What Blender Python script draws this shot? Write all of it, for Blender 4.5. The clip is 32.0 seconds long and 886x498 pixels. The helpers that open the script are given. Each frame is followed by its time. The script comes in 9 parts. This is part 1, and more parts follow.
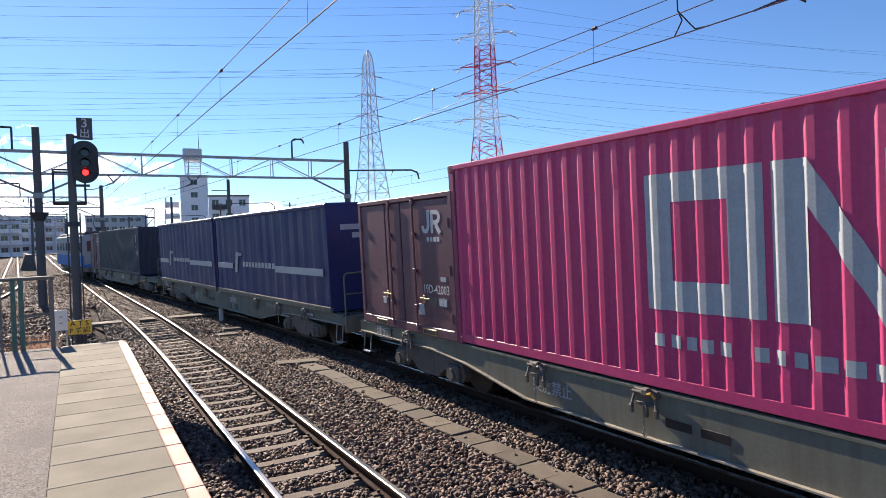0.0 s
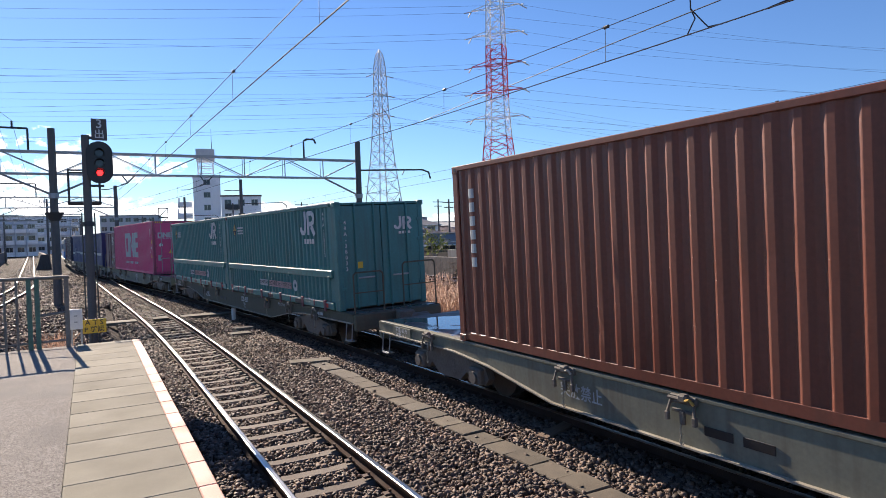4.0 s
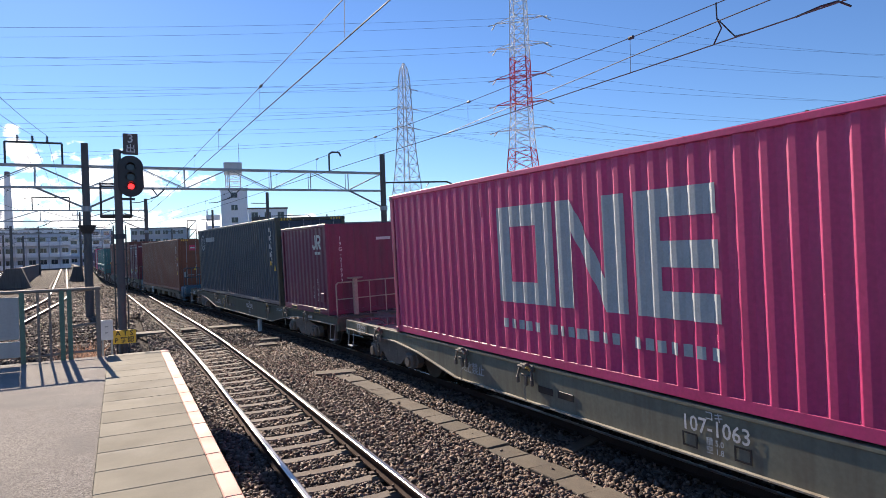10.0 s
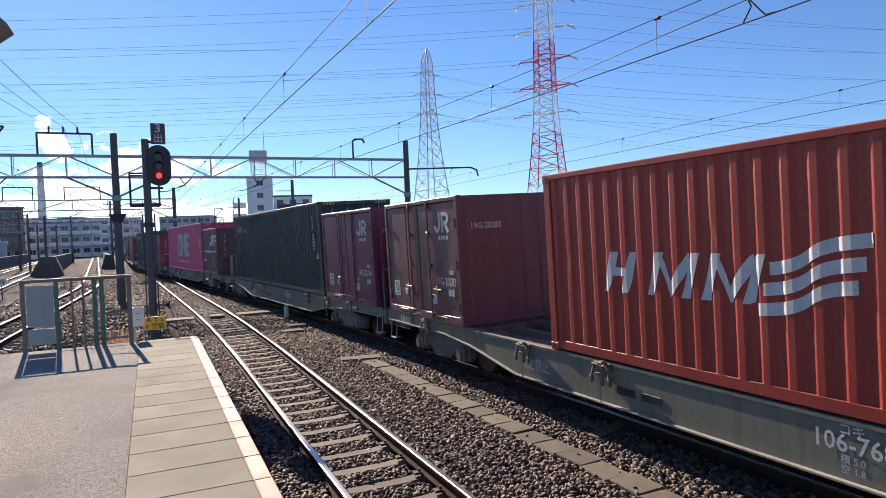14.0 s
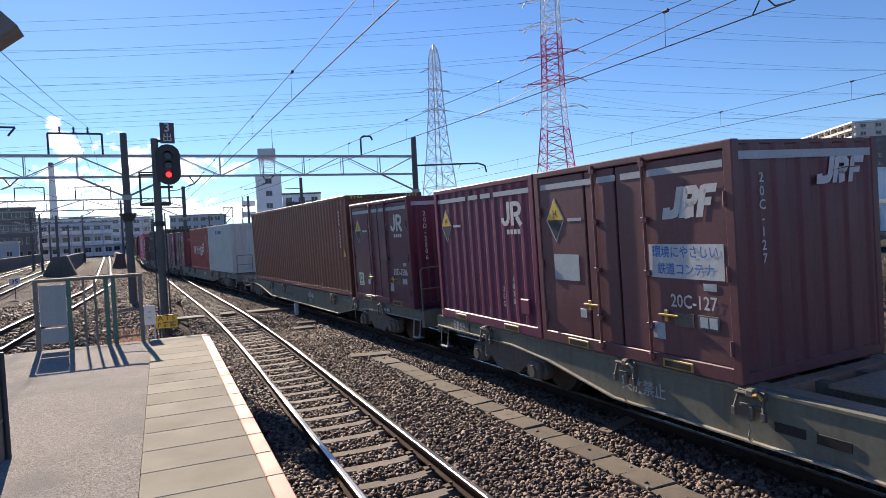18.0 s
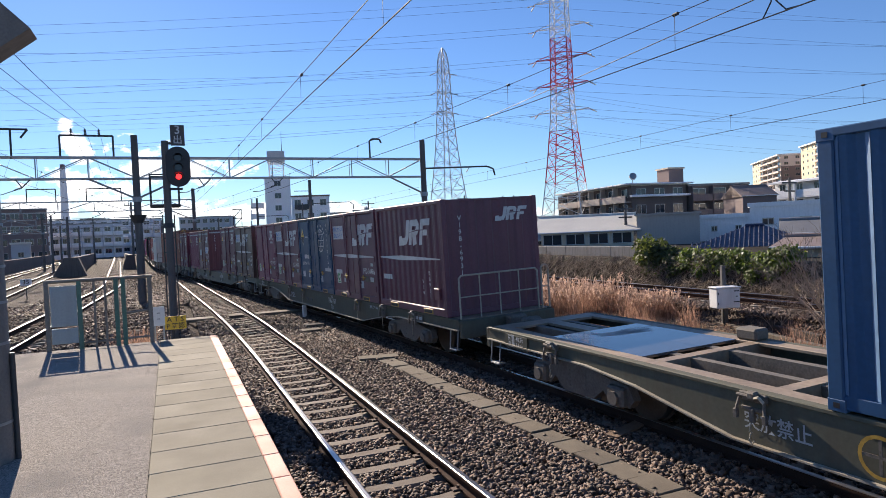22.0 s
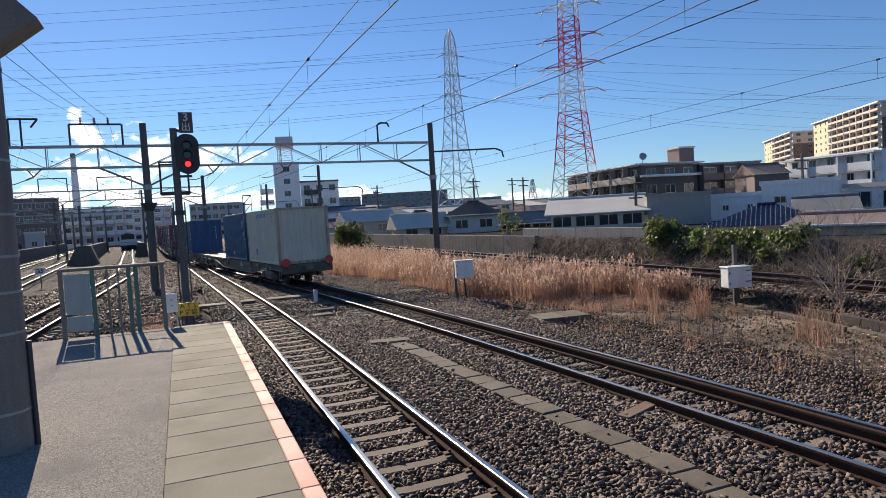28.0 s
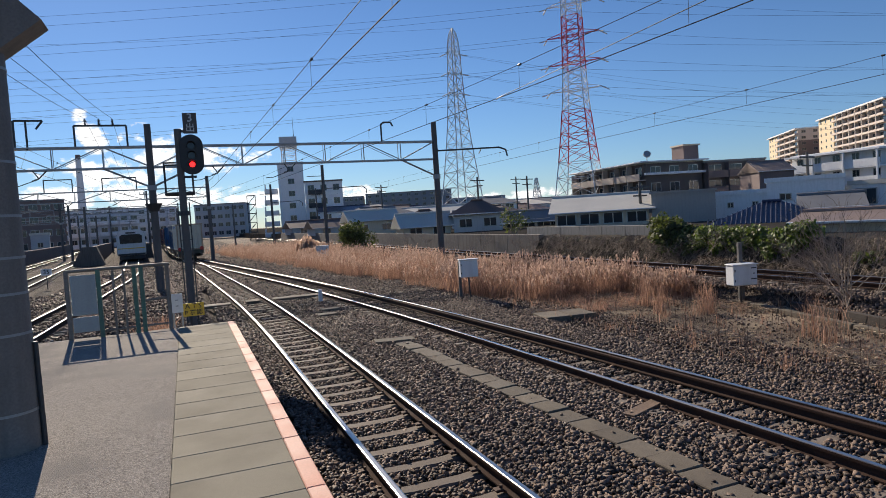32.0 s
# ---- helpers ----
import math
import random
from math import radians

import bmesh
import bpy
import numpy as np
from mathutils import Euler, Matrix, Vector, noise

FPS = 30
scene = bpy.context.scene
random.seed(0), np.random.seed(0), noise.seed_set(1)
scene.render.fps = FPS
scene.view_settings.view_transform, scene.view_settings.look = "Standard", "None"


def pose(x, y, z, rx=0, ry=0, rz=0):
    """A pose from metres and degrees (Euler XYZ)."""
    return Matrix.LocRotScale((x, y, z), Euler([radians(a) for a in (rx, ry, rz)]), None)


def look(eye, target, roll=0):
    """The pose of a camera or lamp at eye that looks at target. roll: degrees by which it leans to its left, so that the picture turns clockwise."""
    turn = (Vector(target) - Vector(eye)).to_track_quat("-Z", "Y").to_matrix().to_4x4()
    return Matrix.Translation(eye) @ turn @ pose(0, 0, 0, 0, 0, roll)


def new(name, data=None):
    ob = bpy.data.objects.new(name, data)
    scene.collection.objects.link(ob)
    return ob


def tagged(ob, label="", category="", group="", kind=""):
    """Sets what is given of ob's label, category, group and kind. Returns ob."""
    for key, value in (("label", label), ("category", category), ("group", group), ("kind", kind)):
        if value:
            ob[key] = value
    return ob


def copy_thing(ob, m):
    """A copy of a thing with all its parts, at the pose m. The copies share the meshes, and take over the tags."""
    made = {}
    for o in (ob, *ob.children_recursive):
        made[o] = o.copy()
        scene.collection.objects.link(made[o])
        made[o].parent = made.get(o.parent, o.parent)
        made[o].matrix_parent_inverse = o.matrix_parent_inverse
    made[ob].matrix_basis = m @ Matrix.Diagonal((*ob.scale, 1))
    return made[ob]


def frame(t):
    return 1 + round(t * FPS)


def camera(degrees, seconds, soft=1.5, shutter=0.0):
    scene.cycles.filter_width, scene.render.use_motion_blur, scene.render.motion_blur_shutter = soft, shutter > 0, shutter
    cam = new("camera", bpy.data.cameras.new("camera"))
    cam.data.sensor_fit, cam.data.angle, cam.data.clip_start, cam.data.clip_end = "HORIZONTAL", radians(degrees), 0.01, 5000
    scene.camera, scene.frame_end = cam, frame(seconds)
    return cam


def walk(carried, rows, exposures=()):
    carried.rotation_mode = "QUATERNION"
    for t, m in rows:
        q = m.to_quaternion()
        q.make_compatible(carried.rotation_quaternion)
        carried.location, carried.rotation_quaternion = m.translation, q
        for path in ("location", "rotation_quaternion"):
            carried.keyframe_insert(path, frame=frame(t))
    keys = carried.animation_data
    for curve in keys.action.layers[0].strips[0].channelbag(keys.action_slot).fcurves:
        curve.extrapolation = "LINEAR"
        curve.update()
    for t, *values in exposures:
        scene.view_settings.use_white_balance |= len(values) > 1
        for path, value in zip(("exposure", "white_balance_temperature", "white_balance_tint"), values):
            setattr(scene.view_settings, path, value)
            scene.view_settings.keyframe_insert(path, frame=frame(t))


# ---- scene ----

# camera: held at eye height on the platform, turning slowly to the left
cam = camera(68.91, 32.0, soft=0.6, shutter=0.0)
EYE = Vector((0.0, 0.0, 2.75))


def aim(yaw, pitch, roll):
    a, b = radians(yaw), radians(pitch)
    return look(EYE, EYE + Vector((-math.sin(a) * math.cos(b), math.cos(a) * math.cos(b), math.sin(b))), roll)


walk(cam, [(t, aim(a, b, c)) for t, a, b, c in (
    (0.0, -29.76, -1.39, -1.72), (0.5, -29.64, -1.32, -1.53), (1.0, -29.59, -1.24, -1.29), (1.5, -29.54, -1.13, -1.19),
    (2.0, -29.52, -1.06, -1.27), (2.5, -29.39, -1.21, -1.60), (3.0, -29.10, -1.29, -1.70), (3.5, -28.94, -1.41, -1.71),
    (5.5, -28.02, -1.01, -1.63), (6.0, -27.93, -0.71, -1.46), (6.5, -27.87, -0.49, -1.52), (7.0, -27.82, -0.24, -1.38),
    (7.5, -27.71, 0.12, -1.48), (8.0, -27.52, 0.08, -1.74), (8.5, -27.31, -0.30, -2.16), (9.0, -26.86, -0.31, -2.19),
    (9.5, -26.72, -0.26, -1.85), (10.0, -26.64, -0.28, -1.83), (10.5, -26.29, -0.34, -2.15), (11.0, -25.97, -0.61, -2.30),
    (11.5, -25.55, -1.25, -2.62), (12.0, -25.13, -1.40, -2.36), (12.5, -24.93, -1.52, -2.41), (13.0, -24.76, -1.51, -2.36),
    (13.5, -24.59, -1.50, -2.38), (14.0, -24.46, -1.44, -2.25), (14.5, -24.34, -1.36, -2.17), (16.5, -24.00, -1.44, -2.39),
    (17.0, -23.91, -1.52, -2.43), (17.5, -23.84, -1.60, -2.47), (18.0, -23.66, -1.74, -2.77), (18.5, -23.52, -1.82, -2.82),
    (19.0, -23.35, -1.81, -2.68), (19.5, -23.27, -1.79, -2.63), (20.0, -23.18, -1.73, -2.49), (20.5, -23.13, -1.59, -2.59),
    (21.0, -23.02, -1.42, -2.63), (21.5, -22.96, -1.42, -2.57), (22.0, -22.96, -1.45, -2.52), (22.5, -22.83, -1.54, -2.87),
    (23.0, -22.59, -1.54, -3.06), (23.5, -22.42, -1.61, -3.00), (24.0, -22.24, -1.52, -2.88), (24.5, -22.10, -1.39, -3.04),
    (25.0, -21.90, -1.51, -3.42), (25.5, -21.75, -1.75, -3.44), (27.5, -21.80, -2.64, -3.60), (28.0, -22.03, -2.88, -3.36),
    (28.5, -22.62, -2.95, -2.80), (29.0, -22.61, -3.05, -3.00), (29.5, -22.54, -3.20, -3.43), (30.0, -22.25, -3.28, -3.72),
    (30.5, -22.07, -3.21, -3.60), (31.0, -21.98, -3.17, -3.55), (31.5, -21.80, -3.15, -4.02), (32.0, -21.65, -2.94, -3.68),
)], exposures=((0.0, 1.02, 6500, 15), (4.0, 0.93, 6500, 15), (9.0, 0.89, 6500, 15), (20.0, 0.85, 6500, 15), (25.0, 0.68, 6500, 14), (28.0, 0.5, 6500, 12), (30.0, 0.24, 6500, 12), (32.0, 0.26, 6500, 12)))

# daylight: low winter sun ahead and a little to the left, clear sky
SUN_EL, SUN_AZ = 26.5, -6.2
world = bpy.data.worlds.new("world")
scene.world = world
world.use_nodes = True
_nt = world.node_tree
_sky = _nt.nodes.new("ShaderNodeTexSky")
_sky.sky_type, _sky.sun_disc = "NISHITA", False
_sky.sun_elevation, _sky.sun_rotation = radians(SUN_EL), radians(SUN_AZ)
_sky.air_density, _sky.dust_density, _sky.ozone_density = 1.0, 0.05, 5.0
_nt.nodes["Background"].inputs[1].default_value = 0.067
_hue = _nt.nodes.new("ShaderNodeVectorMath")      # clear, dry winter air: a deeper blue
_hue.operation, _hue.inputs[1].default_value = "MULTIPLY", (0.82, 0.97, 1.15)
_nt.links.new(_sky.outputs[0], _hue.inputs[0])
_nt.links.new(_hue.outputs[0], _nt.nodes["Background"].inputs[0])
sun = new("sun", bpy.data.lights.new("sun", "SUN"))
sun.data.energy, sun.data.angle, sun.data.color = 5.0, radians(0.55), (1.0, 0.87, 0.7)
sun.matrix_world = look((0, 0, 0), (-math.sin(radians(SUN_AZ)) * math.cos(radians(SUN_EL)), -math.cos(radians(SUN_AZ)) * math.cos(radians(SUN_EL)), -math.sin(radians(SUN_EL))))


# ---- building tools ----
class MB:
    """Collects vertices and faces for one mesh."""

    def __init__(self):
        self.v, self.f = [], []

    def add(self, verts, faces):
        n = len(self.v)
        self.v += [tuple(p) for p in verts]
        self.f += [tuple(i + n for i in q) for q in faces]
        return self

    def box(self, x0, x1, y0, y1, z0, z1, m=None):
        vs = [Vector(p) for p in ((x0, y0, z0), (x1, y0, z0), (x1, y1, z0), (x0, y1, z0), (x0, y0, z1), (x1, y0, z1), (x1, y1, z1), (x0, y1, z1))]
        if m:
            vs = [m @ p for p in vs]
        return self.add(vs, ((0, 3, 2, 1), (4, 5, 6, 7), (0, 1, 5, 4), (1, 2, 6, 5), (2, 3, 7, 6), (3, 0, 4, 7)))

    def bev(self, x0, x1, y0, y1, z0, z1, c=0.02, m=None):
        """A box whose edges are chamfered by c."""
        xs, ys, zs = (x0, x1), (y0, y1), (z0, z1)
        vs, ix = [], {}
        for i in (0, 1):
            for j in (0, 1):
                for k in (0, 1):
                    sx, sy, sz = (1 - 2 * i) * c, (1 - 2 * j) * c, (1 - 2 * k) * c
                    for a, p in enumerate(((xs[i], ys[j] + sy, zs[k] + sz), (xs[i] + sx, ys[j], zs[k] + sz), (xs[i] + sx, ys[j] + sy, zs[k]))):
                        ix[i, j, k, a] = len(vs)
                        vs.append(m @ Vector(p) if m else p)
        q = lambda *t: tuple(ix[s] for s in t)
        fs = [q((0, 0, 0, 0), (0, 0, 1, 0), (0, 1, 1, 0), (0, 1, 0, 0)), q((1, 0, 0, 0), (1, 1, 0, 0), (1, 1, 1, 0), (1, 0, 1, 0)),
              q((0, 0, 0, 1), (1, 0, 0, 1), (1, 0, 1, 1), (0, 0, 1, 1)), q((0, 1, 0, 1), (0, 1, 1, 1), (1, 1, 1, 1), (1, 1, 0, 1)),
              q((0, 0, 0, 2), (0, 1, 0, 2), (1, 1, 0, 2), (1, 0, 0, 2)), q((0, 0, 1, 2), (1, 0, 1, 2), (1, 1, 1, 2), (0, 1, 1, 2))]
        for j in (0, 1):
            for k in (0, 1):
                fs.append(q((0, j, k, 1), (1, j, k, 1), (1, j, k, 2), (0, j, k, 2)))
        for i in (0, 1):
            for k in (0, 1):
                fs.append(q((i, 0, k, 0), (i, 1, k, 0), (i, 1, k, 2), (i, 0, k, 2)))
            for j in (0, 1):
                fs.append(q((i, j, 0, 0), (i, j, 1, 0), (i, j, 1, 1), (i, j, 0, 1)))
            for j in (0, 1):
                for k in (0, 1):
                    fs.append(q((i, j, k, 0), (i, j, k, 1), (i, j, k, 2)))
        return self.add(vs, fs)

    def cyl(self, a, b, r0, r1=None, n=10, caps=True):
        a, b = Vector(a), Vector(b)
        r1 = r0 if r1 is None else r1
        d = (b - a).normalized()
        u = d.orthogonal().normalized()
        w = d.cross(u)
        ring = [u * math.cos(2 * math.pi * i / n) + w * math.sin(2 * math.pi * i / n) for i in range(n)]
        vs = [a + e * r0 for e in ring] + [b + e * r1 for e in ring]
        fs = [(i, (i + 1) % n, n + (i + 1) % n, n + i) for i in range(n)]
        if caps:
            fs += [tuple(range(n - 1, -1, -1)), tuple(range(n, 2 * n))]
        return self.add(vs, fs)

    def tube(self, pts, r, n=6):
        for a, b in zip(pts, pts[1:]):
            self.cyl(a, b, r, r, n)
        return self

    def sweep(self, prof, path, closed=True):
        """prof: (across, up) points; path: (point, across vector) pairs."""
        n, vs, fs = len(prof), [], []
        for p, ac in path:
            vs += [(p[0] + ac[0] * q[0], p[1] + ac[1] * q[0], p[2] + ac[2] * q[0] + q[1]) for q in prof]
        for i in range(len(path) - 1):
            for j in range(n if closed else n - 1):
                k = (j + 1) % n
                fs.append((i * n + j, i * n + k, (i + 1) * n + k, (i + 1) * n + j))
        if closed:
            fs += [tuple(range(n - 1, -1, -1)), tuple((len(path) - 1) * n + j for j in range(n))]
        return self.add(vs, fs)

    def prism(self, poly, y0, y1, m=None):
        """A polygon in the x-z plane (anticlockwise seen from -y) drawn out from y0 to y1."""
        n = len(poly)
        vs = [Vector((p[0], y0, p[1])) for p in poly] + [Vector((p[0], y1, p[1])) for p in poly]
        if m:
            vs = [m @ p for p in vs]
        return self.add(vs, [tuple(range(n)), tuple(range(2 * n - 1, n - 1, -1))] + [(j, n + j, n + (j + 1) % n, (j + 1) % n) for j in range(n)])


def mesh_of(name, mb, material=None, smooth=False):
    me = bpy.data.meshes.new(name)
    me.from_pydata(mb.v, [], mb.f)
    if material:
        me.materials.append(material)
    bm = bmesh.new()
    bm.from_mesh(me)
    bmesh.ops.recalc_face_normals(bm, faces=bm.faces)
    bm.to_mesh(me)
    bm.free()
    if smooth:
        me.polygons.foreach_set("use_smooth", [True] * len(me.polygons))
        me.set_sharp_from_angle(angle=radians(35))
    me.update()
    return me


def raw_mesh(name, verts, faces, material):
    """A mesh from arrays, with no repair of normals: quick for very many pieces."""
    me = bpy.data.meshes.new(name)
    me.from_pydata(verts, [], faces)
    me.materials.append(material)
    me.update()
    return me


def part(name, mb, material, parent=None, label="", smooth=False):
    """One mesh object, under a thing or under a part."""
    ob = new(name, mb if isinstance(mb, bpy.types.Mesh) else mesh_of(name, mb, material, smooth))
    ob.parent = parent
    return tagged(ob, label) if label else ob


def thing(name, label, category, group="", kind="", m=None):
    ob = new(name)
    ob.empty_display_size = 0.2
    if m:
        ob.matrix_basis = m
    return tagged(ob, label, category, group, kind)


_letters = {}


def letters(text, size, material, depth=0.0):
    """A mesh of words, from Blender's own font; kept for repeats."""
    key = (text, size, material.name)
    if key not in _letters:
        cu = bpy.data.curves.new("letters", "FONT")
        cu.body, cu.size, cu.align_x, cu.align_y, cu.resolution_u, cu.offset = text, size, "CENTER", "CENTER", 2, 0.012 * size
        cu.extrude = depth
        ob = bpy.data.objects.new("letters", cu)
        scene.collection.objects.link(ob)
        dg = bpy.context.evaluated_depsgraph_get()
        me = bpy.data.meshes.new_from_object(ob.evaluated_get(dg))
        bpy.data.objects.remove(ob)
        me.materials.clear()
        me.materials.append(material)
        _letters[key] = me
    return _letters[key]


def word(name, text, size, material, parent, m, squeeze=1.0):
    ob = new(name, letters(text, size, material))
    ob.parent = parent
    ob.matrix_basis = m @ Matrix.Diagonal((squeeze, 1, 1, 1))
    return ob


# ---- materials ----
def mat(name, col, rough=0.6, metal=0.0, var=0.18, scale=1.5, fine=30.0, bump=0.15, dist=0.01, dirt=None, dirt_amount=0.0, streak=0.0, rnd=0.0, island=0.0, spec=0.5, stretch=(1, 1, 1), dull=0.0):
    m = bpy.data.materials.new(name)
    m.use_nodes = True
    nt = m.node_tree
    n, lk = nt.nodes, nt.links.new
    bs = n["Principled BSDF"]
    bs.inputs["Roughness"].default_value, bs.inputs["Metallic"].default_value = rough, metal
    bs.inputs["Specular IOR Level"].default_value = spec
    tc, mp = n.new("ShaderNodeTexCoord"), n.new("ShaderNodeMapping")
    mp.inputs["Scale"].default_value = stretch
    lk(tc.outputs["Object"], mp.inputs["Vector"])
    vec = mp.outputs["Vector"]
    if rnd:
        oi, ad = n.new("ShaderNodeObjectInfo"), n.new("ShaderNodeVectorMath")
        mu = n.new("ShaderNodeMath")
        mu.operation, mu.inputs[1].default_value = "MULTIPLY", 37.0
        lk(oi.outputs["Random"], mu.inputs[0])
        lk(vec, ad.inputs[0])
        lk(mu.outputs[0], ad.inputs[1])
        vec = ad.outputs[0]
    big, small = n.new("ShaderNodeTexNoise"), n.new("ShaderNodeTexNoise")
    big.inputs["Scale"].default_value, big.inputs["Detail"].default_value = scale, 5.0
    small.inputs["Scale"].default_value, small.inputs["Detail"].default_value = fine, 3.0
    lk(vec, big.inputs["Vector"])
    lk(vec, small.inputs["Vector"])
    mix = n.new("ShaderNodeMath")
    mix.operation = "ADD"
    lk(big.outputs["Fac"], mix.inputs[0])
    lk(small.outputs["Fac"], mix.inputs[1])
    val = mix.outputs[0]
    rng = n.new("ShaderNodeMapRange")
    rng.inputs[1].default_value, rng.inputs[2].default_value = 0.6, 1.4
    rng.inputs[3].default_value, rng.inputs[4].default_value = 1 - var, 1 + var
    lk(val, rng.inputs[0])
    gain = rng.outputs[0]
    for amount, kind in ((rnd, "o"), (island, "i")):
        if amount:
            src = n.new("ShaderNodeObjectInfo").outputs["Random"] if kind == "o" else n.new("ShaderNodeNewGeometry").outputs["Random Per Island"]
            r2, ml = n.new("ShaderNodeMapRange"), n.new("ShaderNodeMath")
            r2.inputs[3].default_value, r2.inputs[4].default_value = 1 - amount, 1 + amount
            lk(src, r2.inputs[0])
            ml.operation = "MULTIPLY"
            lk(gain, ml.inputs[0])
            lk(r2.outputs[0], ml.inputs[1])
            gain = ml.outputs[0]
    sc = n.new("ShaderNodeVectorMath")
    sc.operation, sc.inputs[0].default_value = "SCALE", col
    lk(gain, sc.inputs["Scale"])
    out = sc.outputs[0]
    if dirt:
        dn, dr, dm = n.new("ShaderNodeTexNoise"), n.new("ShaderNodeMapRange"), n.new("ShaderNodeMix")
        dmp = n.new("ShaderNodeMapping")
        dmp.inputs["Scale"].default_value = (5, 5, 0.5) if streak else (1, 1, 1)
        dn.inputs["Scale"].default_value, dn.inputs["Detail"].default_value = 1.6, 7.0
        lk(vec, dmp.inputs["Vector"])
        lk(dmp.outputs[0], dn.inputs["Vector"])
        dr.inputs[1].default_value, dr.inputs[2].default_value = 0.45, 0.75
        dr.inputs[4].default_value = dirt_amount
        lk(dn.outputs["Fac"], dr.inputs[0])
        dm.data_type = "RGBA"
        lk(dr.outputs[0], dm.inputs["Factor"])
        lk(out, dm.inputs["A"])
        dm.inputs["B"].default_value = (*dirt, 1)
        out = dm.outputs["Result"]
    lk(out, bs.inputs["Base Color"])
    rr = n.new("ShaderNodeMapRange")
    rr.inputs[1].default_value, rr.inputs[2].default_value = 0.3, 0.7
    rr.inputs[3].default_value, rr.inputs[4].default_value = max(rough - 0.1, 0.03), min(rough + 0.1, 1)
    lk(big.outputs["Fac"], rr.inputs[0])
    if dull and dirt:
        du = n.new("ShaderNodeMath")
        du.operation, du.inputs[1].default_value = "MULTIPLY_ADD", dull
        lk(dr.outputs[0], du.inputs[0])
        lk(rr.outputs[0], du.inputs[2])
        lk(du.outputs[0], bs.inputs["Roughness"])
    else:
        lk(rr.outputs[0], bs.inputs["Roughness"])
    if bump:
        bp = n.new("ShaderNodeBump")
        bp.inputs["Strength"].default_value, bp.inputs["Distance"].default_value = bump, dist
        lk(small.outputs["Fac"], bp.inputs["Height"])
        lk(bp.outputs[0], bs.inputs["Normal"])
    return m


def stony(name, col, cell=18.0, var=0.45, dist=0.04, patch=None, patch_scale=0.35, patch_lo=0.5):
    """Loose stones or earth: cells of uneven colour with deep relief."""
    m = mat(name, col, 0.95, var=0.2, scale=0.8, fine=60, bump=0, spec=0.15)
    nt = m.node_tree
    n, lk = nt.nodes, nt.links.new
    bs = n["Principled BSDF"]
    tc = next(k for k in n if k.type == "TEX_COORD")
    vo = n.new("ShaderNodeTexVoronoi")
    vo.inputs["Scale"].default_value = cell
    lk(tc.outputs["Object"], vo.inputs["Vector"])
    base = bs.inputs["Base Color"].links[0].from_socket
    sp, r = n.new("ShaderNodeSeparateColor"), n.new("ShaderNodeMapRange")
    lk(vo.outputs["Color"], sp.inputs[0])
    r.inputs[3].default_value, r.inputs[4].default_value = 1 - var, 1 + var
    lk(sp.outputs[0], r.inputs[0])
    sc = n.new("ShaderNodeVectorMath")
    sc.operation = "SCALE"
    lk(base, sc.inputs[0])
    lk(r.outputs[0], sc.inputs["Scale"])
    out = sc.outputs[0]
    if patch:
        pn, pr, pm = n.new("ShaderNodeTexNoise"), n.new("ShaderNodeMapRange"), n.new("ShaderNodeMix")
        pn.inputs["Scale"].default_value, pn.inputs["Detail"].default_value = patch_scale, 6.0
        lk(tc.outputs["Object"], pn.inputs["Vector"])
        pr.inputs[1].default_value, pr.inputs[2].default_value = patch_lo, patch_lo + 0.12
        lk(pn.outputs["Fac"], pr.inputs[0])
        pm.data_type = "RGBA"
        lk(pr.outputs[0], pm.inputs["Factor"])
        lk(out, pm.inputs["A"])
        pm.inputs["B"].default_value = (*patch, 1)
        out = pm.outputs["Result"]
    lk(out, bs.inputs["Base Color"])
    bp = n.new("ShaderNodeBump")
    bp.inputs["Strength"].default_value, bp.inputs["Distance"].default_value = 1.0, dist
    bp.invert = True
    lk(vo.outputs["Distance"], bp.inputs["Height"])
    lk(bp.outputs[0], bs.inputs["Normal"])
    return m


def glow(name, col, strength):
    m = bpy.data.materials.new(name)
    m.use_nodes = True
    bs = m.node_tree.nodes["Principled BSDF"]
    bs.inputs["Base Color"].default_value = (*col, 1)
    bs.inputs["Emission Color"].default_value = (*col, 1)
    bs.inputs["Emission Strength"].default_value = strength
    return m


def glass(name, col, rough=0.05):
    m = bpy.data.materials.new(name)
    m.use_nodes = True
    bs = m.node_tree.nodes["Principled BSDF"]
    bs.inputs["Base Color"].default_value = (*col, 1)
    bs.inputs["Roughness"].default_value, bs.inputs["IOR"].default_value = rough, 1.5
    return m


M_EARTH = stony("earth", (0.15, 0.118, 0.088), cell=40, dist=0.03, patch=(0.34, 0.27, 0.19), patch_scale=0.55, patch_lo=0.5)
# both beds darker than the stones: shade in the gaps put into colour
M_BALLAST_SHADE = stony("ballast", (0.036, 0.029, 0.024), cell=15, dist=0.05)
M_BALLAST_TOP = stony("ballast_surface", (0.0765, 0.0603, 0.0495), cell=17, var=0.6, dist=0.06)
M_STONE = mat("crushed_stone", (0.142, 0.1005, 0.0755), 0.72, var=0.35, scale=5, fine=50, bump=0.1, island=0.8, spec=0.36)
M_SLEEPER = mat("sleeper_concrete", (0.1997, 0.1658, 0.1343), 0.9, var=0.25, scale=4, fine=60, bump=0.3, dirt=(0.12, 0.08, 0.06), dirt_amount=0.5, rnd=0.15)
M_RAIL = mat("rail_steel", (0.5, 0.48, 0.45), 0.3, 1.0, var=0.1, scale=2, fine=80, bump=0.03, stretch=(1, 0.1, 1))
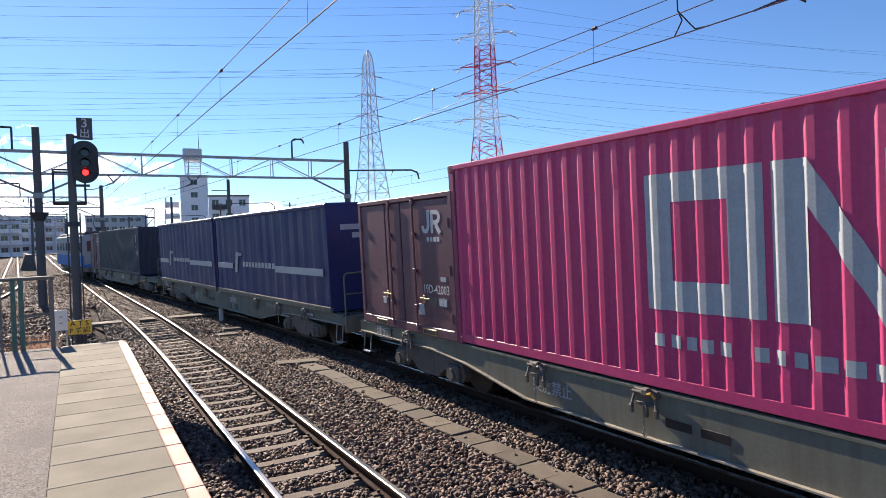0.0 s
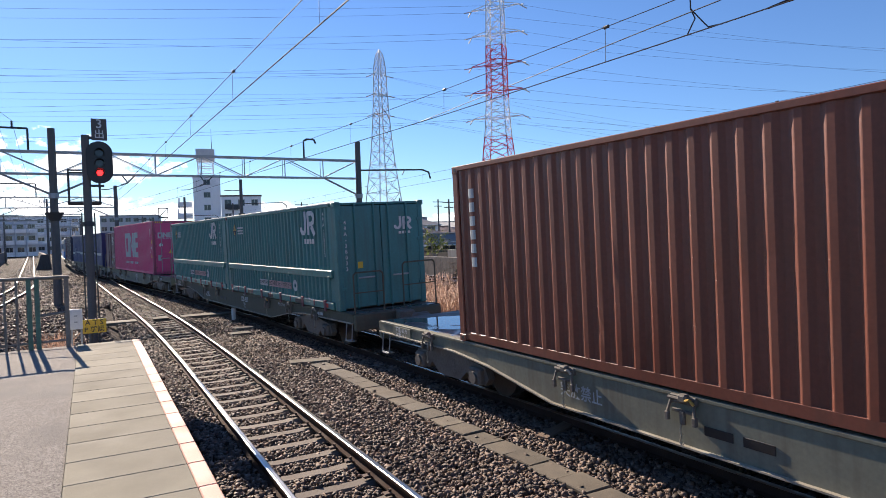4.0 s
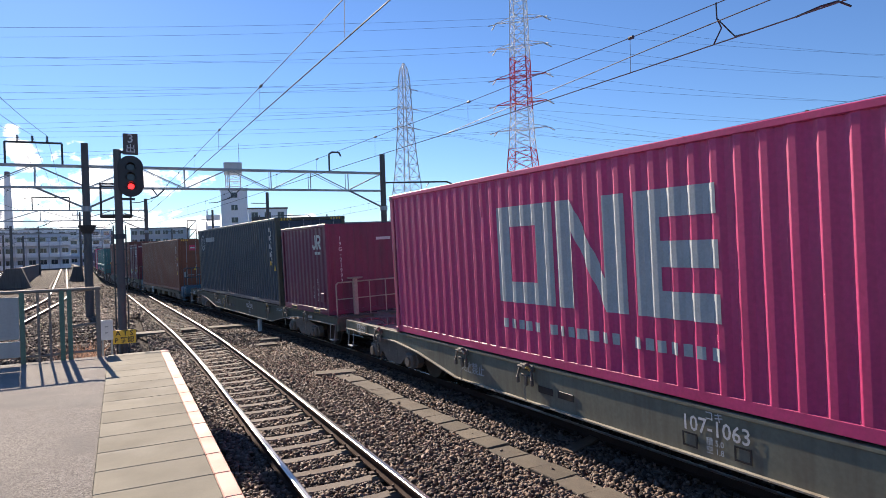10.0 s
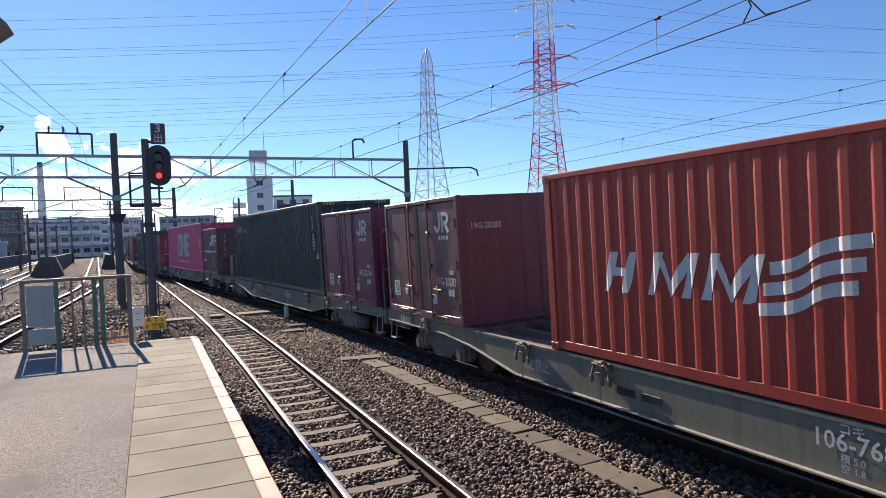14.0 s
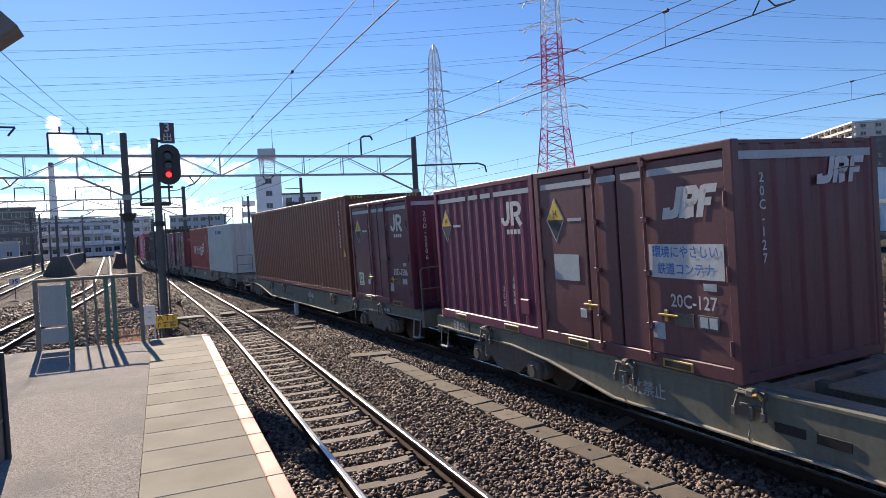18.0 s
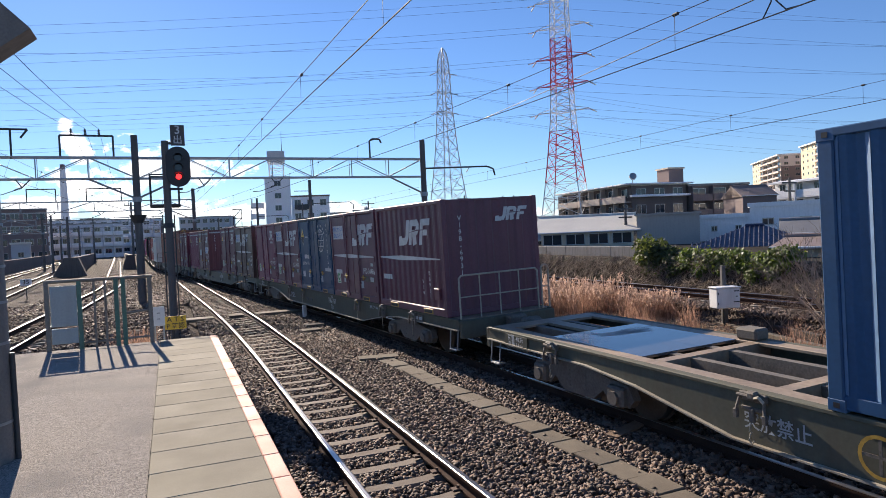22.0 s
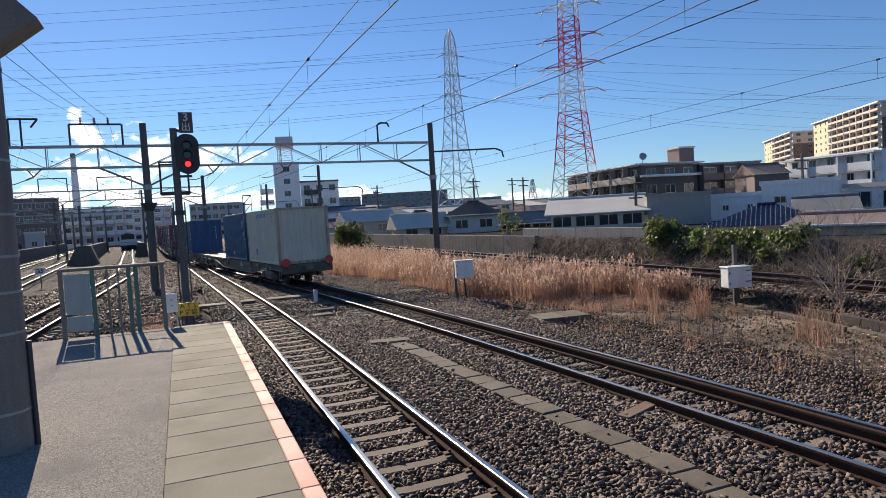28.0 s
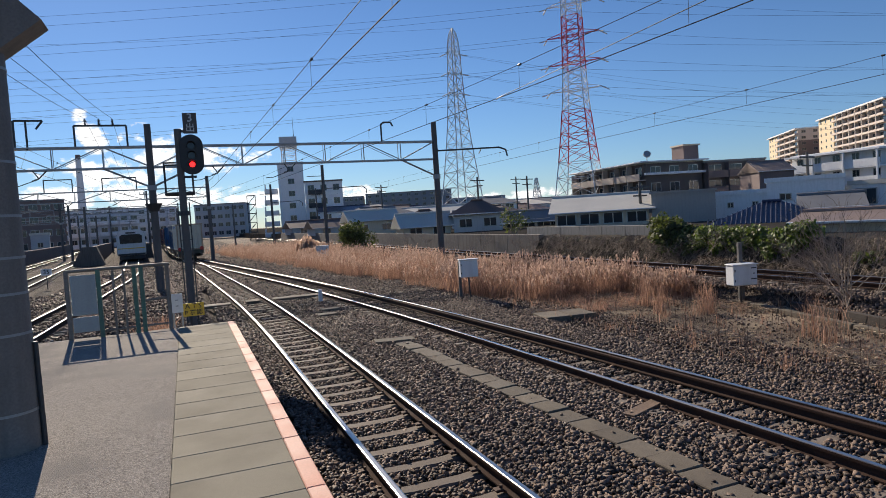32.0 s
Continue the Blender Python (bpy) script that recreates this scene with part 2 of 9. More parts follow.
M_RUST = mat("rusty_rail_side", (0.06, 0.037, 0.028), 0.9, var=0.3, scale=3, fine=60, bump=0.3, spec=0.1)
M_CLIP = mat("rail_clip", (0.1, 0.065, 0.05), 0.7, 0.3)
M_ASPHALT = stony("platform_asphalt", (0.2707, 0.247, 0.2185), cell=120, var=0.5, dist=0.004, patch=(0.215, 0.2, 0.182), patch_scale=0.7, patch_lo=0.52)
M_SLAB = mat("platform_slab", (0.279, 0.2558, 0.1953), 0.92, var=0.16, scale=2.3, fine=110, bump=0.35, dist=0.003, dirt=(0.15, 0.135, 0.105), dirt_amount=0.5, rnd=0.09, spec=0.2)
M_EDGE = mat("edge_strip_paint", (0.6696, 0.3348, 0.2418), 0.7, var=0.12, scale=3, fine=60, bump=0.2, dirt=(0.6, 0.5, 0.42), dirt_amount=0.35, rnd=0.06)
M_PLANK = mat("weathered_timber", (0.2, 0.135, 0.09), 0.85, var=0.3, scale=3, fine=40, bump=0.4, stretch=(0.2, 2, 2))
M_CONC = mat("concrete", (0.3, 0.285, 0.26), 0.85, var=0.2, scale=1.0, fine=40, bump=0.3, dirt=(0.14, 0.13, 0.115), dirt_amount=0.6, streak=1)
M_TROUGH = mat("trough_concrete", (0.1496, 0.125, 0.0915), 0.9, var=0.45, scale=3, fine=70, bump=0.4, dirt=(0.075, 0.06, 0.045), dirt_amount=0.75, rnd=0.2)
M_POLE = mat("pole_concrete", (0.12, 0.115, 0.11), 0.8, var=0.25, scale=2, fine=50, bump=0.3, dirt=(0.06, 0.06, 0.06), dirt_amount=0.5, streak=1)
M_POLEG = mat("grey_pole_concrete", (0.2, 0.185, 0.17), 0.8, var=0.25, scale=2, fine=50, bump=0.3, dirt=(0.1, 0.092, 0.085), dirt_amount=0.5, streak=1)
M_GALV = mat("galvanised_steel", (0.34, 0.36, 0.37), 0.5, 0.6, var=0.15, scale=4, fine=40, bump=0.05)
M_DARKSTEEL = mat("dark_steel", (0.06, 0.065, 0.07), 0.6, 0.4, var=0.2, scale=5, fine=40, bump=0.1)
M_WIRE = mat("wire", (0.07, 0.072, 0.078), 0.6, 0.3, bump=0, spec=0.1)
M_GREENPAINT = mat("green_paint", (0.075, 0.17, 0.13), 0.55, var=0.2, scale=5, bump=0.1, dirt=(0.12, 0.1, 0.08), dirt_amount=0.4)
M_BOARD = mat("sign_back_board", (0.33, 0.37, 0.375), 0.5, var=0.1, scale=2, bump=0.05, dirt=(0.25, 0.26, 0.25), dirt_amount=0.4, streak=1)
M_WHITE = mat("white_paint", (0.72, 0.73, 0.73), 0.5, var=0.08, scale=2, bump=0.05, dirt=(0.4, 0.39, 0.36), dirt_amount=0.35, streak=1)
M_MARK = mat("white_marking", (0.6, 0.6, 0.58), 0.6, var=0.2, scale=6, fine=60, bump=0)
M_YELLOW = mat("yellow_paint", (0.75, 0.48, 0.04), 0.5, var=0.12, bump=0.05)
M_BLACK = mat("black_paint", (0.02, 0.02, 0.022), 0.5, var=0.2, bump=0.05)
M_RED = mat("red_paint", (0.5, 0.04, 0.03), 0.5, var=0.1, bump=0.05)
M_LAMP = glow("red_signal_light", (1.0, 0.02, 0.02), 2.6)
M_LENS = glass("dark_lens", (0.02, 0.02, 0.02), 0.1)
M_GLASS = glass("window_glass", (0.035, 0.045, 0.055), 0.06)
M_ALU = mat("aluminium_frame", (0.45, 0.45, 0.44), 0.4, 0.7, bump=0)


# ---- line of the tracks, seen from above (y runs ahead along the platform) ----
TY = np.arange(-300.0, 480.0, 0.25)


def _line(slope, x_at_0):
    xs = np.concatenate([[0], np.cumsum((slope[1:] + slope[:-1]) / 2 * 0.25)])
    return xs - np.interp(0, TY, xs) + x_at_0


_mix = np.clip((TY - 68) / 18, 0, 1)
_sl = np.where(TY < -12, 0.0167, np.where(TY < 36, -0.01759 - 0.002858 * TY, -0.1205))
TX = _line(np.where(TY > 68, -0.1205 + 0.0755 * _mix, _sl), 6.964)
TS = np.concatenate([[0], np.cumsum(np.hypot(np.diff(TX), 0.25))])
TS -= np.interp(0, TY, TS)
NX = _line(np.where(TY < 14, 0.0, -0.046 * np.clip((TY - 14) / 16, 0, 1)), 2.36)
LX1 = _line(np.where(TY < 14, 0.0, np.where(TY < 45, 0.035, 0.035 - 0.0987 * np.clip((TY - 45) / 12, 0, 1))), -5.1)
LX2 = _line(np.where(TY < 20, -0.01, -0.01 - 0.055 * np.clip((TY - 20) / 20, 0, 1)), -8.5)
LX3 = _line(np.where(TY < 20, -0.01, -0.01 - 0.055 * np.clip((TY - 20) / 20, 0, 1)), -12.4)
RX = _line(np.where(TY < 75, 0.0, -0.02 * np.clip((TY - 75) / 30, 0, 1)), 16.6)


def along(xs, y):
    return float(np.interp(y, TY, xs))


def frame_at(xs, y):
    a = Vector((along(xs, y + 0.5) - along(xs, y - 0.5), 1.0, 0)).normalized()
    return along(xs, y), a, Vector((a.y, -a.x, 0))


# ground: one sheet to the horizon
mb = MB()
mb.add([(-3500, -3500, -0.42), (3500, -3500, -0.42), (3500, 3500, -0.42), (-3500, 3500, -0.42)], [(0, 1, 2, 3)])
tagged(part("ground", mb, M_EARTH), "brown earth with gravel and dry weeds", "ground", kind="structure")


def bed(name, x0, x1, y0, y1, z, step, amp, material, label, edge=0.5, clip=None):
    """An uneven sheet whose rim falls to the ground."""
    nx, ny = int((x1 - x0) / step), int((y1 - y0) / (step * 2))
    X = np.linspace(x0, x1, nx + 1)
    Y = np.linspace(y0, y1, ny + 1)
    vs = []
    for y in Y:
        for x in X:
            h = z + amp * noise.noise((x * 1.3, y * 1.3, 3.1)) + amp * 0.6 * noise.noise((x * 4, y * 4, 7.7))
            if min(x - x0, x1 - x) < edge * 0.5:
                h = -0.46
            vs.append((x, y, h))
    fs = [(j * (nx + 1) + i, j * (nx + 1) + i + 1, (j + 1) * (nx + 1) + i + 1, (j + 1) * (nx + 1) + i) for j in range(ny) for i in range(nx)]
    me = raw_mesh(name, vs, fs, material)
    me.polygons.foreach_set("use_smooth", [True] * len(me.polygons))
    return tagged(new(name, me), label, "ballast", kind="structure")


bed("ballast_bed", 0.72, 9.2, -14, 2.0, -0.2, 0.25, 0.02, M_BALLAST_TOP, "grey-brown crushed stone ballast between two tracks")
# near-black sheet that paints the shade between the loose stones on it
bed("ballast_bed", 0.72, 9.2, 2.0, 36, -0.235, 0.25, 0.02, M_BALLAST_SHADE, "grey-brown crushed stone ballast between two tracks")
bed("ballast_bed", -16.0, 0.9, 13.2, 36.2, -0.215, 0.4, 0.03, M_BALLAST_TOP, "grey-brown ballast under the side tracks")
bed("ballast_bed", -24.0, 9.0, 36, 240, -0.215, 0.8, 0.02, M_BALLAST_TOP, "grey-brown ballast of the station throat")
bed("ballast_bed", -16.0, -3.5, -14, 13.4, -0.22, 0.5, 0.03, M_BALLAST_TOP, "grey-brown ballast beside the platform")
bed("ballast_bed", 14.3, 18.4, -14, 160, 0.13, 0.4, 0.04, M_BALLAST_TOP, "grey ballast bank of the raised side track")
sv = []
for j in range(25):
    y = 1.6 + 0.5 * j
    xe = 12.4 + 0.262 * (y - 4.0)
    for i in range(9):
        u = i / 8
        sv.append((xe + (15.0 - xe) * u, y, -0.17 + 0.3 * u + 0.025 * noise.noise((xe * 2 + u * 5, y * 2, 4.4))))
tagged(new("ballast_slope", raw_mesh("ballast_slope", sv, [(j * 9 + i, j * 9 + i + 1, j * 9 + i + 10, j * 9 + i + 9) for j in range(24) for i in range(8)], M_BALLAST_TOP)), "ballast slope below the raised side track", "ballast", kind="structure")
bed("grass_strip", 8.6, 14.6, -14, 100, -0.3, 0.4, 0.06, M_EARTH, "rough brown earth with weeds beside the track")


# ---- tracks ----
HEAD = [(-0.034, 0), (-0.036, -0.012), (-0.036, -0.034), (-0.009, -0.046), (-0.009, -0.115), (-0.06, -0.135), (-0.06, -0.153), (0.06, -0.153), (0.06, -0.135), (0.009, -0.115), (0.009, -0.046), (0.036, -0.034), (0.036, -0.012), (0.034, 0)]
CROWN = [(-0.036, 0.002), (-0.036, -0.006), (0.036, -0.006), (0.036, 0.002), (0.022, 0.008), (-0.022, 0.008)]


def sleeper_mesh():
    mb = MB()
    prof = [(-1.0, 0.0), (-0.9, 0.01), (-0.3, -0.04), (0.3, -0.04), (0.9, 0.01), (1.0, 0.0)]
    n = len(prof)
    vs = []
    for y, dz in ((-0.12, -0.07), (-0.085, 0.0), (0.085, 0.0), (0.12, -0.07)):
        vs += [(x, y, z + dz) for x, z in prof]
    vs += [(x, -0.12, -0.2) for x, z in prof] + [(x, 0.12, -0.2) for x, z in prof]
    fs = []
    for a, b in ((0, 1), (1, 2), (2, 3), (4, 0), (3, 5)):
        fs += [(a * n + i, a * n + i + 1, b * n + i + 1, b * n + i) for i in range(n - 1)]
    for i in (0, n - 1):
        fs.append((4 * n + i, 0 * n + i, n + i, 2 * n + i, 3 * n + i, 5 * n + i))
    mb.add(vs, fs)
    return mesh_of("sleeper", mb, M_SLEEPER)


def clip_mesh():
    mb = MB()
    for s in (-1, 1):
        mb.bev(s * 0.105 - 0.045, s * 0.105 + 0.045, -0.05, 0.05, -0.145, -0.115, 0.008)
        mb.cyl((s * 0.075, 0, -0.13), (s * 0.075, 0, -0.085), 0.018, n=6)
    return mesh_of("rail_fastening", mb, M_CLIP)


SLEEPER, FASTENING = sleeper_mesh(), clip_mesh()


def track(name, xs, y0, y1, z, label, cant=0.0, pitch=0.62, clips=None, far=None, skip=None):
    tr = thing(name, label, "track", kind="structure")
    ys = np.arange(y0, y1 + 0.1, 2.0)
    for s in (-1, 1):
        path = []
        for y in ys:
            x, a, ac = frame_at(xs, y)
            path.append((Vector((x, y, z + s * cant / 2)) + ac * (s * 0.566), ac))
        ra = part("rail", MB().sweep(HEAD, path), M_RUST, tr)
        part("running_surface", MB().sweep(CROWN, path), M_RAIL, ra, "polished steel rail head")
    rest = MB()
    y, k = y0 + 0.2, 0
    while y < y1:
        x, a, ac = frame_at(xs, y)
        turn = math.degrees(math.atan2(-a.x, a.y))
        if far is None or y < far:
            ob = new("sleeper", SLEEPER)
            ob.parent, ob.matrix_basis = tr, pose(x, y, z - 0.153, 0, 0, turn)
            if clips and clips[0] < y < clips[1]:
                for s in (-1, 1):
                    fo = new("rail_fastening", FASTENING)
                    fo.parent, fo.matrix_basis = tr, pose(x + s * 0.566 * ac.x, y + s * 0.566 * ac.y, z + s * cant / 2 - 0.005, 0, 0, turn)
        else:
            rest.box(-1.0, 1.0, -0.11, 0.11, -0.3, -0.15, pose(x, y, z, 0, 0, turn))
        y += pitch
        k += 1
    if rest.v:
        tagged(part("sleepers", rest, M_SLEEPER, tr), kind="stuff")
    return tr


track("track_1", NX, -6, 84, 0.0, "curving track beside the platform with concrete sleepers and shiny rails", clips=(2, 22), far=70)
main = track("track_2", TX, -14, 230, -0.02, "main track with polished rails and concrete sleepers in ballast", cant=0.03, clips=(0, 20), far=75)
path = []
for y in np.arange(-14, 62.1, 2.0):
    x, a, ac = frame_at(TX, y)
    path.append((Vector((x, y, -0.008)) + ac * 0.428, ac))
part("guard_rail", MB().sweep(HEAD, path), M_RUST, main, "dark guard rail close beside the running rail")
track("track_3", RX, -10, 150, 0.36, "raised side track with dark rails on ballast", pitch=0.64, far=60)
track("track_4", LX1, -10, 260, -0.01, "side track with shiny rails leading away from the platform", far=70)
track("track_5", LX2, 6, 260, 0.0, "side track with worn rails in grey ballast", far=60)
track("track_6", LX3, 6, 260, 0.0, "outer side track with worn rails in grey ballast", far=55)


# ---- platform ----
PZ, PEND, PEDGE = 1.0, 12.9, 0.75
plat = thing("platform", "end of a station platform with asphalt top and pale concrete edge slabs", "platform", kind="structure")
part("core", MB().box(-3.6, 0.55, -12, PEND - 0.02, -0.45, PZ - 0.06), M_CONC, plat)
asph = MB()
nx, ny = 24, 90
vs = []
for j in range(ny + 1):
    for i in range(nx + 1):
        x, y = -3.6 + (3.6 - 0.235) * i / nx, -12 + (PEND + 12) * j / ny
        vs.append((x, y, PZ + 0.004 * noise.noise((x * 0.8, y * 0.8, 1)) - (0.012 if i in (0, nx) else 0)))
asph.add(vs, [(j * (nx + 1) + i, j * (nx + 1) + i + 1, (j + 1) * (nx + 1) + i + 1, (j + 1) * (nx + 1) + i) for j in range(ny) for i in range(nx)])
asph.box(-3.6, -0.235, PEND - 0.02, PEND, 0.6, PZ - 0.008)
part("asphalt_surface", asph, M_ASPHALT, plat, "grey worn asphalt", smooth=False)
slab_me = mesh_of("edge_slab", MB().bev(-0.23, 0.615, -0.2765, 0.2765, PZ - 0.09, PZ + 0.006, 0.006), M_SLAB)
strip_me = mesh_of("edge_strip", MB().bev(0.618, PEDGE, -0.2765, 0.2765, PZ - 0.09, PZ + 0.007, 0.008), M_EDGE)
face_me = mesh_of("face_block", MB().bev(0.5, 0.69, -0.556, 0.556, -0.44, PZ - 0.09, 0.01), M_CONC)
for x0, x1, mm, nm in ((-0.23, 0.615, M_SLAB, "edge_slab"), (0.618, PEDGE, M_EDGE, "edge_strip")):
    part(nm, MB().bev(x0, x1, 12.656, PEND, PZ - 0.09, PZ + 0.006, 0.006), mm, plat)
y, k = 12.654 - 0.279, 0
while y > -6:
    j = 0.0025 * math.sin(k * 12.9)
    for me, nm in ((slab_me, "edge_slab"), (strip_me, "edge_strip")):
        ob = new(nm, me)
        ob.parent, ob.matrix_basis = plat, pose(0, y, j, 0, 0, 0.15 * math.sin(k * 7.1))
    if k % 2 == 0:
        ob = new("face_block", face_me)
        ob.parent, ob.matrix_basis = plat, pose(0, y - 0.279, 0)
    y -= 0.558
    k += 1

# ---- cable trough with loose concrete lids ----
tro = thing("cable_trough", "line of worn concrete trough lids sunk in ballast", "cable trough", kind="structure")
lid = mesh_of("trough_lid", MB().bev(-0.195, 0.195, -0.245, 0.245, -0.06, 0.0, 0.012), M_TROUGH)
rs = random.Random(4)
y = 14.3
while y > -3:
    x = 4.98 - 0.0009 * (y - 0) ** 2 - 0.014 * y
    ob = new("trough_lid", lid)
    ob.parent, ob.matrix_basis = tro, pose(x + rs.uniform(-0.02, 0.02), y, -0.158 + rs.uniform(-0.012, 0.012), rs.uniform(-1.5, 1.5), rs.uniform(-1.5, 1.5), 3 + rs.uniform(-3, 3))
    y -= 0.505
for x, y, r in ((4.25, 14.85, 80), (4.7, 14.75, 84)):
    ob = new("trough_lid", lid)
    ob.parent, ob.matrix_basis = tro, pose(x, y, -0.13, 1, -1, r)

# crossing boards over the near track, and a low kilometre post
cb = thing("track_crossing", "weathered concrete crossing slabs across the rails", "crossing", kind="structure")
for x0, x1, y in ((0.2, 1.45, 26.2), (2.0, 2.55, 26.4), (3.0, 5.0, 26.3)):
    part("crossing_slab", MB().bev(x0, x1, y - 0.35, y + 0.35, -0.2, -0.09, 0.015), M_TROUGH, cb)
for x, y in ((4.35, 21.6), (4.0, 20.4)):
    part("crossing_slab", MB().bev(x - 0.3, x + 0.3, y - 0.22, y + 0.22, -0.2, -0.11, 0.015), M_TROUGH, cb)


# ---- signal at the platform's end ----
SG = Vector((0.03, 20.0, -0.93))
sig = thing("railway_signal", "three-light signal on a dark post with its red light lit", "signal", m=pose(*SG))
sig.scale = (1.3, 1.3, 1.3)
part("post", MB().cyl((0, 0, -0.42), (0, 0, 5.1), 0.085, 0.075, 14), M_POLE, sig, smooth=True)
HX, HZ = 0.25, 4.53
body = MB()
n = 28
ov = []
for i in range(n):
    a = 2 * math.pi * i / n
    sx, sz = math.cos(a), math.sin(a)
    ov.append((0.25 * sx, 0.25 * sz + (0.19 if sz > 0 else -0.19)))
body.prism([(HX + p[0], HZ + p[1]) for p in ov], -0.1, -0.07)
hd = part("backplate", body, M_BLACK, sig, "black oval backplate")
part("lamp_case", MB().bev(HX - 0.15, HX + 0.15, -0.07, 0.12, HZ - 0.38, HZ + 0.38, 0.03), M_BLACK, sig)
for i, z in enumerate((0.19, -0.02, -0.22)):
    part("light", MB().cyl((HX, -0.12, HZ + z), (HX, -0.1, HZ + z), 0.075 if i < 2 else 0.06, n=16), M_LAMP if i == 2 else M_LENS, sig, "lit red light" if i == 2 else "dark lens")
    hood = MB()
    for k in range(9):
        a0, a1 = math.pi * (-0.1 + 1.2 * k / 9), math.pi * (-0.1 + 1.2 * (k + 1) / 9)
        q = lambda a, y, r: (HX + r * math.cos(a), y, HZ + z + r * math.sin(a))
        hood.add([q(a0, -0.1, 0.1), q(a1, -0.1, 0.1), q(a1, -0.3, 0.092), q(a0, -0.3, 0.092), q(a0, -0.1, 0.092), q(a1, -0.1, 0.092), q(a1, -0.3, 0.085), q(a0, -0.3, 0.085)], [(0, 1, 2, 3), (7, 6, 5, 4), (3, 2, 6, 7), (0, 4, 5, 1)])
    part("hood", hood, M_BLACK, sig)
M_PLATE = mat("faded_dark_plate", (0.085, 0.075, 0.07), 0.6, var=0.2, scale=6, bump=0.05)
pl = part("number_plate", MB().bev(0.12, 0.41, -0.09, -0.06, 4.99, 5.44, 0.008), M_PLATE, sig, "dark plate with white figure and character")
TEXT_F = Matrix(((1, 0, 0, 0), (0, 0, -1, 0), (0, 1, 0, 0), (0, 0, 0, 1)))
word("figure", "3", 0.26, M_MARK, pl, Matrix.Translation((0.265, -0.094, 5.325)) @ TEXT_F)
word("character", "出", 0.2, M_MARK, pl, Matrix.Translation((0.265, -0.094, 5.105)) @ TEXT_F)
part("bracket", MB().box(-0.02, 0.32, -0.05, -0.01, 5.02, 5.07), M_DARKSTEEL, sig)
part("bracket", MB().box(-0.02, 0.32, -0.05, -0.01, 4.02, 4.07), M_DARKSTEEL, sig)
cage = MB()
for x0, x1 in ((-0.34, 0.24),):
    for y in (0.12, 0.62):
        cage.tube([(x0, y, 3.68), (x0, y, 4.38)], 0.018)
        cage.tube([(x1, y, 3.68), (x1, y, 4.38)], 0.018)
        cage.tube([(x0, y, 4.38), (x1, y, 4.38)], 0.018)
        cage.tube([(x0, y, 3.7), (x1, y, 3.7)], 0.03)
    for x in (x0, x1):
        cage.tube([(x, 0.12, 4.38), (x, 0.62, 4.38)], 0.018)
        cage.tube([(x, 0.12, 3.7), (x, 0.62, 3.7)], 0.03)
part("service_cage", cage, M_DARKSTEEL, sig)
lad = MB()
for x in (-0.12, 0.12):
    lad.tube([(x, 0.3, -0.3), (x, 0.3, 3.5)], 0.014)
for k in range(11):
    lad.tube([(-0.12, 0.3, 0.1 + 0.32 * k), (0.12, 0.3, 0.1 + 0.32 * k)], 0.011)
part("ladder", lad, M_DARKSTEEL, sig)
part("post_band", MB().cyl((0, 0, 3.2), (0, 0, 3.3), 0.11, n=14), M_DARKSTEEL, sig)

ats = thing("warning_plate", "yellow plate with black lettering on a short post", "sign", m=pose(0.045, 14.3, 0.03))
part("post", MB().cyl((-0.05, 0.03, -0.4), (-0.05, 0.03, 1.0), 0.03), M_DARKSTEEL, ats)
pl = part("plate", MB().bev(-0.205, 0.205, -0.012, 0.012, 0.985, 1.255, 0.004), M_YELLOW, ats)
word("letters", "A T S", 0.14, M_BLACK, pl, Matrix.Translation((0, -0.015, 1.19)) @ TEXT_F)
word("letters", "P 確認", 0.125, M_BLACK, pl, Matrix.Translation((0, -0.015, 1.055)) @ TEXT_F)

# ---- fence across the platform's end ----
fen = thing("platform_fence", "green and grey steel fence with a board, across the platform end", "fence", m=pose(0, 12.8, PZ))
M_FENCEG = mat("weathered_fence_steel", (0.2, 0.19, 0.17), 0.6, 0.3, var=0.3, scale=4, fine=30, bump=0.1, dirt=(0.14, 0.085, 0.05), dirt_amount=0.6)
posts = (-1.97, -1.48, -0.79, -0.36)
for x, mm in zip(posts, (M_FENCEG, M_GREENPAINT, M_GREENPAINT, M_FENCEG)):
    part("post", MB().bev(x - 0.035, x + 0.035, -0.03, 0.03, -0.02, 1.2, 0.006), mm, fen)
part("post", MB().bev(-0.94, -0.87, -0.03, 0.03, -0.02, 1.2, 0.006), M_GREENPAINT, fen)
part("top_rail", MB().tube([(-2.0, 0, 1.2), (-0.31, 0, 1.2)], 0.032, 8), M_FENCEG, fen)
for x in (-1.25, -1.08):
    part("baluster", MB().bev(x - 0.018, x + 0.018, -0.015, 0.015, 0.0, 1.18, 0.004), M_FENCEG, fen)
part("mid_rail", MB().tube([(-0.82, 0.0, 0.56), (-0.34, 0.0, 0.6)], 0.022), M_FENCEG, fen)
part("low_rail", MB().tube([(-1.5, 0.02, 0.1), (-0.36, 0.02, 0.12)], 0.02), M_FENCEG, fen)
part("board", MB().bev(-1.92, -1.52, -0.03, -0.012, 0.42, 1.12, 0.006), M_BOARD, fen, "grey-white blank board")
part("board", MB().bev(-1.92, -1.52, -0.028, -0.01, 0.12, 0.385, 0.006), M_BOARD, fen, "grey-white blank board")
sb = thing("notice_board", "small white notice board with faded markings on the fence", "sign", m=pose(-0.24, 13.2, PZ))
part("panel", MB().bev(-0.1, 0.1, -0.01, 0.01, 0.24, 0.6, 0.004), M_WHITE, sb)
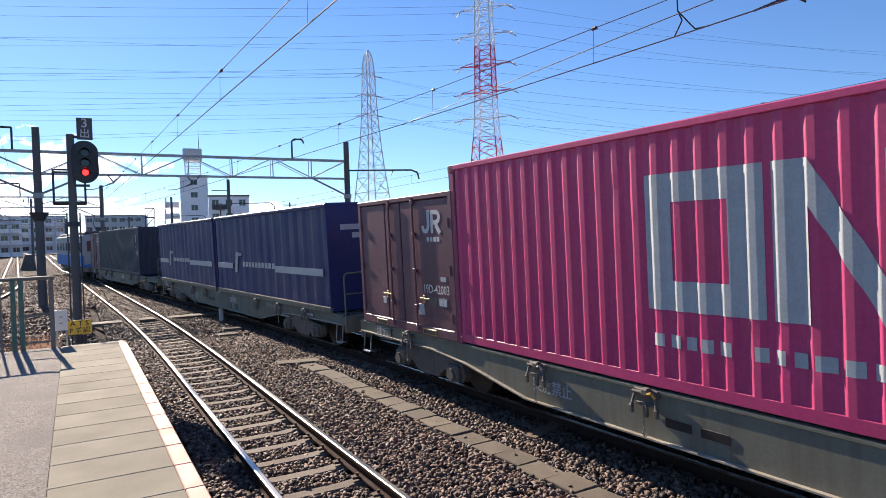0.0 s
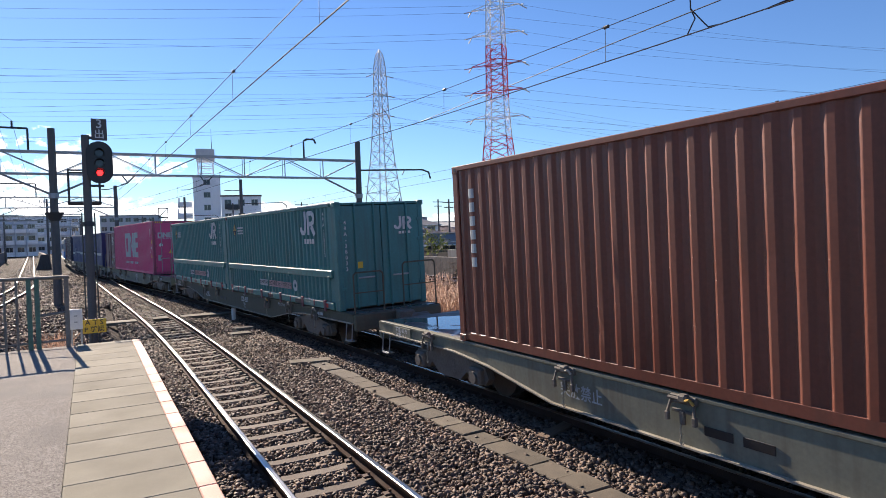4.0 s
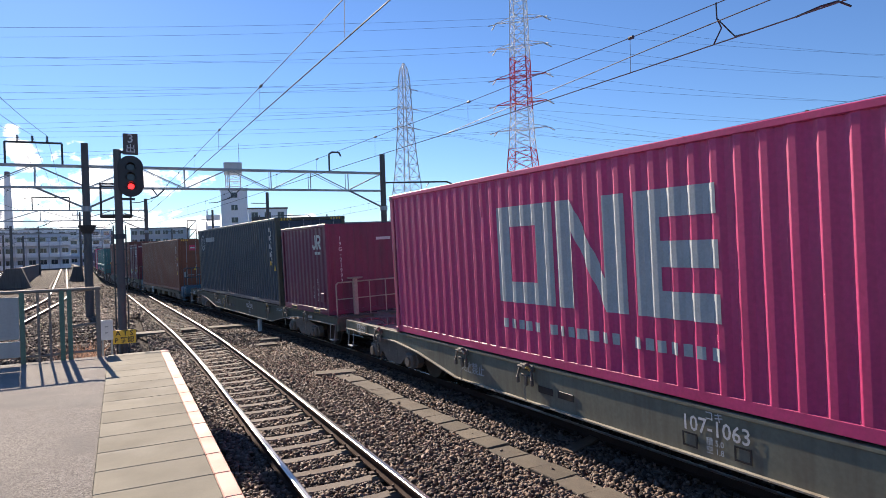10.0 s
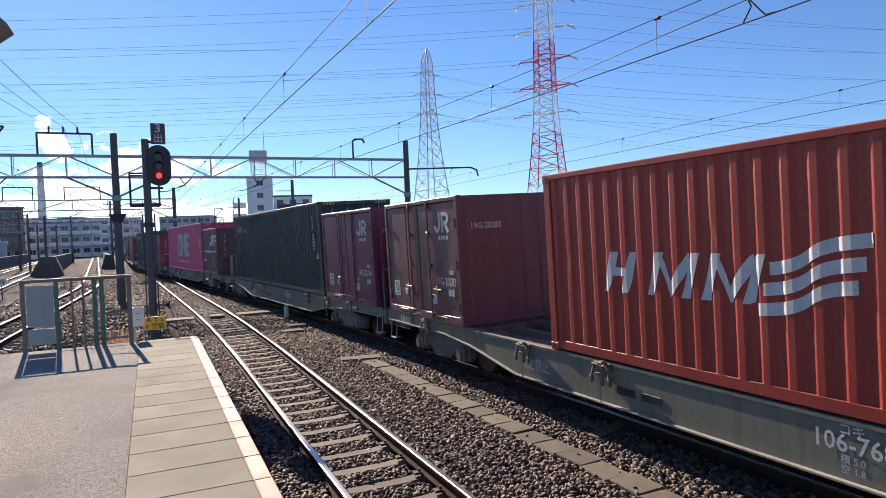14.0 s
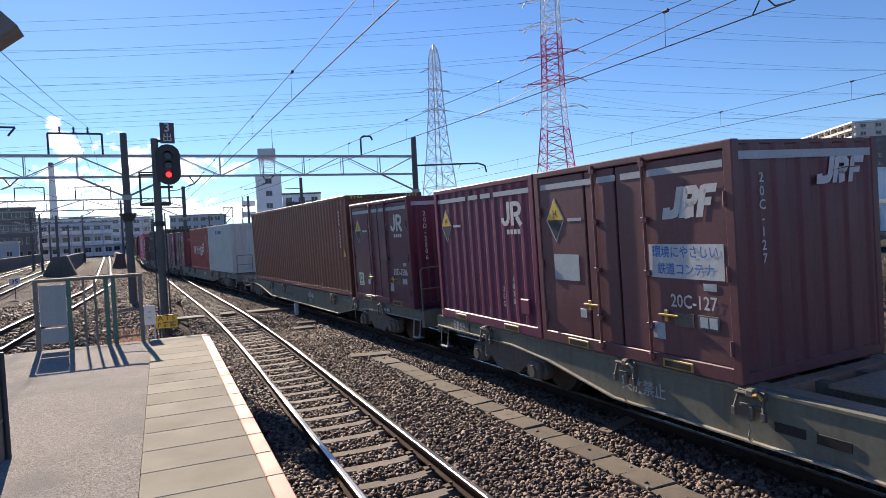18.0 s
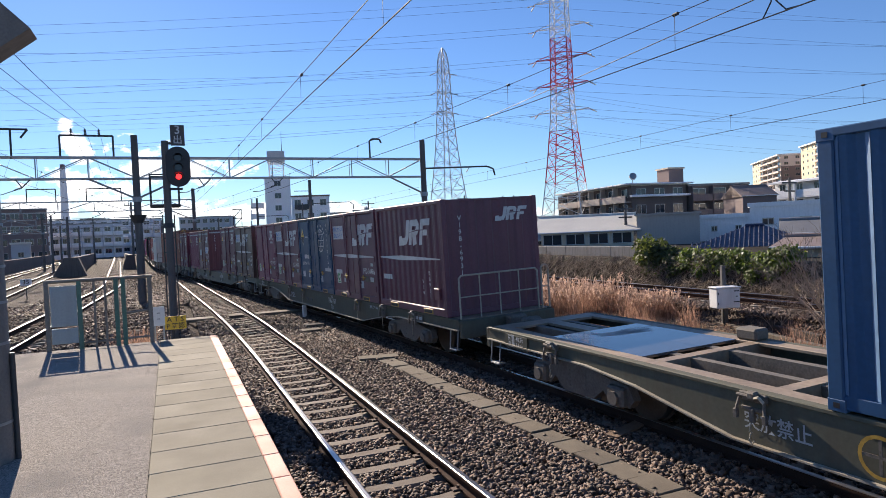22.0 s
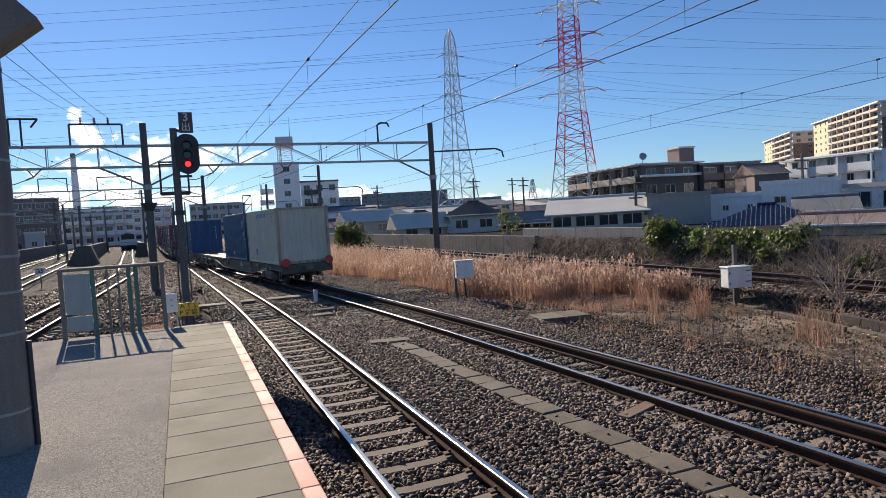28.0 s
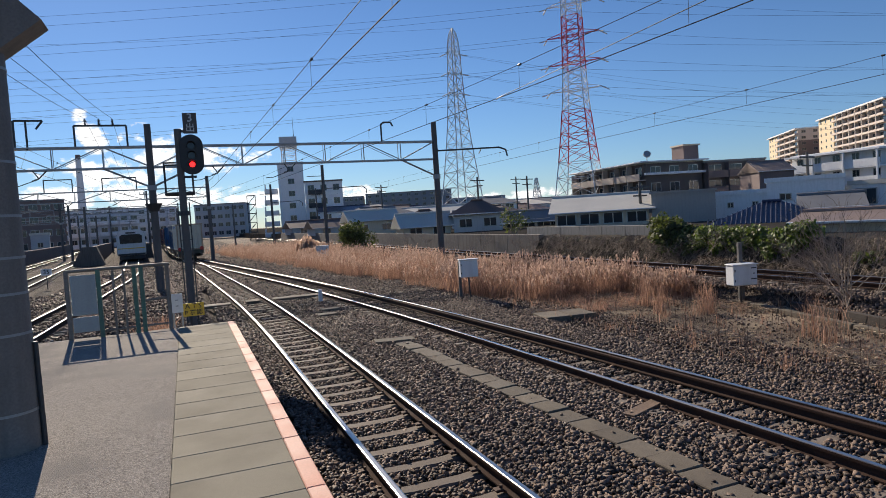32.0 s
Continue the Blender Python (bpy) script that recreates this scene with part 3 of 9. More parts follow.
part("leg", MB().box(-0.09, -0.06, 0.012, 0.03, -1.3, 0.6).box(0.06, 0.09, 0.012, 0.03, -1.3, 0.6), M_GALV, sb)
for z in (0.47, 0.36):
    part("marking", MB().box(-0.03, 0.02, -0.0135, -0.0105, z, z + 0.02), M_GALV, sb)

# ---- thick banded pole on the platform ----
pil = thing("platform_pole", "thick dark grey pole with pale metal bands and a bracket box", "pole", m=pose(-1.53, 6.45, PZ))
part("shaft", MB().cyl((0, 0, -0.2), (0, 0, 4.9), 0.25, 0.235, 28), M_POLEG, pil, smooth=True)
for z in (0.32, 0.98, 1.32, 1.62, 1.97, 2.42, 3.2):
    part("band", MB().cyl((0, 0, z), (0, 0, z + 0.022), 0.2555 - 0.003 * z, n=28), M_GALV, pil, smooth=True)
br = MB()
br.prism([(0.0, 3.05), (0.16, 3.28), (0.56, 3.6), (0.2, 3.95), (0.0, 4.1)], -0.16, 0.16)
part("bracket_box", br, M_POLEG, pil)
part("conduit", MB().tube([(0.27, -0.02, -0.02), (0.265, -0.02, 0.9)], 0.022, 8), M_DARKSTEEL, pil)

# ---- gantries over the tracks ----
def lattice_beam(mb, x0, x1, y, z0, z1, bay, r=0.035, yy=0.0):
    mb.box(x0, x1, y - 0.06, y + 0.06, z1 - 0.08, z1)
    mb.box(x0, x1, y - 0.05, y + 0.05, z0, z0 + 0.07)
    n = max(2, int((x1 - x0) / bay))
    for i in range(n + 1):
        x = x0 + (x1 - x0) * i / n
        mb.tube([(x, y, z0 + 0.03), (x, y, z1 - 0.03)], r, 4)
        if i < n:
            xa, xb = x, x0 + (x1 - x0) * (i + 1) / n
            if i % 2:
                xa, xb = xb, xa
            mb.tube([(xa, y, z0 + 0.03), (xb, y, z1 - 0.03)], r, 4)


def insulator(mb, p, axis, length=0.34, r=0.06):
    p, a = Vector(p), Vector(axis).normalized()
    for k in range(4):
        c = p + a * (length * (k + 0.5) / 4)
        mb.cyl(c - a * 0.022, c + a * 0.022, r, r * 0.55, 8)
    mb.cyl(p, p + a * length, r * 0.35, n=6)


def gantry(y, xl, xr, ztop, zbot, poles, label, zp, r, bay=2.1, drops=()):
    g = thing("gantry", label, "gantry", "gantries over the tracks", m=pose(0, y, 0))
    for x in poles:
        part("pole", MB().cyl((x, 0, -0.45), (x, 0, zp), r, r * 0.8, 14), M_POLE, g, smooth=True)
    mb = MB()
    lattice_beam(mb, xl, xr, 0.0, zbot, ztop, bay)
    lattice_beam(mb, xl, xr, 0.5, zbot, ztop, bay, 0.02)
    part("beam", mb, M_GALV, g, "grey steel lattice beam")
    for x in poles:
        mb = MB()
        for s in (-1, 1):
            if xl < x + s * 2.2 < xr:
                mb.tube([(x, 0, zbot - 1.0), (x + s * 2.2, 0, zbot + 0.05)], 0.05, 6)
        mb.cyl((x, 0, zbot - 1.15), (x, 0, zbot - 0.9), r * 1.12, n=12)
        part("strut", mb, M_GALV, g)
    for x, z in drops:
        mb = MB()
        mb.tube([(x - 0.3, 0, zbot), (x - 0.05, 0, z + 0.55), (x + 0.3, 0, zbot)], 0.03, 5)
        insulator(mb, (x - 0.05, 0, z + 0.55), (-1, 0, -0.4))
        mb.tube([(x - 0.35, 0, z + 0.42), (x - 0.9, 0, z + 0.22), (x - 1.3, 0, z + 0.2)], 0.02, 5)
        part("wire_arm", mb, M_DARKSTEEL, g)
    return g


g1 = gantry(35.9, -14.5, 14.2, 7.24, 6.12, (-1.35, 14.15, -14.4), "steel lattice gantry on dark round poles across the tracks", 8.3, 0.2, drops=((1.9, 5.2), (5.6, 5.2), (-6.2, 5.2), (-9.2, 5.2)))
def hook(g, x, z0, rise, reach, label="bent wire bracket"):
    part("top_bracket", MB().tube([(x, 0, z0), (x, 0, z0 + rise), (x + 0.15, 0, z0 + rise + 0.12), (x + reach, 0, z0 + rise + 0.12), (x + reach + 0.1, 0, z0 + rise - 0.1)], 0.05, 6), M_DARKSTEEL, g, label)
hook(g1, 10.9, 7.2, 1.0, 0.6)
mb = MB()
mb.tube([(14.15, 0, 6.62), (18.4, 0, 6.75), (18.85, 0, 6.6), (18.95, 0, 6.2)], 0.05, 6)
mb.tube([(17.2, 0, 6.72), (17.0, 0, 6.4)], 0.03, 5)
part("side_arm", mb, M_DARKSTEEL, g1)
mb = MB()
mb.tube([(-4.6, 0, 7.2), (-4.6, 0, 8.25), (-2.3, 0, 8.25), (-2.3, 0, 7.2)], 0.05, 5)
top = part("top_frame", mb, M_DARKSTEEL, g1)
for x in (-4.1, -3.5, -2.9):
    mb = MB()
    insulator(mb, (x, 0, 8.27), (0, 0, 1), 0.3, 0.07)
    part("insulator", mb, M_DARKSTEEL, top)
mb = MB()
mb.tube([(-7.1, 0, 7.2), (-7.1, 0, 8.5), (-5.9, 0, 8.5), (-6.2, 0, 8.1)], 0.05, 5)
mb.tube([(-6.6, 0, 7.2), (-6.6, 0, 8.5)], 0.05, 5)
part("top_frame", mb, M_DARKSTEEL, g1)
part("pole_collar", MB().cyl((-1.35, 0, 3.9), (-1.35, 0, 4.3), 0.22, 0.42, n=10), M_DARKSTEEL, g1)
g2 = gantry(66.0, -26, 2.5, 7.0, 6.0, (2.35, -24), "steel lattice gantry farther down the line", 8.0, 0.19, 2.6, ((-5.5, 5.2), (-9.4, 5.2), (-0.4, 5.2)))
for a, b in ((-6.6, -3.8), (-11.2, -9.0)):
    part("top_frame", MB().tube([(a, 0, 7.0), (a, 0, 8.1), (b, 0, 8.1), (b, 0, 7.0)], 0.05, 5), M_DARKSTEEL, g2)
g3 = gantry(104.0, -34, 0.5, 7.0, 6.1, (0.4, -16, -33), "distant steel lattice gantry over many tracks", 8.0, 0.19, 2.8)
g4 = gantry(150.0, -40, -1.0, 7.0, 6.1, (-1.2, -20, -39), "distant steel lattice gantry over many tracks", 8.0, 0.19, 3.0)
for x, y, h in ((13.5, 66, 8.7), (12.2, 98, 9.0)):
    p = thing("mast", "dark wire mast with side arm beside the outer track", "mast", m=pose(x, y, 0))
    part("pole", MB().cyl((0, 0, -0.45), (0, 0, h), 0.19, 0.15, 12), M_POLE, p, smooth=True)
    part("arm", MB().tube([(0, 0, 6.3), (4.1, 0, 6.4), (4.5, 0, 6.1), (4.5, 0, 5.6)], 0.045, 5).tube([(0, 0, 7.6), (-1.6, 0, 7.6)], 0.04, 5), M_DARKSTEEL, p)

for x, y, h, w in ((-13.5, 94, 7.0, 1.6), (-9.9, 79.4, 6.2, 0.0), (-13.3, 119.3, 6.4, 1.2), (-13.1, 139.4, 8.7, 2.2), (-4.6, 99.9, 8.9, 0.9), (-1.1, 130, 7.2, 0.0), (8.2, 119.7, 7.1, 1.3), (-17.5, 76, 8.0, 1.4)):
    p = thing("mast", "dark slender wire mast among the station tracks", "mast", m=pose(x, y, 0))
    part("pole", MB().cyl((0, 0, -0.45), (0, 0, h), 0.16, 0.12, 10), M_POLE, p, smooth=True)
    if w:
        part("cross_arm", MB().box(-w, w, -0.05, 0.05, h - 0.5, h - 0.4), M_DARKSTEEL, p)
        for q in (-w * 0.9, w * 0.9, -w * 0.35):
            part("insulator", MB().cyl((q, 0, h - 0.4), (q, 0, h - 0.1), 0.06, 0.04, 6), M_GALV, p)

# ---- overhead wires ----
def overhead(xs, dx, cx, z, rise, y0, y1, label):
    """A contact wire with its carrier wire and droppers."""
    th = thing("overhead_wires", label, "overhead wire")
    con, car = MB(), MB()
    con.sweep([(0.0085 * math.cos(a), 0.0085 * math.sin(a)) for a in (0, 1.26, 2.51, 3.77, 5.03)], [(Vector((along(xs, y) + dx, y, z)), Vector((1, 0, 0))) for y in np.arange(y0, y1, 2.5)])
    car.sweep([(0.0062 * math.cos(a), 0.0062 * math.sin(a)) for a in (0, 1.26, 2.51, 3.77, 5.03)], [(Vector((along(xs, y) + cx, y, z + rise)), Vector((1, 0, 0))) for y in np.arange(y0, y1, 2.5)])
    part("contact_wire", con, M_WIRE, th)
    part("carrier_wire", car, M_WIRE, th)
    y = 2.6 - 4.3 * int((2.6 - y0) / 4.3)
    while y < min(y1, 75):
        x = along(xs, y)
        dr = part("dropper", MB().tube([(x + cx - 0.02, y, z + rise), (x + dx - 0.02, y, z)], 0.0035, 4), M_WIRE, th)
        part("clamp", MB().cyl((x + cx, y - 0.04, z + rise), (x + cx, y + 0.04, z + rise), 0.026, n=8), M_DARKSTEEL, dr)
        y += 4.3
    return th


NW = np.where(TY < 36, 2.51 - 0.0245 * TY, NX - np.interp(36, TY, NX) + 1.628)      # wires run straight from gantry to gantry
TW = np.where(TY < 36, np.interp(TY, (-300, -9, 6.83, 11.12, 15.25, 35.9), (7.1, 7.1, 6.52, 6.29, 5.96, 4.4)), TX - np.interp(36, TY, TX) + 4.4)
overhead(NW, 0.0, 0.01, 5.1, 0.47, -9, 66, "contact wire hung from a carrier wire over the platform track")
overhead(TW, 0.0, 0.01, 5.1, 0.49, -9, 150, "contact wire hung from a carrier wire over the main track")
overhead(RX, 0.2, 0.2, 5.62, 0.48, -14, 98, "contact wire hung from a carrier wire over the raised track")
overhead(LX1, 0.1, 0.3, 5.1, 0.6, -9, 150, "contact wire hung from a carrier wire over a side track")
overhead(LX2, 0.1, 0.3, 5.1, 0.6, -9, 150, "contact wire hung from a carrier wire over a side track")
tw = thing("overhead_wires", "second thin contact wire crossing above the main track", "overhead wire")
part("contact_wire", MB().tube([(5.55, -6, 5.1), (5.94, 6.0, 5.1), (6.06, 8.5, 5.1), (6.24, 12.5, 5.11)], 0.0065, 5), M_WIRE, tw)
part("jumper", MB().tube([(6.53, 5.46, 5.58), (6.56, 5.48, 5.4), (6.6, 5.45, 5.28), (6.63, 5.6, 5.12)], 0.009, 5), M_DARKSTEEL, tw)
part("jumper", MB().tube([(6.56, 5.48, 5.4), (6.6, 5.35, 5.22), (6.62, 5.28, 5.13), (6.65, 5.1, 5.12)], 0.009, 5), M_DARKSTEEL, tw)
part("jumper", MB().tube([(6.61, 4.5, 5.1), (6.75, 4.32, 5.17), (6.86, 4.2, 5.2), (6.93, 4.1, 5.12)], 0.012, 5), M_DARKSTEEL, tw)
fw = thing("feeder_wires", "three dark feeder wires on insulators above the side tracks", "wire")
for i, x in enumerate((-4.1, -3.5, -2.9)):
    cx_, cz_ = np.polyfit((-8, 23, 35.9), (x - 0.6 + 0.1 * i, x - 0.35 + 0.05 * i, x), 2), np.polyfit((-8, 23, 35.9), (7.3, 7.72, 8.6), 2)
    part("wire", MB().tube([(float(np.polyval(cx_, y)), float(y), float(np.polyval(cz_, y))) for y in np.linspace(-8, 35.9, 15)] + [(x - 1.4, 66, 8.2), (x - 3.2, 104, 8.2)], 0.009, 5), M_WIRE, fw)

# ---- small lineside equipment ----
def box_on_post(x, y, zb, w, d, h, zc, label, post_dx=0.0, door=False):
    t = thing("relay_box", label, "equipment box", m=pose(x, y, zb, 0, 0, -14))
    part("post", MB().bev(post_dx - 0.05, post_dx + 0.05, -0.05, 0.05, -0.2, zc + h * 0.9, 0.01), M_POLE, t)
    part("case", MB().bev(-w / 2, w / 2, -d - 0.06, -0.06, zc, zc + h, 0.02), M_WHITE, t, "off-white steel case")
    part("lid", MB().bev(-w / 2 - 0.03, w / 2 + 0.03, -d - 0.09, -0.04, zc + h, zc + h + 0.035, 0.01), M_WHITE, t)
    for z in (0.25, 0.75):
        part("hinge", MB().cyl((-w / 2 + 0.03, -d - 0.075, zc + h * z - 0.03), (-w / 2 + 0.03, -d - 0.075, zc + h * z + 0.03), 0.014, n=6), M_DARKSTEEL, t)
    part("conduit", MB().tube([(0, -0.2, zc), (0.02, -0.15, zc * 0.5), (0.1, -0.1, -0.1)], 0.03, 6), M_DARKSTEEL, t)
    return t


rb = box_on_post(14.33, 13.84, -0.36, 0.7, 0.4, 0.56, 0.66, "white lineside relay box on a concrete post among weeds", 0.18)
part("tall_post", MB().bev(0.1, 0.21, -0.02, 0.09, -0.2, 1.82, 0.01), M_POLE, rb, "worn concrete post rising behind the case")
for dx, z, w in ((0.24, 1.12, 0.16), (0.24, 0.97, 0.05), (0.24, 0.82, 0.18)):
    part("marking", MB().box(dx - w / 2, dx + w / 2, -0.466, -0.463, z, z + 0.03), M_DARKSTEEL, rb)
box_on_post(9.2, 20.97, -0.4, 0.62, 0.35, 0.6, 0.95, "grey-white relay box fixed to a dark post in reeds", -0.28)
box_on_post(10.2, 52.0, -0.4, 1.0, 0.5, 0.85, 0.5, "distant white relay cabinet in dry reeds", 0.3)
cv = thing("manhole_cover", "square weathered concrete cover slab lying in gravel", "cover", m=pose(9.55, 15.3, -0.34, 0, 0, -8))
for i in (0, 1):
    part("slab", MB().bev(-0.72 + 0.73 * i, -0.01 + 0.73 * i, -0.5, 0.5, 0.0, 0.2, 0.015), M_TROUGH, cv)
cv2 = copy_thing(cv, pose(8.3, 24.9, -0.38, 0, 0, 5))
bd = thing("loose_board", "weathered brown timber board lying in the ballast", "board", m=pose(5.95, 7.45, -0.15, 2, -1, 20))
part("plank", MB().bev(-0.5, 0.5, -0.1, 0.1, -0.03, 0.01, 0.006), M_PLANK, bd)
km = thing("marker_post", "short white clearance post in the ballast", "marker", m=pose(4.55, 24.3, -0.2))
part("post", MB().bev(-0.07, 0.07, -0.07, 0.07, -0.1, 0.48, 0.02), M_WHITE, km)
sp = thing("speed_plate", "small white speed plate with black figures on a thin post", "sign", m=pose(-8.1, 46, -0.2))
part("post", MB().cyl((0, 0, -0.1), (0, 0, 1.0), 0.03), M_DARKSTEEL, sp)
pl = part("plate", MB().bev(-0.3, 0.3, -0.045, -0.03, 0.85, 1.25, 0.01), M_WHITE, sp)
word("figures", "35", 0.36, M_BLACK, pl, Matrix.Translation((0, -0.05, 1.05)) @ TEXT_F)
# darkened copy of the concrete: shade of the end faces put into its colour
M_CONCD = mat("shade_darkened_concrete", (0.15, 0.13, 0.115), 0.9, var=0.3, scale=0.6, fine=30, bump=0.3, dirt=(0.07, 0.06, 0.052), dirt_amount=0.7, streak=1)


def ramp_wall(label, x, y, face, x2, y2, h):
    """A tapered end face of concrete and the long parapet behind it."""
    t = thing("ramp_wall", label, "wall", m=pose(x, y, -0.25))
    part("end_face", MB().prism(face, -0.5, 0.5), M_CONCD, t)
    d = Vector((x2 - x, y2 - y, 0))
    mb = MB()
    n_ = Vector((d.y, -d.x, 0)).normalized() * 0.22
    p0, p1 = Vector((0.4, 0.5, 0)), d
    vs = [p0 - n_, p0 + n_, p1 + n_, p1 - n_]
    mb.add([tuple(v) for v in vs] + [(v.x, v.y, h - (0.25 if k > 1 else 0)) for k, v in enumerate(vs)], [(0, 1, 2, 3), (4, 5, 6, 7), (0, 1, 5, 4), (1, 2, 6, 5), (2, 3, 7, 6), (3, 0, 4, 7)])
    part("parapet", mb, M_CONCD, t)


ramp_wall("weathered concrete ramp wall with tapered end beside the side track", -9.7, 79, [(-1.8, 0), (1.5, 0), (0.7, 2.1), (-0.6, 2.1)], -15.0, 160, 2.1)
ramp_wall("low concrete ramp wall with tapered end between the tracks", -4.9, 93, [(-0.8, 0), (0.9, 0), (0.6, 1.9), (-0.2, 1.9)], -9.0, 160, 1.8)
lw = thing("low_wall", "long low concrete wall beside the left tracks", "wall", kind="structure")
part("wall", MB().add([(-15.4, 30, -0.45), (-14.9, 30, -0.45), (-23.0, 160, -0.45), (-23.5, 160, -0.45), (-15.4, 30, 1.5), (-14.9, 30, 1.5), (-23.0, 160, 1.7), (-23.5, 160, 1.7)], [(0, 1, 2, 3), (4, 5, 6, 7), (0, 1, 5, 4), (1, 2, 6, 5), (2, 3, 7, 6), (3, 0, 4, 7)]), M_CONCD, lw)


# ---- bank and wall beyond the raised track ----
M_BANK = stony("dry_bank", (0.1, 0.078, 0.058), cell=22, dist=0.09, patch=(0.055, 0.05, 0.032), patch_scale=1.6)
M_PLATEAU = mat("town_ground", (0.06, 0.057, 0.052), 1.0, var=0.3, scale=0.2, fine=3, bump=0.1, spec=0.0)
pla = MB()
pla.box(19.3, 900, -120, 900, -0.5, 1.0)
tagged(part("raised_ground", pla, M_PLATEAU), "built-up ground level behind the wall", "ground", kind="structure")
nx, ny = 6, 110
vs = []
for j in range(ny + 1):
    y = -14 + 46.5 * j / ny
    for i, (x, z) in enumerate(((18.2, 0.0), (18.5, 0.25), (18.8, 0.6), (19.05, 1.0), (19.4, 1.22), (20.2, 1.2), (21.5, 1.02))):
        q = noise.noise((x * 2, y * 1.4, 2.2))
        vs.append((x + 0.15 * q, y, z + 0.12 * noise.noise((x, y * 2.2, 9))))
tagged(new("bank", raw_mesh("bank", vs, [(j * 7 + i, j * 7 + i + 1, j * 7 + i + 8, j * 7 + i + 7) for j in range(ny) for i in range(6)], M_BANK)), "steep earth bank covered with dry vines", "bank", kind="structure")
M_WALLC = mat("stained_wall_concrete", (0.17, 0.155, 0.14), 0.9, var=0.3, scale=0.8, fine=30, bump=0.3, dirt=(0.06, 0.055, 0.048), dirt_amount=0.7, streak=1)
bw = thing("garden_wall", "low beige concrete wall on top of the bank", "wall", kind="structure")
for k in range(6):
    part("wall_panel", MB().bev(20.4, 20.58, 24.6 + 2.0 * k, 26.58 + 2.0 * k, 0.9, 1.68, 0.012), M_CONC, bw)
rw = thing("retaining_wall", "long stained concrete retaining wall behind the raised track", "wall", kind="structure")
for k in range(27):
    part("wall_panel", MB().bev(18.95, 19.28, 32.6 + 4 * k, 36.58 + 4 * k, -0.3, 1.3, 0.015), M_WALLC, rw)

M_OLDWOOD = mat("old_dark_timber", (0.05, 0.04, 0.033), 0.9, var=0.35, scale=3, fine=40, bump=0.4, stretch=(2, 0.2, 2))
ow = thing("timber_edging", "dark weathered timber boards with a pale kerb edging the raised ballast", "edging", kind="structure")
for k in range(5):
    y = 4.4 + 1.72 * k
    x = 12.0 + 0.262 * (y - 4.0)
    mo = pose(x + 0.3, y, -0.16, 0, 0, -14.7)
    ob = part("board", MB().bev(-0.07, 0.07, -0.84, 0.84, -0.2, 0.12 + 0.02 * (k % 2), 0.012), M_OLDWOOD, ow)
    ob.matrix_basis = mo
for k in range(9):
    y = 4.2 + 1.22 * k
    x = 11.9 + 0.262 * (y - 4.0)
    ob = part("kerb_stone", MB().bev(-0.09, 0.09, -0.6, 0.6, -0.25, -0.06, 0.015), M_TROUGH, ow)
    ob.matrix_basis = pose(x, y, -0.12, 0, 0, -14.7)

# ---- lattice pylons ----
M_PYLON = mat("pylon_steel", (0.6, 0.62, 0.63), 0.55, 0.1, var=0.15, scale=0.5, bump=0)
M_PYLON_R = mat("pylon_red", (0.62, 0.05, 0.06), 0.6, 0.0, var=0.15, scale=0.5, bump=0)
M_PYLON_W = mat("pylon_white", (0.85, 0.86, 0.86), 0.6, 0.0, var=0.1, scale=0.5, bump=0)


def pylon(x, y, z0, levels, colours, arms, r, turn, label):
    t = thing("pylon", label, "pylon", m=pose(x, y, z0, 0, 0, turn))
    for k in range(len(levels) - 1):
        (za, wa), (zb, wb) = levels[k], levels[k + 1]
        mb = MB()
        c = [(1, 1), (1, -1), (-1, -1), (-1, 1)]
        for i in range(4):
            a, b = c[i], c[(i + 1) % 4]
            A, B = Vector((a[0] * wa, a[1] * wa, za)), Vector((b[0] * wa, b[1] * wa, za))
            C, D = Vector((a[0] * wb, a[1] * wb, zb)), Vector((b[0] * wb, b[1] * wb, zb))
            mb.tube([A, C], r * 1.5, 4)
            mb.tube([A, D], r * 0.8, 4)
            mb.tube([B, C], r * 0.8, 4)
            mb.tube([C, D], r * 0.8, 4)
        part("lattice_section", mb, colours[k], t)
    for z, w, mm in arms:
        for s in (-1, 1):
            mb = MB()
            mb.tube([(0, -0.9, z), (s * w, 0, z + 0.15)], r, 4).tube([(0, 0.9, z), (s * w, 0, z + 0.15)], r, 4).tube([(0, 0, z + 1.4), (s * w, 0, z + 0.2)], r, 4)
            part("cross_arm", mb, mm, t)
            part("insulator_string", MB().cyl((s * w, 0, z), (s * (w + 1.1), 1.3, z - 0.5), 0.11, n=6).cyl((s * w, 0, z), (s * (w + 1.1), -1.3, z - 0.5), 0.11, n=6), M_PYLON, t)
    return t


R_, W_, G_ = M_PYLON_R, M_PYLON_W, M_PYLON
lv = [(0, 4.3), (4, 3.9), (7.5, 3.5), (10.5, 3.15), (13.5, 2.85), (16, 2.6), (18.5, 2.4), (20.5, 2.2), (22.5, 2.05), (24.5, 1.95), (26.5, 1.85), (28.5, 1.8), (30.5, 1.75), (32.5, 1.7), (34.5, 1.68), (36.5, 1.65), (38.5, 1.6), (40.5, 1.55), (43, 1.5), (45.5, 1.45), (48, 1.4), (50.5, 1.35), (53, 1.25), (56, 0.9), (58, 0.2)]
pylon(72.6, 107.8, 1.0, lv, [W_] * 3 + [R_] * 4 + [W_] * 4 + [R_] * 5 + [W_] * 8, [(24.4, 5.2, W_), (29.6, 5.2, R_), (34.9, 5.2, R_), (40.9, 5.0, W_), (46.1, 5.0, W_)], 0.08, -50, "tall red and white steel lattice power pylon")
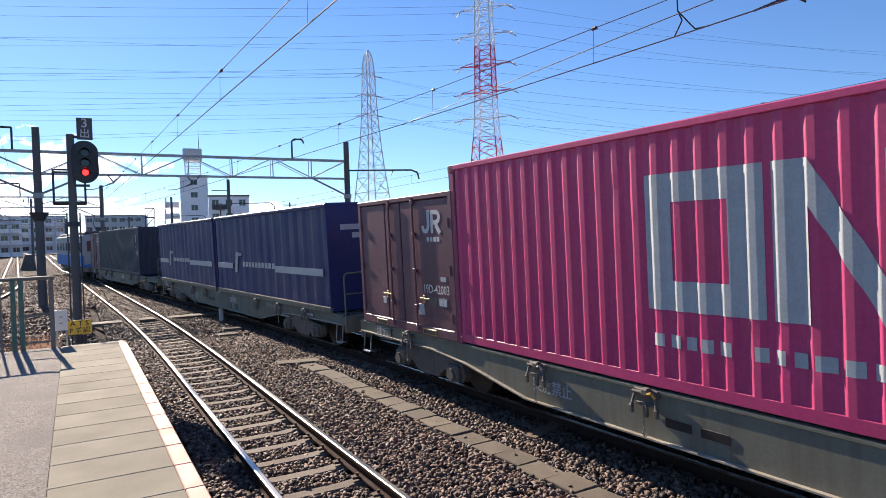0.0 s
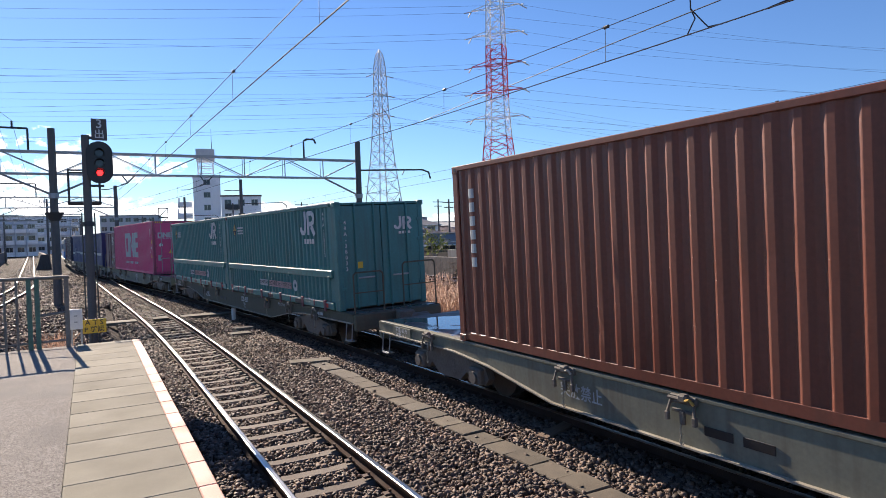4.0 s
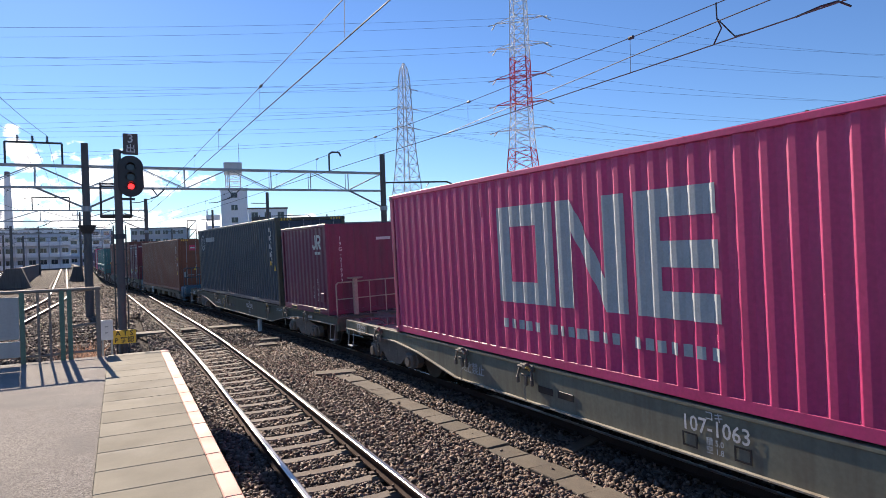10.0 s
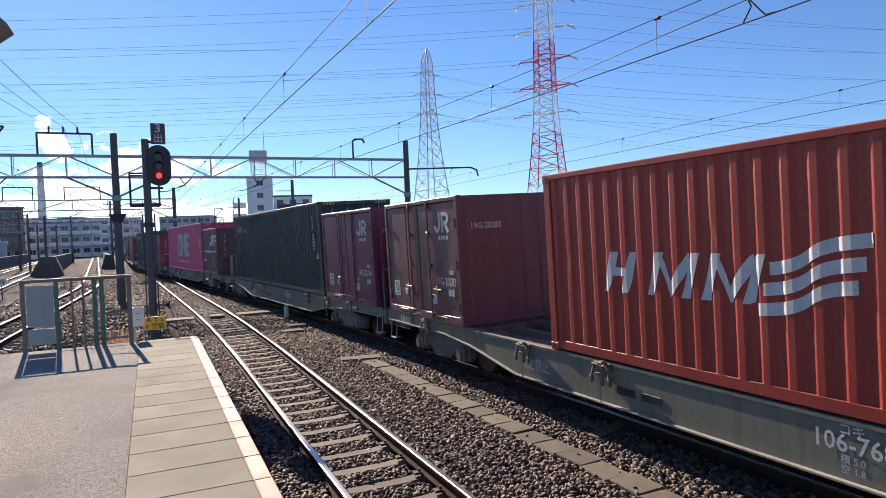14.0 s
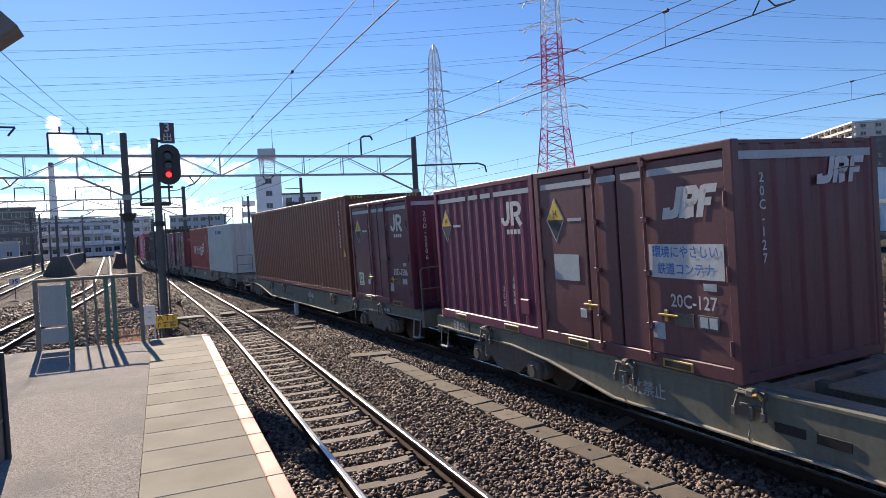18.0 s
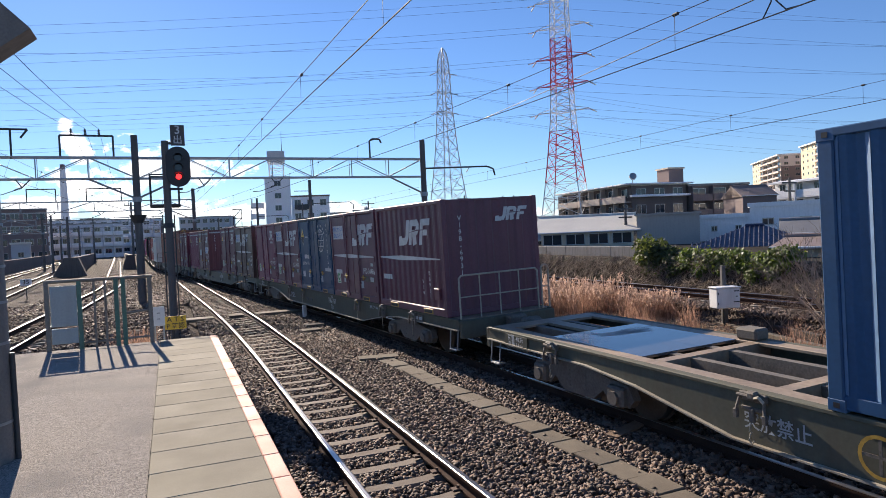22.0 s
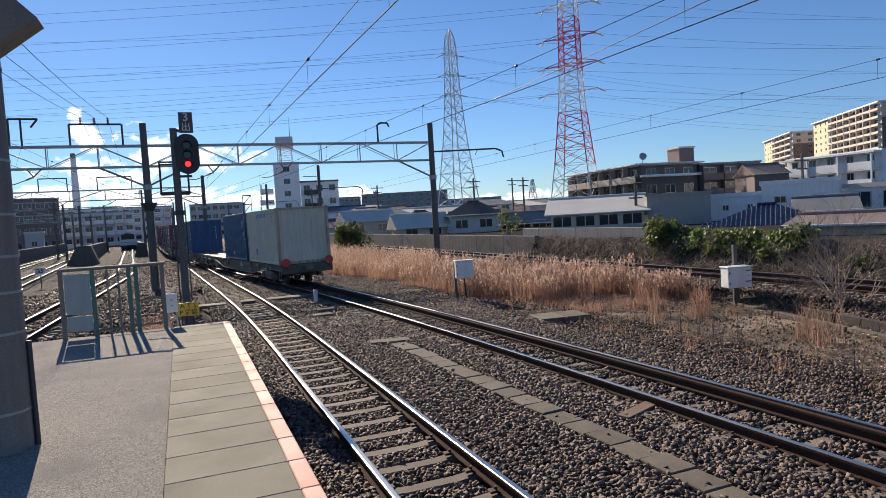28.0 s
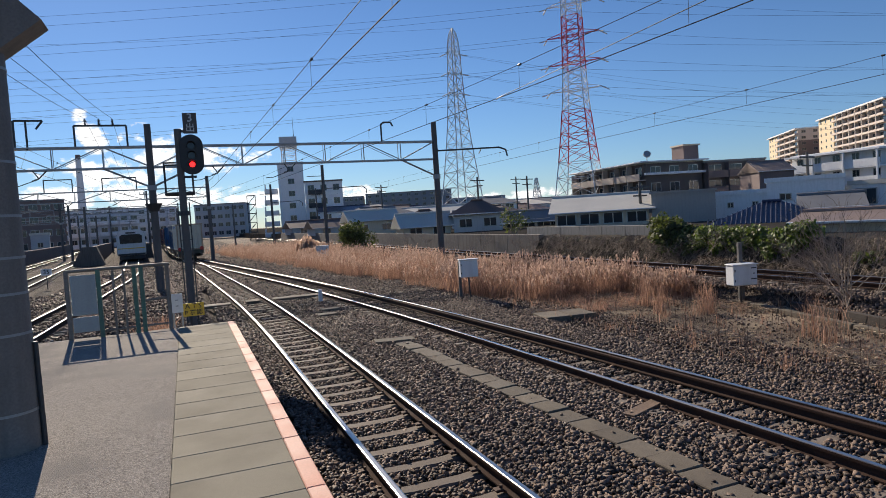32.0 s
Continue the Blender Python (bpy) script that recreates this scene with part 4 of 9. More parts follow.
lv = [(0, 3.9), (4, 3.5), (8, 3.1), (11.5, 2.75), (15, 2.4), (18, 2.1), (21, 1.85), (24, 1.65), (26.5, 1.5), (29, 1.35), (31.5, 1.25), (34, 1.15), (36.5, 1.08), (39, 1.0), (41, 0.9), (43, 0.6), (44.3, 0.08)]
pylon(60.2, 137.4, 1.0, lv, [G_] * 16, [(29.5, 1.9, G_), (34, 1.9, G_), (38.5, 1.8, G_)], 0.075, 10, "grey steel lattice power pylon")
pylon(119, 405, 0, [(0, 3.5), (6, 2.6), (12, 1.8), (17, 1.2), (22, 0.7)], [G_] * 4, [(14, 3, G_), (18, 2.6, G_)], 0.15, 20, "distant grey power pylon")
pylon(241, 414, 0, [(0, 4), (7, 2.9), (14, 2.0), (20, 1.3), (26, 0.6)], [G_] * 4, [(17, 3.2, G_), (21, 3, G_)], 0.17, 30, "distant grey power pylon")

# ---- power lines: from the red pylon away to both sides ----
pw = thing("power_lines", "many thin power lines strung between tall pylons across the sky", "power line")


def line(a, b, sag, r=0.03):
    a, b = Vector(a), Vector(b)
    pts = []
    for i in range(25):
        u = i / 24
        p = a.lerp(b, u)
        p.z -= sag * 4 * u * (1 - u)
        pts.append(p)
    r *= 0.65
    part("cable", MB().sweep([(r * math.cos(q), r * math.sin(q)) for q in (0, 1.57, 3.14, 4.71)], [(p, (b - a).normalized().cross(Vector((0, 0, 1)))) for p in pts]), M_WIRE, pw)


for k, z in enumerate((24.4, 29.6, 34.9, 40.9, 46.1)):
    for s, (ox, oy) in ((-1, (-3.3, 4.0)), (1, (3.3, -4.0))):
        a = (72.6 + ox, 107.8 + oy, z + 0.9)
        line(a, (-200 + ox, 191.5 + oy, z + 0.9), 5.0)
        line(a, (290, 60 + s * 6, z + 3.0), 4.0)
for k, z in enumerate((30.5, 35, 39.5)):
    for s in (-1, 1):
        line((60.2 + s * 2, 137.4 + s, z), (-230, 190 + s * 8, z + 3), 5.0, 0.028)
        line((60.2 + s * 2, 137.4 + s, z), (330, 150 + s * 8, z - 4), 6.0, 0.028)
line((72.6, 107.8, 59.0), (-200, 191.5, 59), 4.0)
line((60.2, 137.4, 45.3), (-230, 190, 47), 4.0, 0.028)

# ---- buildings ----
def wallmat(name, col, dirt=0.25):
    return mat(name, col, 0.8, var=0.08, scale=0.25, fine=6, bump=0.08, dist=0.01, dirt=tuple(c * 0.6 for c in col), dirt_amount=dirt, streak=1)


M_WALL_W = wallmat("white_render", (0.86, 0.865, 0.87))
M_WALL_G = wallmat("grey_render", (0.55, 0.56, 0.57))
M_WALL_B = wallmat("brown_tile_wall", (0.14, 0.112, 0.098))
M_WALL_BG = wallmat("beige_wall", (0.66, 0.57, 0.44))
M_WALL_Y = wallmat("yellow_beige_tile", (0.8, 0.66, 0.44))
M_WALL_D = wallmat("dark_brown_tile", (0.2, 0.15, 0.14))
# far walls: bluish distance haze mixed into the wall colour
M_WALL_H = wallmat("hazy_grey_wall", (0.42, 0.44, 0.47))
M_WALL_SL = wallmat("slab_grey_wall", (0.3, 0.3, 0.31))
# paler far wall, its colour lifted by the same painted haze
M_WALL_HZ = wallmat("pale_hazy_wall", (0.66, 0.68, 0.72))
M_ROOF_G = mat("grey_roof", (0.2, 0.2, 0.2), 0.6, var=0.2, scale=1, fine=12, bump=0.2)
M_ROOF_W = mat("pale_sheet_roof", (0.55, 0.54, 0.49), 0.75, 0.0, var=0.12, scale=0.6, fine=9, bump=0.1)
M_ROOF_BL = mat("blue_tile", (0.022, 0.028, 0.06), 0.35, var=0.25, scale=2, fine=18, bump=0.15, rnd=0.2)
M_ROOF_BR = mat("brown_roof", (0.13, 0.085, 0.07), 0.6, var=0.2, scale=1, fine=12, bump=0.2)

_wn = {}


def window(par, w, h, m, frame_mat=None, sill=True):
    key = (w, h)
    if key not in _wn:
        fr = MB()
        e = 0.07
        fr.box(-w / 2, w / 2, -0.06, 0.04, h / 2 - e, h / 2).box(-w / 2, w / 2, -0.06, 0.04, -h / 2, -h / 2 + e).box(-w / 2, -w / 2 + e, -0.06, 0.04, -h / 2 + e, h / 2 - e).box(w / 2 - e, w / 2, -0.06, 0.04, -h / 2 + e, h / 2 - e).box(-e / 2, e / 2, -0.05, 0.03, -h / 2 + e, h / 2 - e)
        _wn[key] = (mesh_of("window", fr, M_ALU), mesh_of("pane", MB().box(-w / 2 + e, w / 2 - e, -0.025, 0.0, -h / 2 + e, h / 2 - e), M_GLASS))
    f, g = _wn[key]
    ob = new("window", f)
    ob.parent, ob.matrix_basis = par, m
    pa = new("pane", g)
    pa.parent = ob
    return ob


def block(name, label, ax, ay, bx, by, depth, z0, z1, wall, storeys, bays, ww=1.6, wh=1.3, roof=M_ROOF_G, category="building", balcony=None, side_bays=0, group="", parapet=True, skip=(), side_wall=None):
    """A building whose long front runs from a to b as seen from the tracks."""
    a, b = Vector((ax, ay, 0)), Vector((bx, by, 0))
    L = (b - a).length
    d = (b - a) / L
    m = Matrix.Translation((ax, ay, z0)) @ Matrix.Rotation(math.atan2(d.y, d.x), 4, "Z")
    t = thing(name, label, category, group, m=m)
    H = z1 - z0
    part("wall", MB().box(0, L, 0, depth, 0, H), wall, t)
    if side_wall:
        part("wall", MB().box(-0.06, 0.0, 0.05, depth, 0, H - 0.05), side_wall, t)
        part("wall", MB().box(L, L + 0.06, 0.05, depth, 0, H - 0.05), side_wall, t)
    part("roof", MB().box(-0.15, L + 0.15, -0.15, depth + 0.15, H, H + (0.35 if parapet else 0.15)), roof, t)
    sh = H / storeys
    for s in range(storeys):
        zc = sh * s + sh * 0.55
        for k in range(bays):
            if (s, k) in skip:
                continue
            x = L * (k + 0.5) / bays
            window(t, ww, wh, Matrix.Translation((x, -0.01, zc)))
        if balcony:
            for k in range(bays):
                x0, x1 = L * k / bays + 0.1, L * (k + 1) / bays - 0.1
                part("balcony", MB().box(x0, x1, -1.2, -0.02, sh * s - 0.05, sh * s + 0.12).box(x0, x1, -1.22, -1.1, sh * s + 0.12, sh * s + 1.15).box(x0, x0 + 0.1, -1.1, -0.02, sh * s + 0.12, sh * s + sh - 0.06), balcony, t)
        for k in range(side_bays):
            y = depth * (k + 0.5) / side_bays
            window(t, ww, wh, Matrix.Translation((L + (0.07 if side_wall else 0.01), y, zc)) @ Matrix.Rotation(radians(90), 4, "Z"))
            window(t, ww, wh, Matrix.Translation((-(0.07 if side_wall else 0.01), y, zc)) @ Matrix.Rotation(radians(-90), 4, "Z"))
    return t


def house(label, ax, ay, bx, by, depth, z0, eave, ridge, wall, roof, bays=2, over=0.5, hip=False, ww=1.6, wh=1.2, storeys=1, ribbed=True):
    a, b = Vector((ax, ay, 0)), Vector((bx, by, 0))
    L = (b - a).length
    d = (b - a) / L
    t = thing("house", label, "house", m=Matrix.Translation((ax, ay, z0)) @ Matrix.Rotation(math.atan2(d.y, d.x), 4, "Z"))
    E, R = eave - z0, ridge - z0
    part("wall", MB().box(0, L, 0, depth, 0, E), wall, t)
    i = min(L / 2, depth / 2) if hip else 0.0
    vs = [(-over, -over, E), (L + over, -over, E), (L + over, depth + over, E), (-over, depth + over, E), (i - (0 if hip else over), depth / 2, R), (L - i + (0 if hip else over), depth / 2, R)]
    rf = MB().add(vs + [(p[0], p[1], p[2] - 0.14) for p in vs], [(0, 1, 5, 4), (2, 3, 4, 5), (1, 2, 5), (3, 0, 4), (6, 10, 11, 7), (8, 11, 10, 9), (7, 11, 8), (9, 10, 6), (0, 6, 7, 1), (1, 7, 8, 2), (2, 8, 9, 3), (3, 9, 6, 0)])
    r = part("roof", rf, roof, t)
    part("ridge", MB().cyl(vs[4], vs[5], 0.14, n=8), roof, r)
    sl = (R - E) / (depth / 2 + over)
    n = int(L / (0.24 if roof is M_ROOF_BL else 0.5))
    for s in range(n if ribbed else 0):
        x = -over + (L + 2 * over) * (s + 0.5) / n
        lo = max(0.0, (i - x - over) if hip and x < i else 0.0)
        top = depth / 2 if not hip else min(depth / 2, max(0.2, min(x + over, L + over - x) - over))
        part("roof_rib", MB().tube([(x, -over, E + 0.02), (x, top, E + 0.02 + sl * (top + over))], 0.05 if roof is M_ROOF_BL else 0.016, 5), roof, r)
    part("gutter", MB().cyl((-over, -over - 0.06, E - 0.06), (L + over, -over - 0.06, E - 0.06), 0.06, n=8), M_WHITE, t)
    for s in range(storeys):
        for k in range(bays):
            window(t, ww, wh, Matrix.Translation((L * (k + 0.5) / bays, -0.01, E / storeys * (s + 0.52))))
    return t


# white tower block with a roof tank
tb = block("apartment_tower", "white slab apartment tower with small dark windows and roof tank", 21.7, 158.5, 27.6, 157.6, 12, 0, 17.6, M_WALL_W, 6, 1, 1.5, 1.3, M_WALL_W)
fr = MB()
for x in (1.2, 4.6):
    for y in (3, 7):
        fr.tube([(x, y, 17.6), (x, y, 21.8)], 0.14, 5)
for z in (18.6, 20.2, 21.6):
    for a, b in (((1.2, 3), (4.6, 3)), ((4.6, 3), (4.6, 7)), ((4.6, 7), (1.2, 7)), ((1.2, 7), (1.2, 3))):
        fr.tube([(*a, z), (*b, z)], 0.1, 4)
        fr.tube([(*a, z), (*b, z - 1.2)], 0.07, 4)
part("tank_frame", fr, M_WALL_W, tb)
part("roof_tank", MB().bev(0.8, 5.0, 2.6, 7.4, 21.8, 24.4, 0.15), M_WALL_G, tb)
part("aerial", MB().cyl((4.4, 5, 24.4), (4.4, 5, 29.5), 0.08, 0.03, 6), M_DARKSTEEL, tb)
wg = block("apartment_wing", "lower white apartment wing with balconies and reddish roof edge", 27.65, 157.6, 36.5, 155.8, 11, 0, 12.9, M_WALL_W, 4, 3, 1.5, 1.5, M_ROOF_BR)
for s in range(4):
    part("balcony", MB().box(0.8, 4.2, -1.1, -0.02, 3.2 * s + 0.3, 3.2 * s + 0.42).box(0.8, 4.2, -1.12, -1.0, 3.2 * s + 0.42, 3.2 * s + 1.4), M_DARKSTEEL, wg)
sw = thing("stair_tower", "white outside stairs stepping down beside the tower block", "stairs", m=pose(17.6, 160.2, 0, 0, 0, -8))
for k in range(5):
    part("landing", MB().box(0.3 + 0.15 * k, 4.0, 0, 5, 2.6 * k + 0.2, 2.6 * k + 0.45).box(0.3 + 0.15 * k, 4.0, -0.1, 0.0, 2.6 * k + 0.45, 2.6 * k + 1.4), M_WALL_W, sw)
    part("column", MB().box(0.4 + 0.15 * k, 0.7 + 0.15 * k, 0, 0.3, 2.6 * k, 2.6 * k + 2.4), M_WALL_W, sw)
sc = thing("steel_stairs", "dark open steel scaffold stairs beside pale flats", "stairs", m=pose(13.4, 150, 0, 0, 0, -6))
st = MB()
for x in (0, 1.8):
    for y in (0, 2):
        st.tube([(x, y, 0), (x, y, 10)], 0.09, 4)
for k in range(5):
    st.tube([(0, 0, 2 * k), (1.8, 0, 2 * k + 2)], 0.09, 4).tube([(0, 0, 2 * k + 2), (1.8, 0, 2 * k + 2)], 0.09, 4).tube([(0, 2, 2 * k + 2), (1.8, 2, 2 * k + 2)], 0.09, 4)
part("frame", st, M_DARKSTEEL, sc)

# long grey blocks on the skyline
block("apartment_block", "distant hazy grey apartment slab", 78, 342, 90, 338, 14, 0, 15.8, M_WALL_SL, 5, 5, 1.6, 1.4)
block("apartment_block", "distant hazy grey apartment slab", 92, 340, 136, 325, 14, 0, 16.8, M_WALL_SL, 6, 11, 1.8, 1.4)
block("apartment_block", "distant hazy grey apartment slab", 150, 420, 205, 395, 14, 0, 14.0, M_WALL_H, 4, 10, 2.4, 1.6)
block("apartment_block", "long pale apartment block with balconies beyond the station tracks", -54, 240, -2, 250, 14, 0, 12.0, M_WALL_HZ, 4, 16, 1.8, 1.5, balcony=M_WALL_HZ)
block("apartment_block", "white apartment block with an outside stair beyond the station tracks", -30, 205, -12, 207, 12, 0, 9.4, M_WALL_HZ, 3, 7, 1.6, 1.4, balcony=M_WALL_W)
block("office_block", "dark low office building behind the outer tracks", -46, 172, -26, 176, 14, 0, 12.2, M_WALL_D, 4, 8, 1.8, 1.5)
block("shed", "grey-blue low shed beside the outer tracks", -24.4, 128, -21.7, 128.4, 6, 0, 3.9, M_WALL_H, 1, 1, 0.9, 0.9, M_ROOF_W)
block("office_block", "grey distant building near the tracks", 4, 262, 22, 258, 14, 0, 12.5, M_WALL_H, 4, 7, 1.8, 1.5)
ch = thing("chimney", "tall pale factory chimney with a reddish top", "chimney", m=pose(-50.2, 396.8, 0))
part("shaft", MB().cyl((0, 0, 0), (0, 0, 45.5), 2.5, 1.3, 18), M_WALL_W, ch, smooth=True)
part("top", MB().cyl((0, 0, 45.5), (0, 0, 48), 1.3, 1.2, 18), M_WALL_D, ch, smooth=True)

rs = random.Random(8)
for k, (a, d, w, h, c, r) in enumerate(((10.2, 190, 16, 7.5, M_WALL_G, M_ROOF_G), (13.2, 150, 11, 6.5, M_WALL_W, M_ROOF_BL), (15.5, 210, 16, 8.0, M_WALL_W, M_ROOF_G), (17.0, 145, 9, 5.8, M_WALL_G, M_ROOF_BR), (19.3, 150, 10, 5.6, M_WALL_W, M_ROOF_BL), (21.6, 170, 12, 5.0, M_WALL_BG, M_ROOF_G), (26.3, 118, 9, 5.6, M_WALL_W, M_ROOF_G), (24.0, 130, 9, 4.6, M_WALL_G, M_ROOF_BR), (28.6, 135, 14, 5.2, M_WALL_W, M_ROOF_W), (30.3, 150, 12, 5.5, M_WALL_G, M_ROOF_G), (31.5, 75, 6, 2.6, M_WALL_BG, M_ROOF_W), (29.3, 72, 5, 2.7, M_WALL_BG, M_ROOF_G))):
    q = radians(a)
    x, y = d * math.sin(q), d * math.cos(q)
    ux, uy = math.cos(q), -math.sin(q)
    house("%s house with a low roof in the town" % ("pale" if c is M_WALL_W else "grey" if c is M_WALL_G else "beige"), x - ux * w / 2, y - uy * w / 2, x + ux * w / 2, y + uy * w / 2, w * 0.7, 0.9, h - 1.2, h, c, r, 3, 0.5, k % 2 == 0, 1.5, 1.2, 2 if h > 5.4 else 1, False)
for d, w, angles in ((64, 4.8, (20.4, 24.9)), (82, 6.0, (15.8, 20.2, 24.6)), (104, 7.6, (12.6, 17.0, 21.4, 25.8)), (128, 9.0, (10.6, 15.0, 19.2, 28.2))):
    for k, a in enumerate(angles):
        q = radians(a)
        x, y = d * math.sin(q), d * math.cos(q)
        ux, uy = math.cos(q + 0.25 * (k - 1)), -math.sin(q + 0.25 * (k - 1))
        top = 2.75 + d * (0.006 + 0.005 * ((k * 7 + d) % 4))
        c, r = ((M_WALL_W, M_ROOF_G), (M_WALL_BG, M_ROOF_W), (M_WALL_G, M_ROOF_BR))[(k + d) % 3]
        house("%s house with a %s roof behind the wall" % ({M_WALL_W: "white", M_WALL_BG: "beige", M_WALL_G: "grey"}[c], {M_ROOF_G: "grey", M_ROOF_W: "pale", M_ROOF_BR: "brown"}[r]), x - ux * w / 2, y - uy * w / 2, x + ux * w / 2, y + uy * w / 2, w * 0.75, 0.9, top - 1.3, top, c, r, 2, 0.5, k % 2 == 1, 1.3, 0.9, 1, False)

# brown flats, low hall, white houses and the tiled roof behind the bank
M_WALL_T = wallmat("pale_brown_balcony", (0.42, 0.36, 0.31))
M_WALL_HL = wallmat("drab_render", (0.4, 0.37, 0.34))
M_ROOF_PK = mat("pinkish_brown_roof", (0.24, 0.18, 0.15), 0.6, var=0.15, scale=1, fine=12, bump=0.1)
bf = block("apartment_building", "brown-tiled low-rise flats with rows of balconies and pale eaves", 76.4, 114.9, 73.0, 88.9, 10.9, 1, 9.3, M_WALL_B, 3, 6, 1.9, 1.5, M_ROOF_W, balcony=M_WALL_T, side_bays=3)
part("eaves_board", MB().bev(-0.9, 27.1, -1.3, 11.8, 8.48, 8.72, 0.05), M_WALL_W, bf)
part("ledge", MB().bev(26.25, 27.0, -0.4, 11.6, 6.35, 6.75, 0.05), M_WALL_W, bf)
part("penthouse", MB().box(20.5, 24.0, 9.0, 12.0, 7.9, 11.3), M_WALL_D, bf)
part("penthouse_cap", MB().box(20.3, 24.2, 8.8, 12.2, 11.3, 11.55), M_WALL_BG, bf)
dish = part("dish", MB().cyl((24.2, 1.6, 10.0), (24.5, 1.5, 10.15), 0.62, n=16), M_GALV, bf)
part("dish_stand", MB().cyl((24.2, 1.6, 8.7), (24.2, 1.6, 10.0), 0.08, 0.06, 6), M_GALV, dish)
block("apartment_building", "brown flats with set-back top floor and dark recessed balconies", 84.0, 87.2, 95.5, 84.7, 10, 1, 9.0, M_WALL_B, 3, 3, 2.6, 1.5, M_ROOF_G, balcony=M_WALL_D)
low = house("long low hall with a pale sheet roof and strip windows", 28.9, 46.9, 35.0, 42.5, 9, 1, 2.35, 3.7, M_WALL_BG, M_ROOF_W, 4, 0.5, False, 1.6, 0.95, 1, False)
block("hall", "plain grey windowless hall", 35.15, 42.3, 38.7, 39.1, 12, 1, 3.4, M_WALL_HL, 1, 0, roof=M_WALL_HL, parapet=False)
block("house_block", "white flat-roofed house with small windows", 44.9, 39.8, 48.4, 35.6, 8, 1, 3.75, M_WALL_W, 1, 2, 0.9, 0.6, M_WALL_W)
block("house_block", "white flat-roofed house with small windows", 41.2, 44.0, 45.1, 39.9, 8, 1, 2.95, M_WALL_W, 1, 3, 0.5, 0.5, M_WALL_W)
gal = block("apartment_building", "white three-storey flats with long open galleries and posts", 88.5, 73.5, 87.5, 58.1, 11.6, 1, 8.1, M_WALL_W, 3, 5, 1.1, 1.6, M_WALL_W, side_bays=2)
for s in range(3):
    g_ = part("gallery", MB().box(0, 15.4, -1.5, -0.02, 2.37 * s - 0.1, 2.37 * s + 0.08), M_WALL_W, gal)
    part("parapet", MB().box(0, 15.4, -1.52, -1.4, 2.37 * s + 0.08, 2.37 * s + 1.1), M_WALL_W, g_)
part("gallery_roof", MB().box(-0.3, 15.7, -1.8, -0.16, 6.95, 7.2), M_WALL_W, gal)
for k in range(4):
    part("post", MB().box(15.1 * k / 3, 15.1 * k / 3 + 0.22, -1.75, -1.53, 0, 6.95), M_WALL_W, gal)
bro = house("brown barn-shaped house with steep pinkish roof", 72.8, 65.6, 76.9, 63.6, 7, 1, 6.0, 7.5, M_WALL_D, M_ROOF_PK, 0, 0.2)
block("house_block", "pale low house with dark wide window openings", 50.2, 36.4, 50.4, 28.6, 8, 1, 3.1, M_WALL_W, 1, 3, 1.7, 1.3, M_ROOF_W)
house("long low shed with a brown sheet roof", 24.9, 20.4, 26.2, 17.4, 4, 0.9, 1.5, 1.86, M_WALL_BG, M_ROOF_PK, 0, 0.4, ribbed=False)
house("house with a glazed dark blue tiled hip roof", 32.4, 32.8, 36.6, 27.8, 5.4, 0.9, 1.0, 2.3, M_WALL_BG, M_ROOF_BL, 2, 0.6, True, 1.2, 0.2)
house("house with dark tiled gable roof", 38.9, 31.5, 41.0, 29.0, 5, 1, 1.7, 2.6, M_WALL_W, M_ROOF_G, 2, 0.4, False, 1.2, 0.8, ribbed=False)
bh = house("beige house with brown window and grey tiled roof", 32.65, 19.55, 36.35, 12.05, 7, 0.6, 2.55, 3.9, M_WALL_Y, M_ROOF_G, 2, 0.5, True, 1.5, 1.0, 1, False)

# beige and brown tower flats on the skyline
def tower(label, ax, ay, bx, by, depth, z1, rows, plain, bays, side, mats):
    """Tall flats: a long lit front with balcony rows, a darker end wall with windows."""
    a, b = Vector((ax, ay, 0)), Vector((bx, by, 0))
    L = (b - a).length
    d = (b - a) / L
    t = thing("tower_flats", label, "building", m=Matrix.Translation((ax, ay, 0)) @ Matrix.Rotation(math.atan2(d.y, d.x), 4, "Z"))
    front, accent, end, top = mats
    part("wall", MB().box(0, L, 0, depth, 0, z1), front, t)
    part("wall", MB().box(0, L * plain, -0.3, 0, 0, z1 - 0.4), accent, t, "yellow-beige tiled wall")
    part("wall", MB().box(L, L + 0.2, 0.3, depth - 0.1, 0, z1 - 6.4), end, t, "dark brown tiled end wall")
    part("roof", MB().box(-0.4, L + 0.5, -1.6, depth + 0.4, z1, z1 + 0.7), top, t)
    sh = 3.35
    for r in range(rows):
        zc = z1 - 1.5 - sh * r
        part("balcony", MB().box(L * plain + 0.3, L + 0.1, -1.5, -0.02, zc - 1.75, zc - 0.75), front, t)
        for k in range(bays):
            x = L * plain + L * (1 - plain) * (k + 0.5) / bays
            window(t, round(L * (1 - plain) / bays * 0.78, 1), 1.8, Matrix.Translation((x, -0.05, zc + 0.15)))
        for k in range(1, bays):
            x = L * plain + L * (1 - plain) * k / bays
            if r == 0:
                part("pier", MB().box(x - 0.25, x + 0.25, -1.6, -0.02, z1 - sh * rows, z1), front, t)
        for k in range(3):
            window(t, 1.4, 1.4, Matrix.Translation((L * plain * (k + 0.5) / 3, -0.32, zc)))
        for k in range(side):
            window(t, 2.2, 1.5, Matrix.Translation((L + 0.24, depth * (k + 0.5) / side, zc)) @ Matrix.Rotation(radians(90), 4, "Z"))
    return t


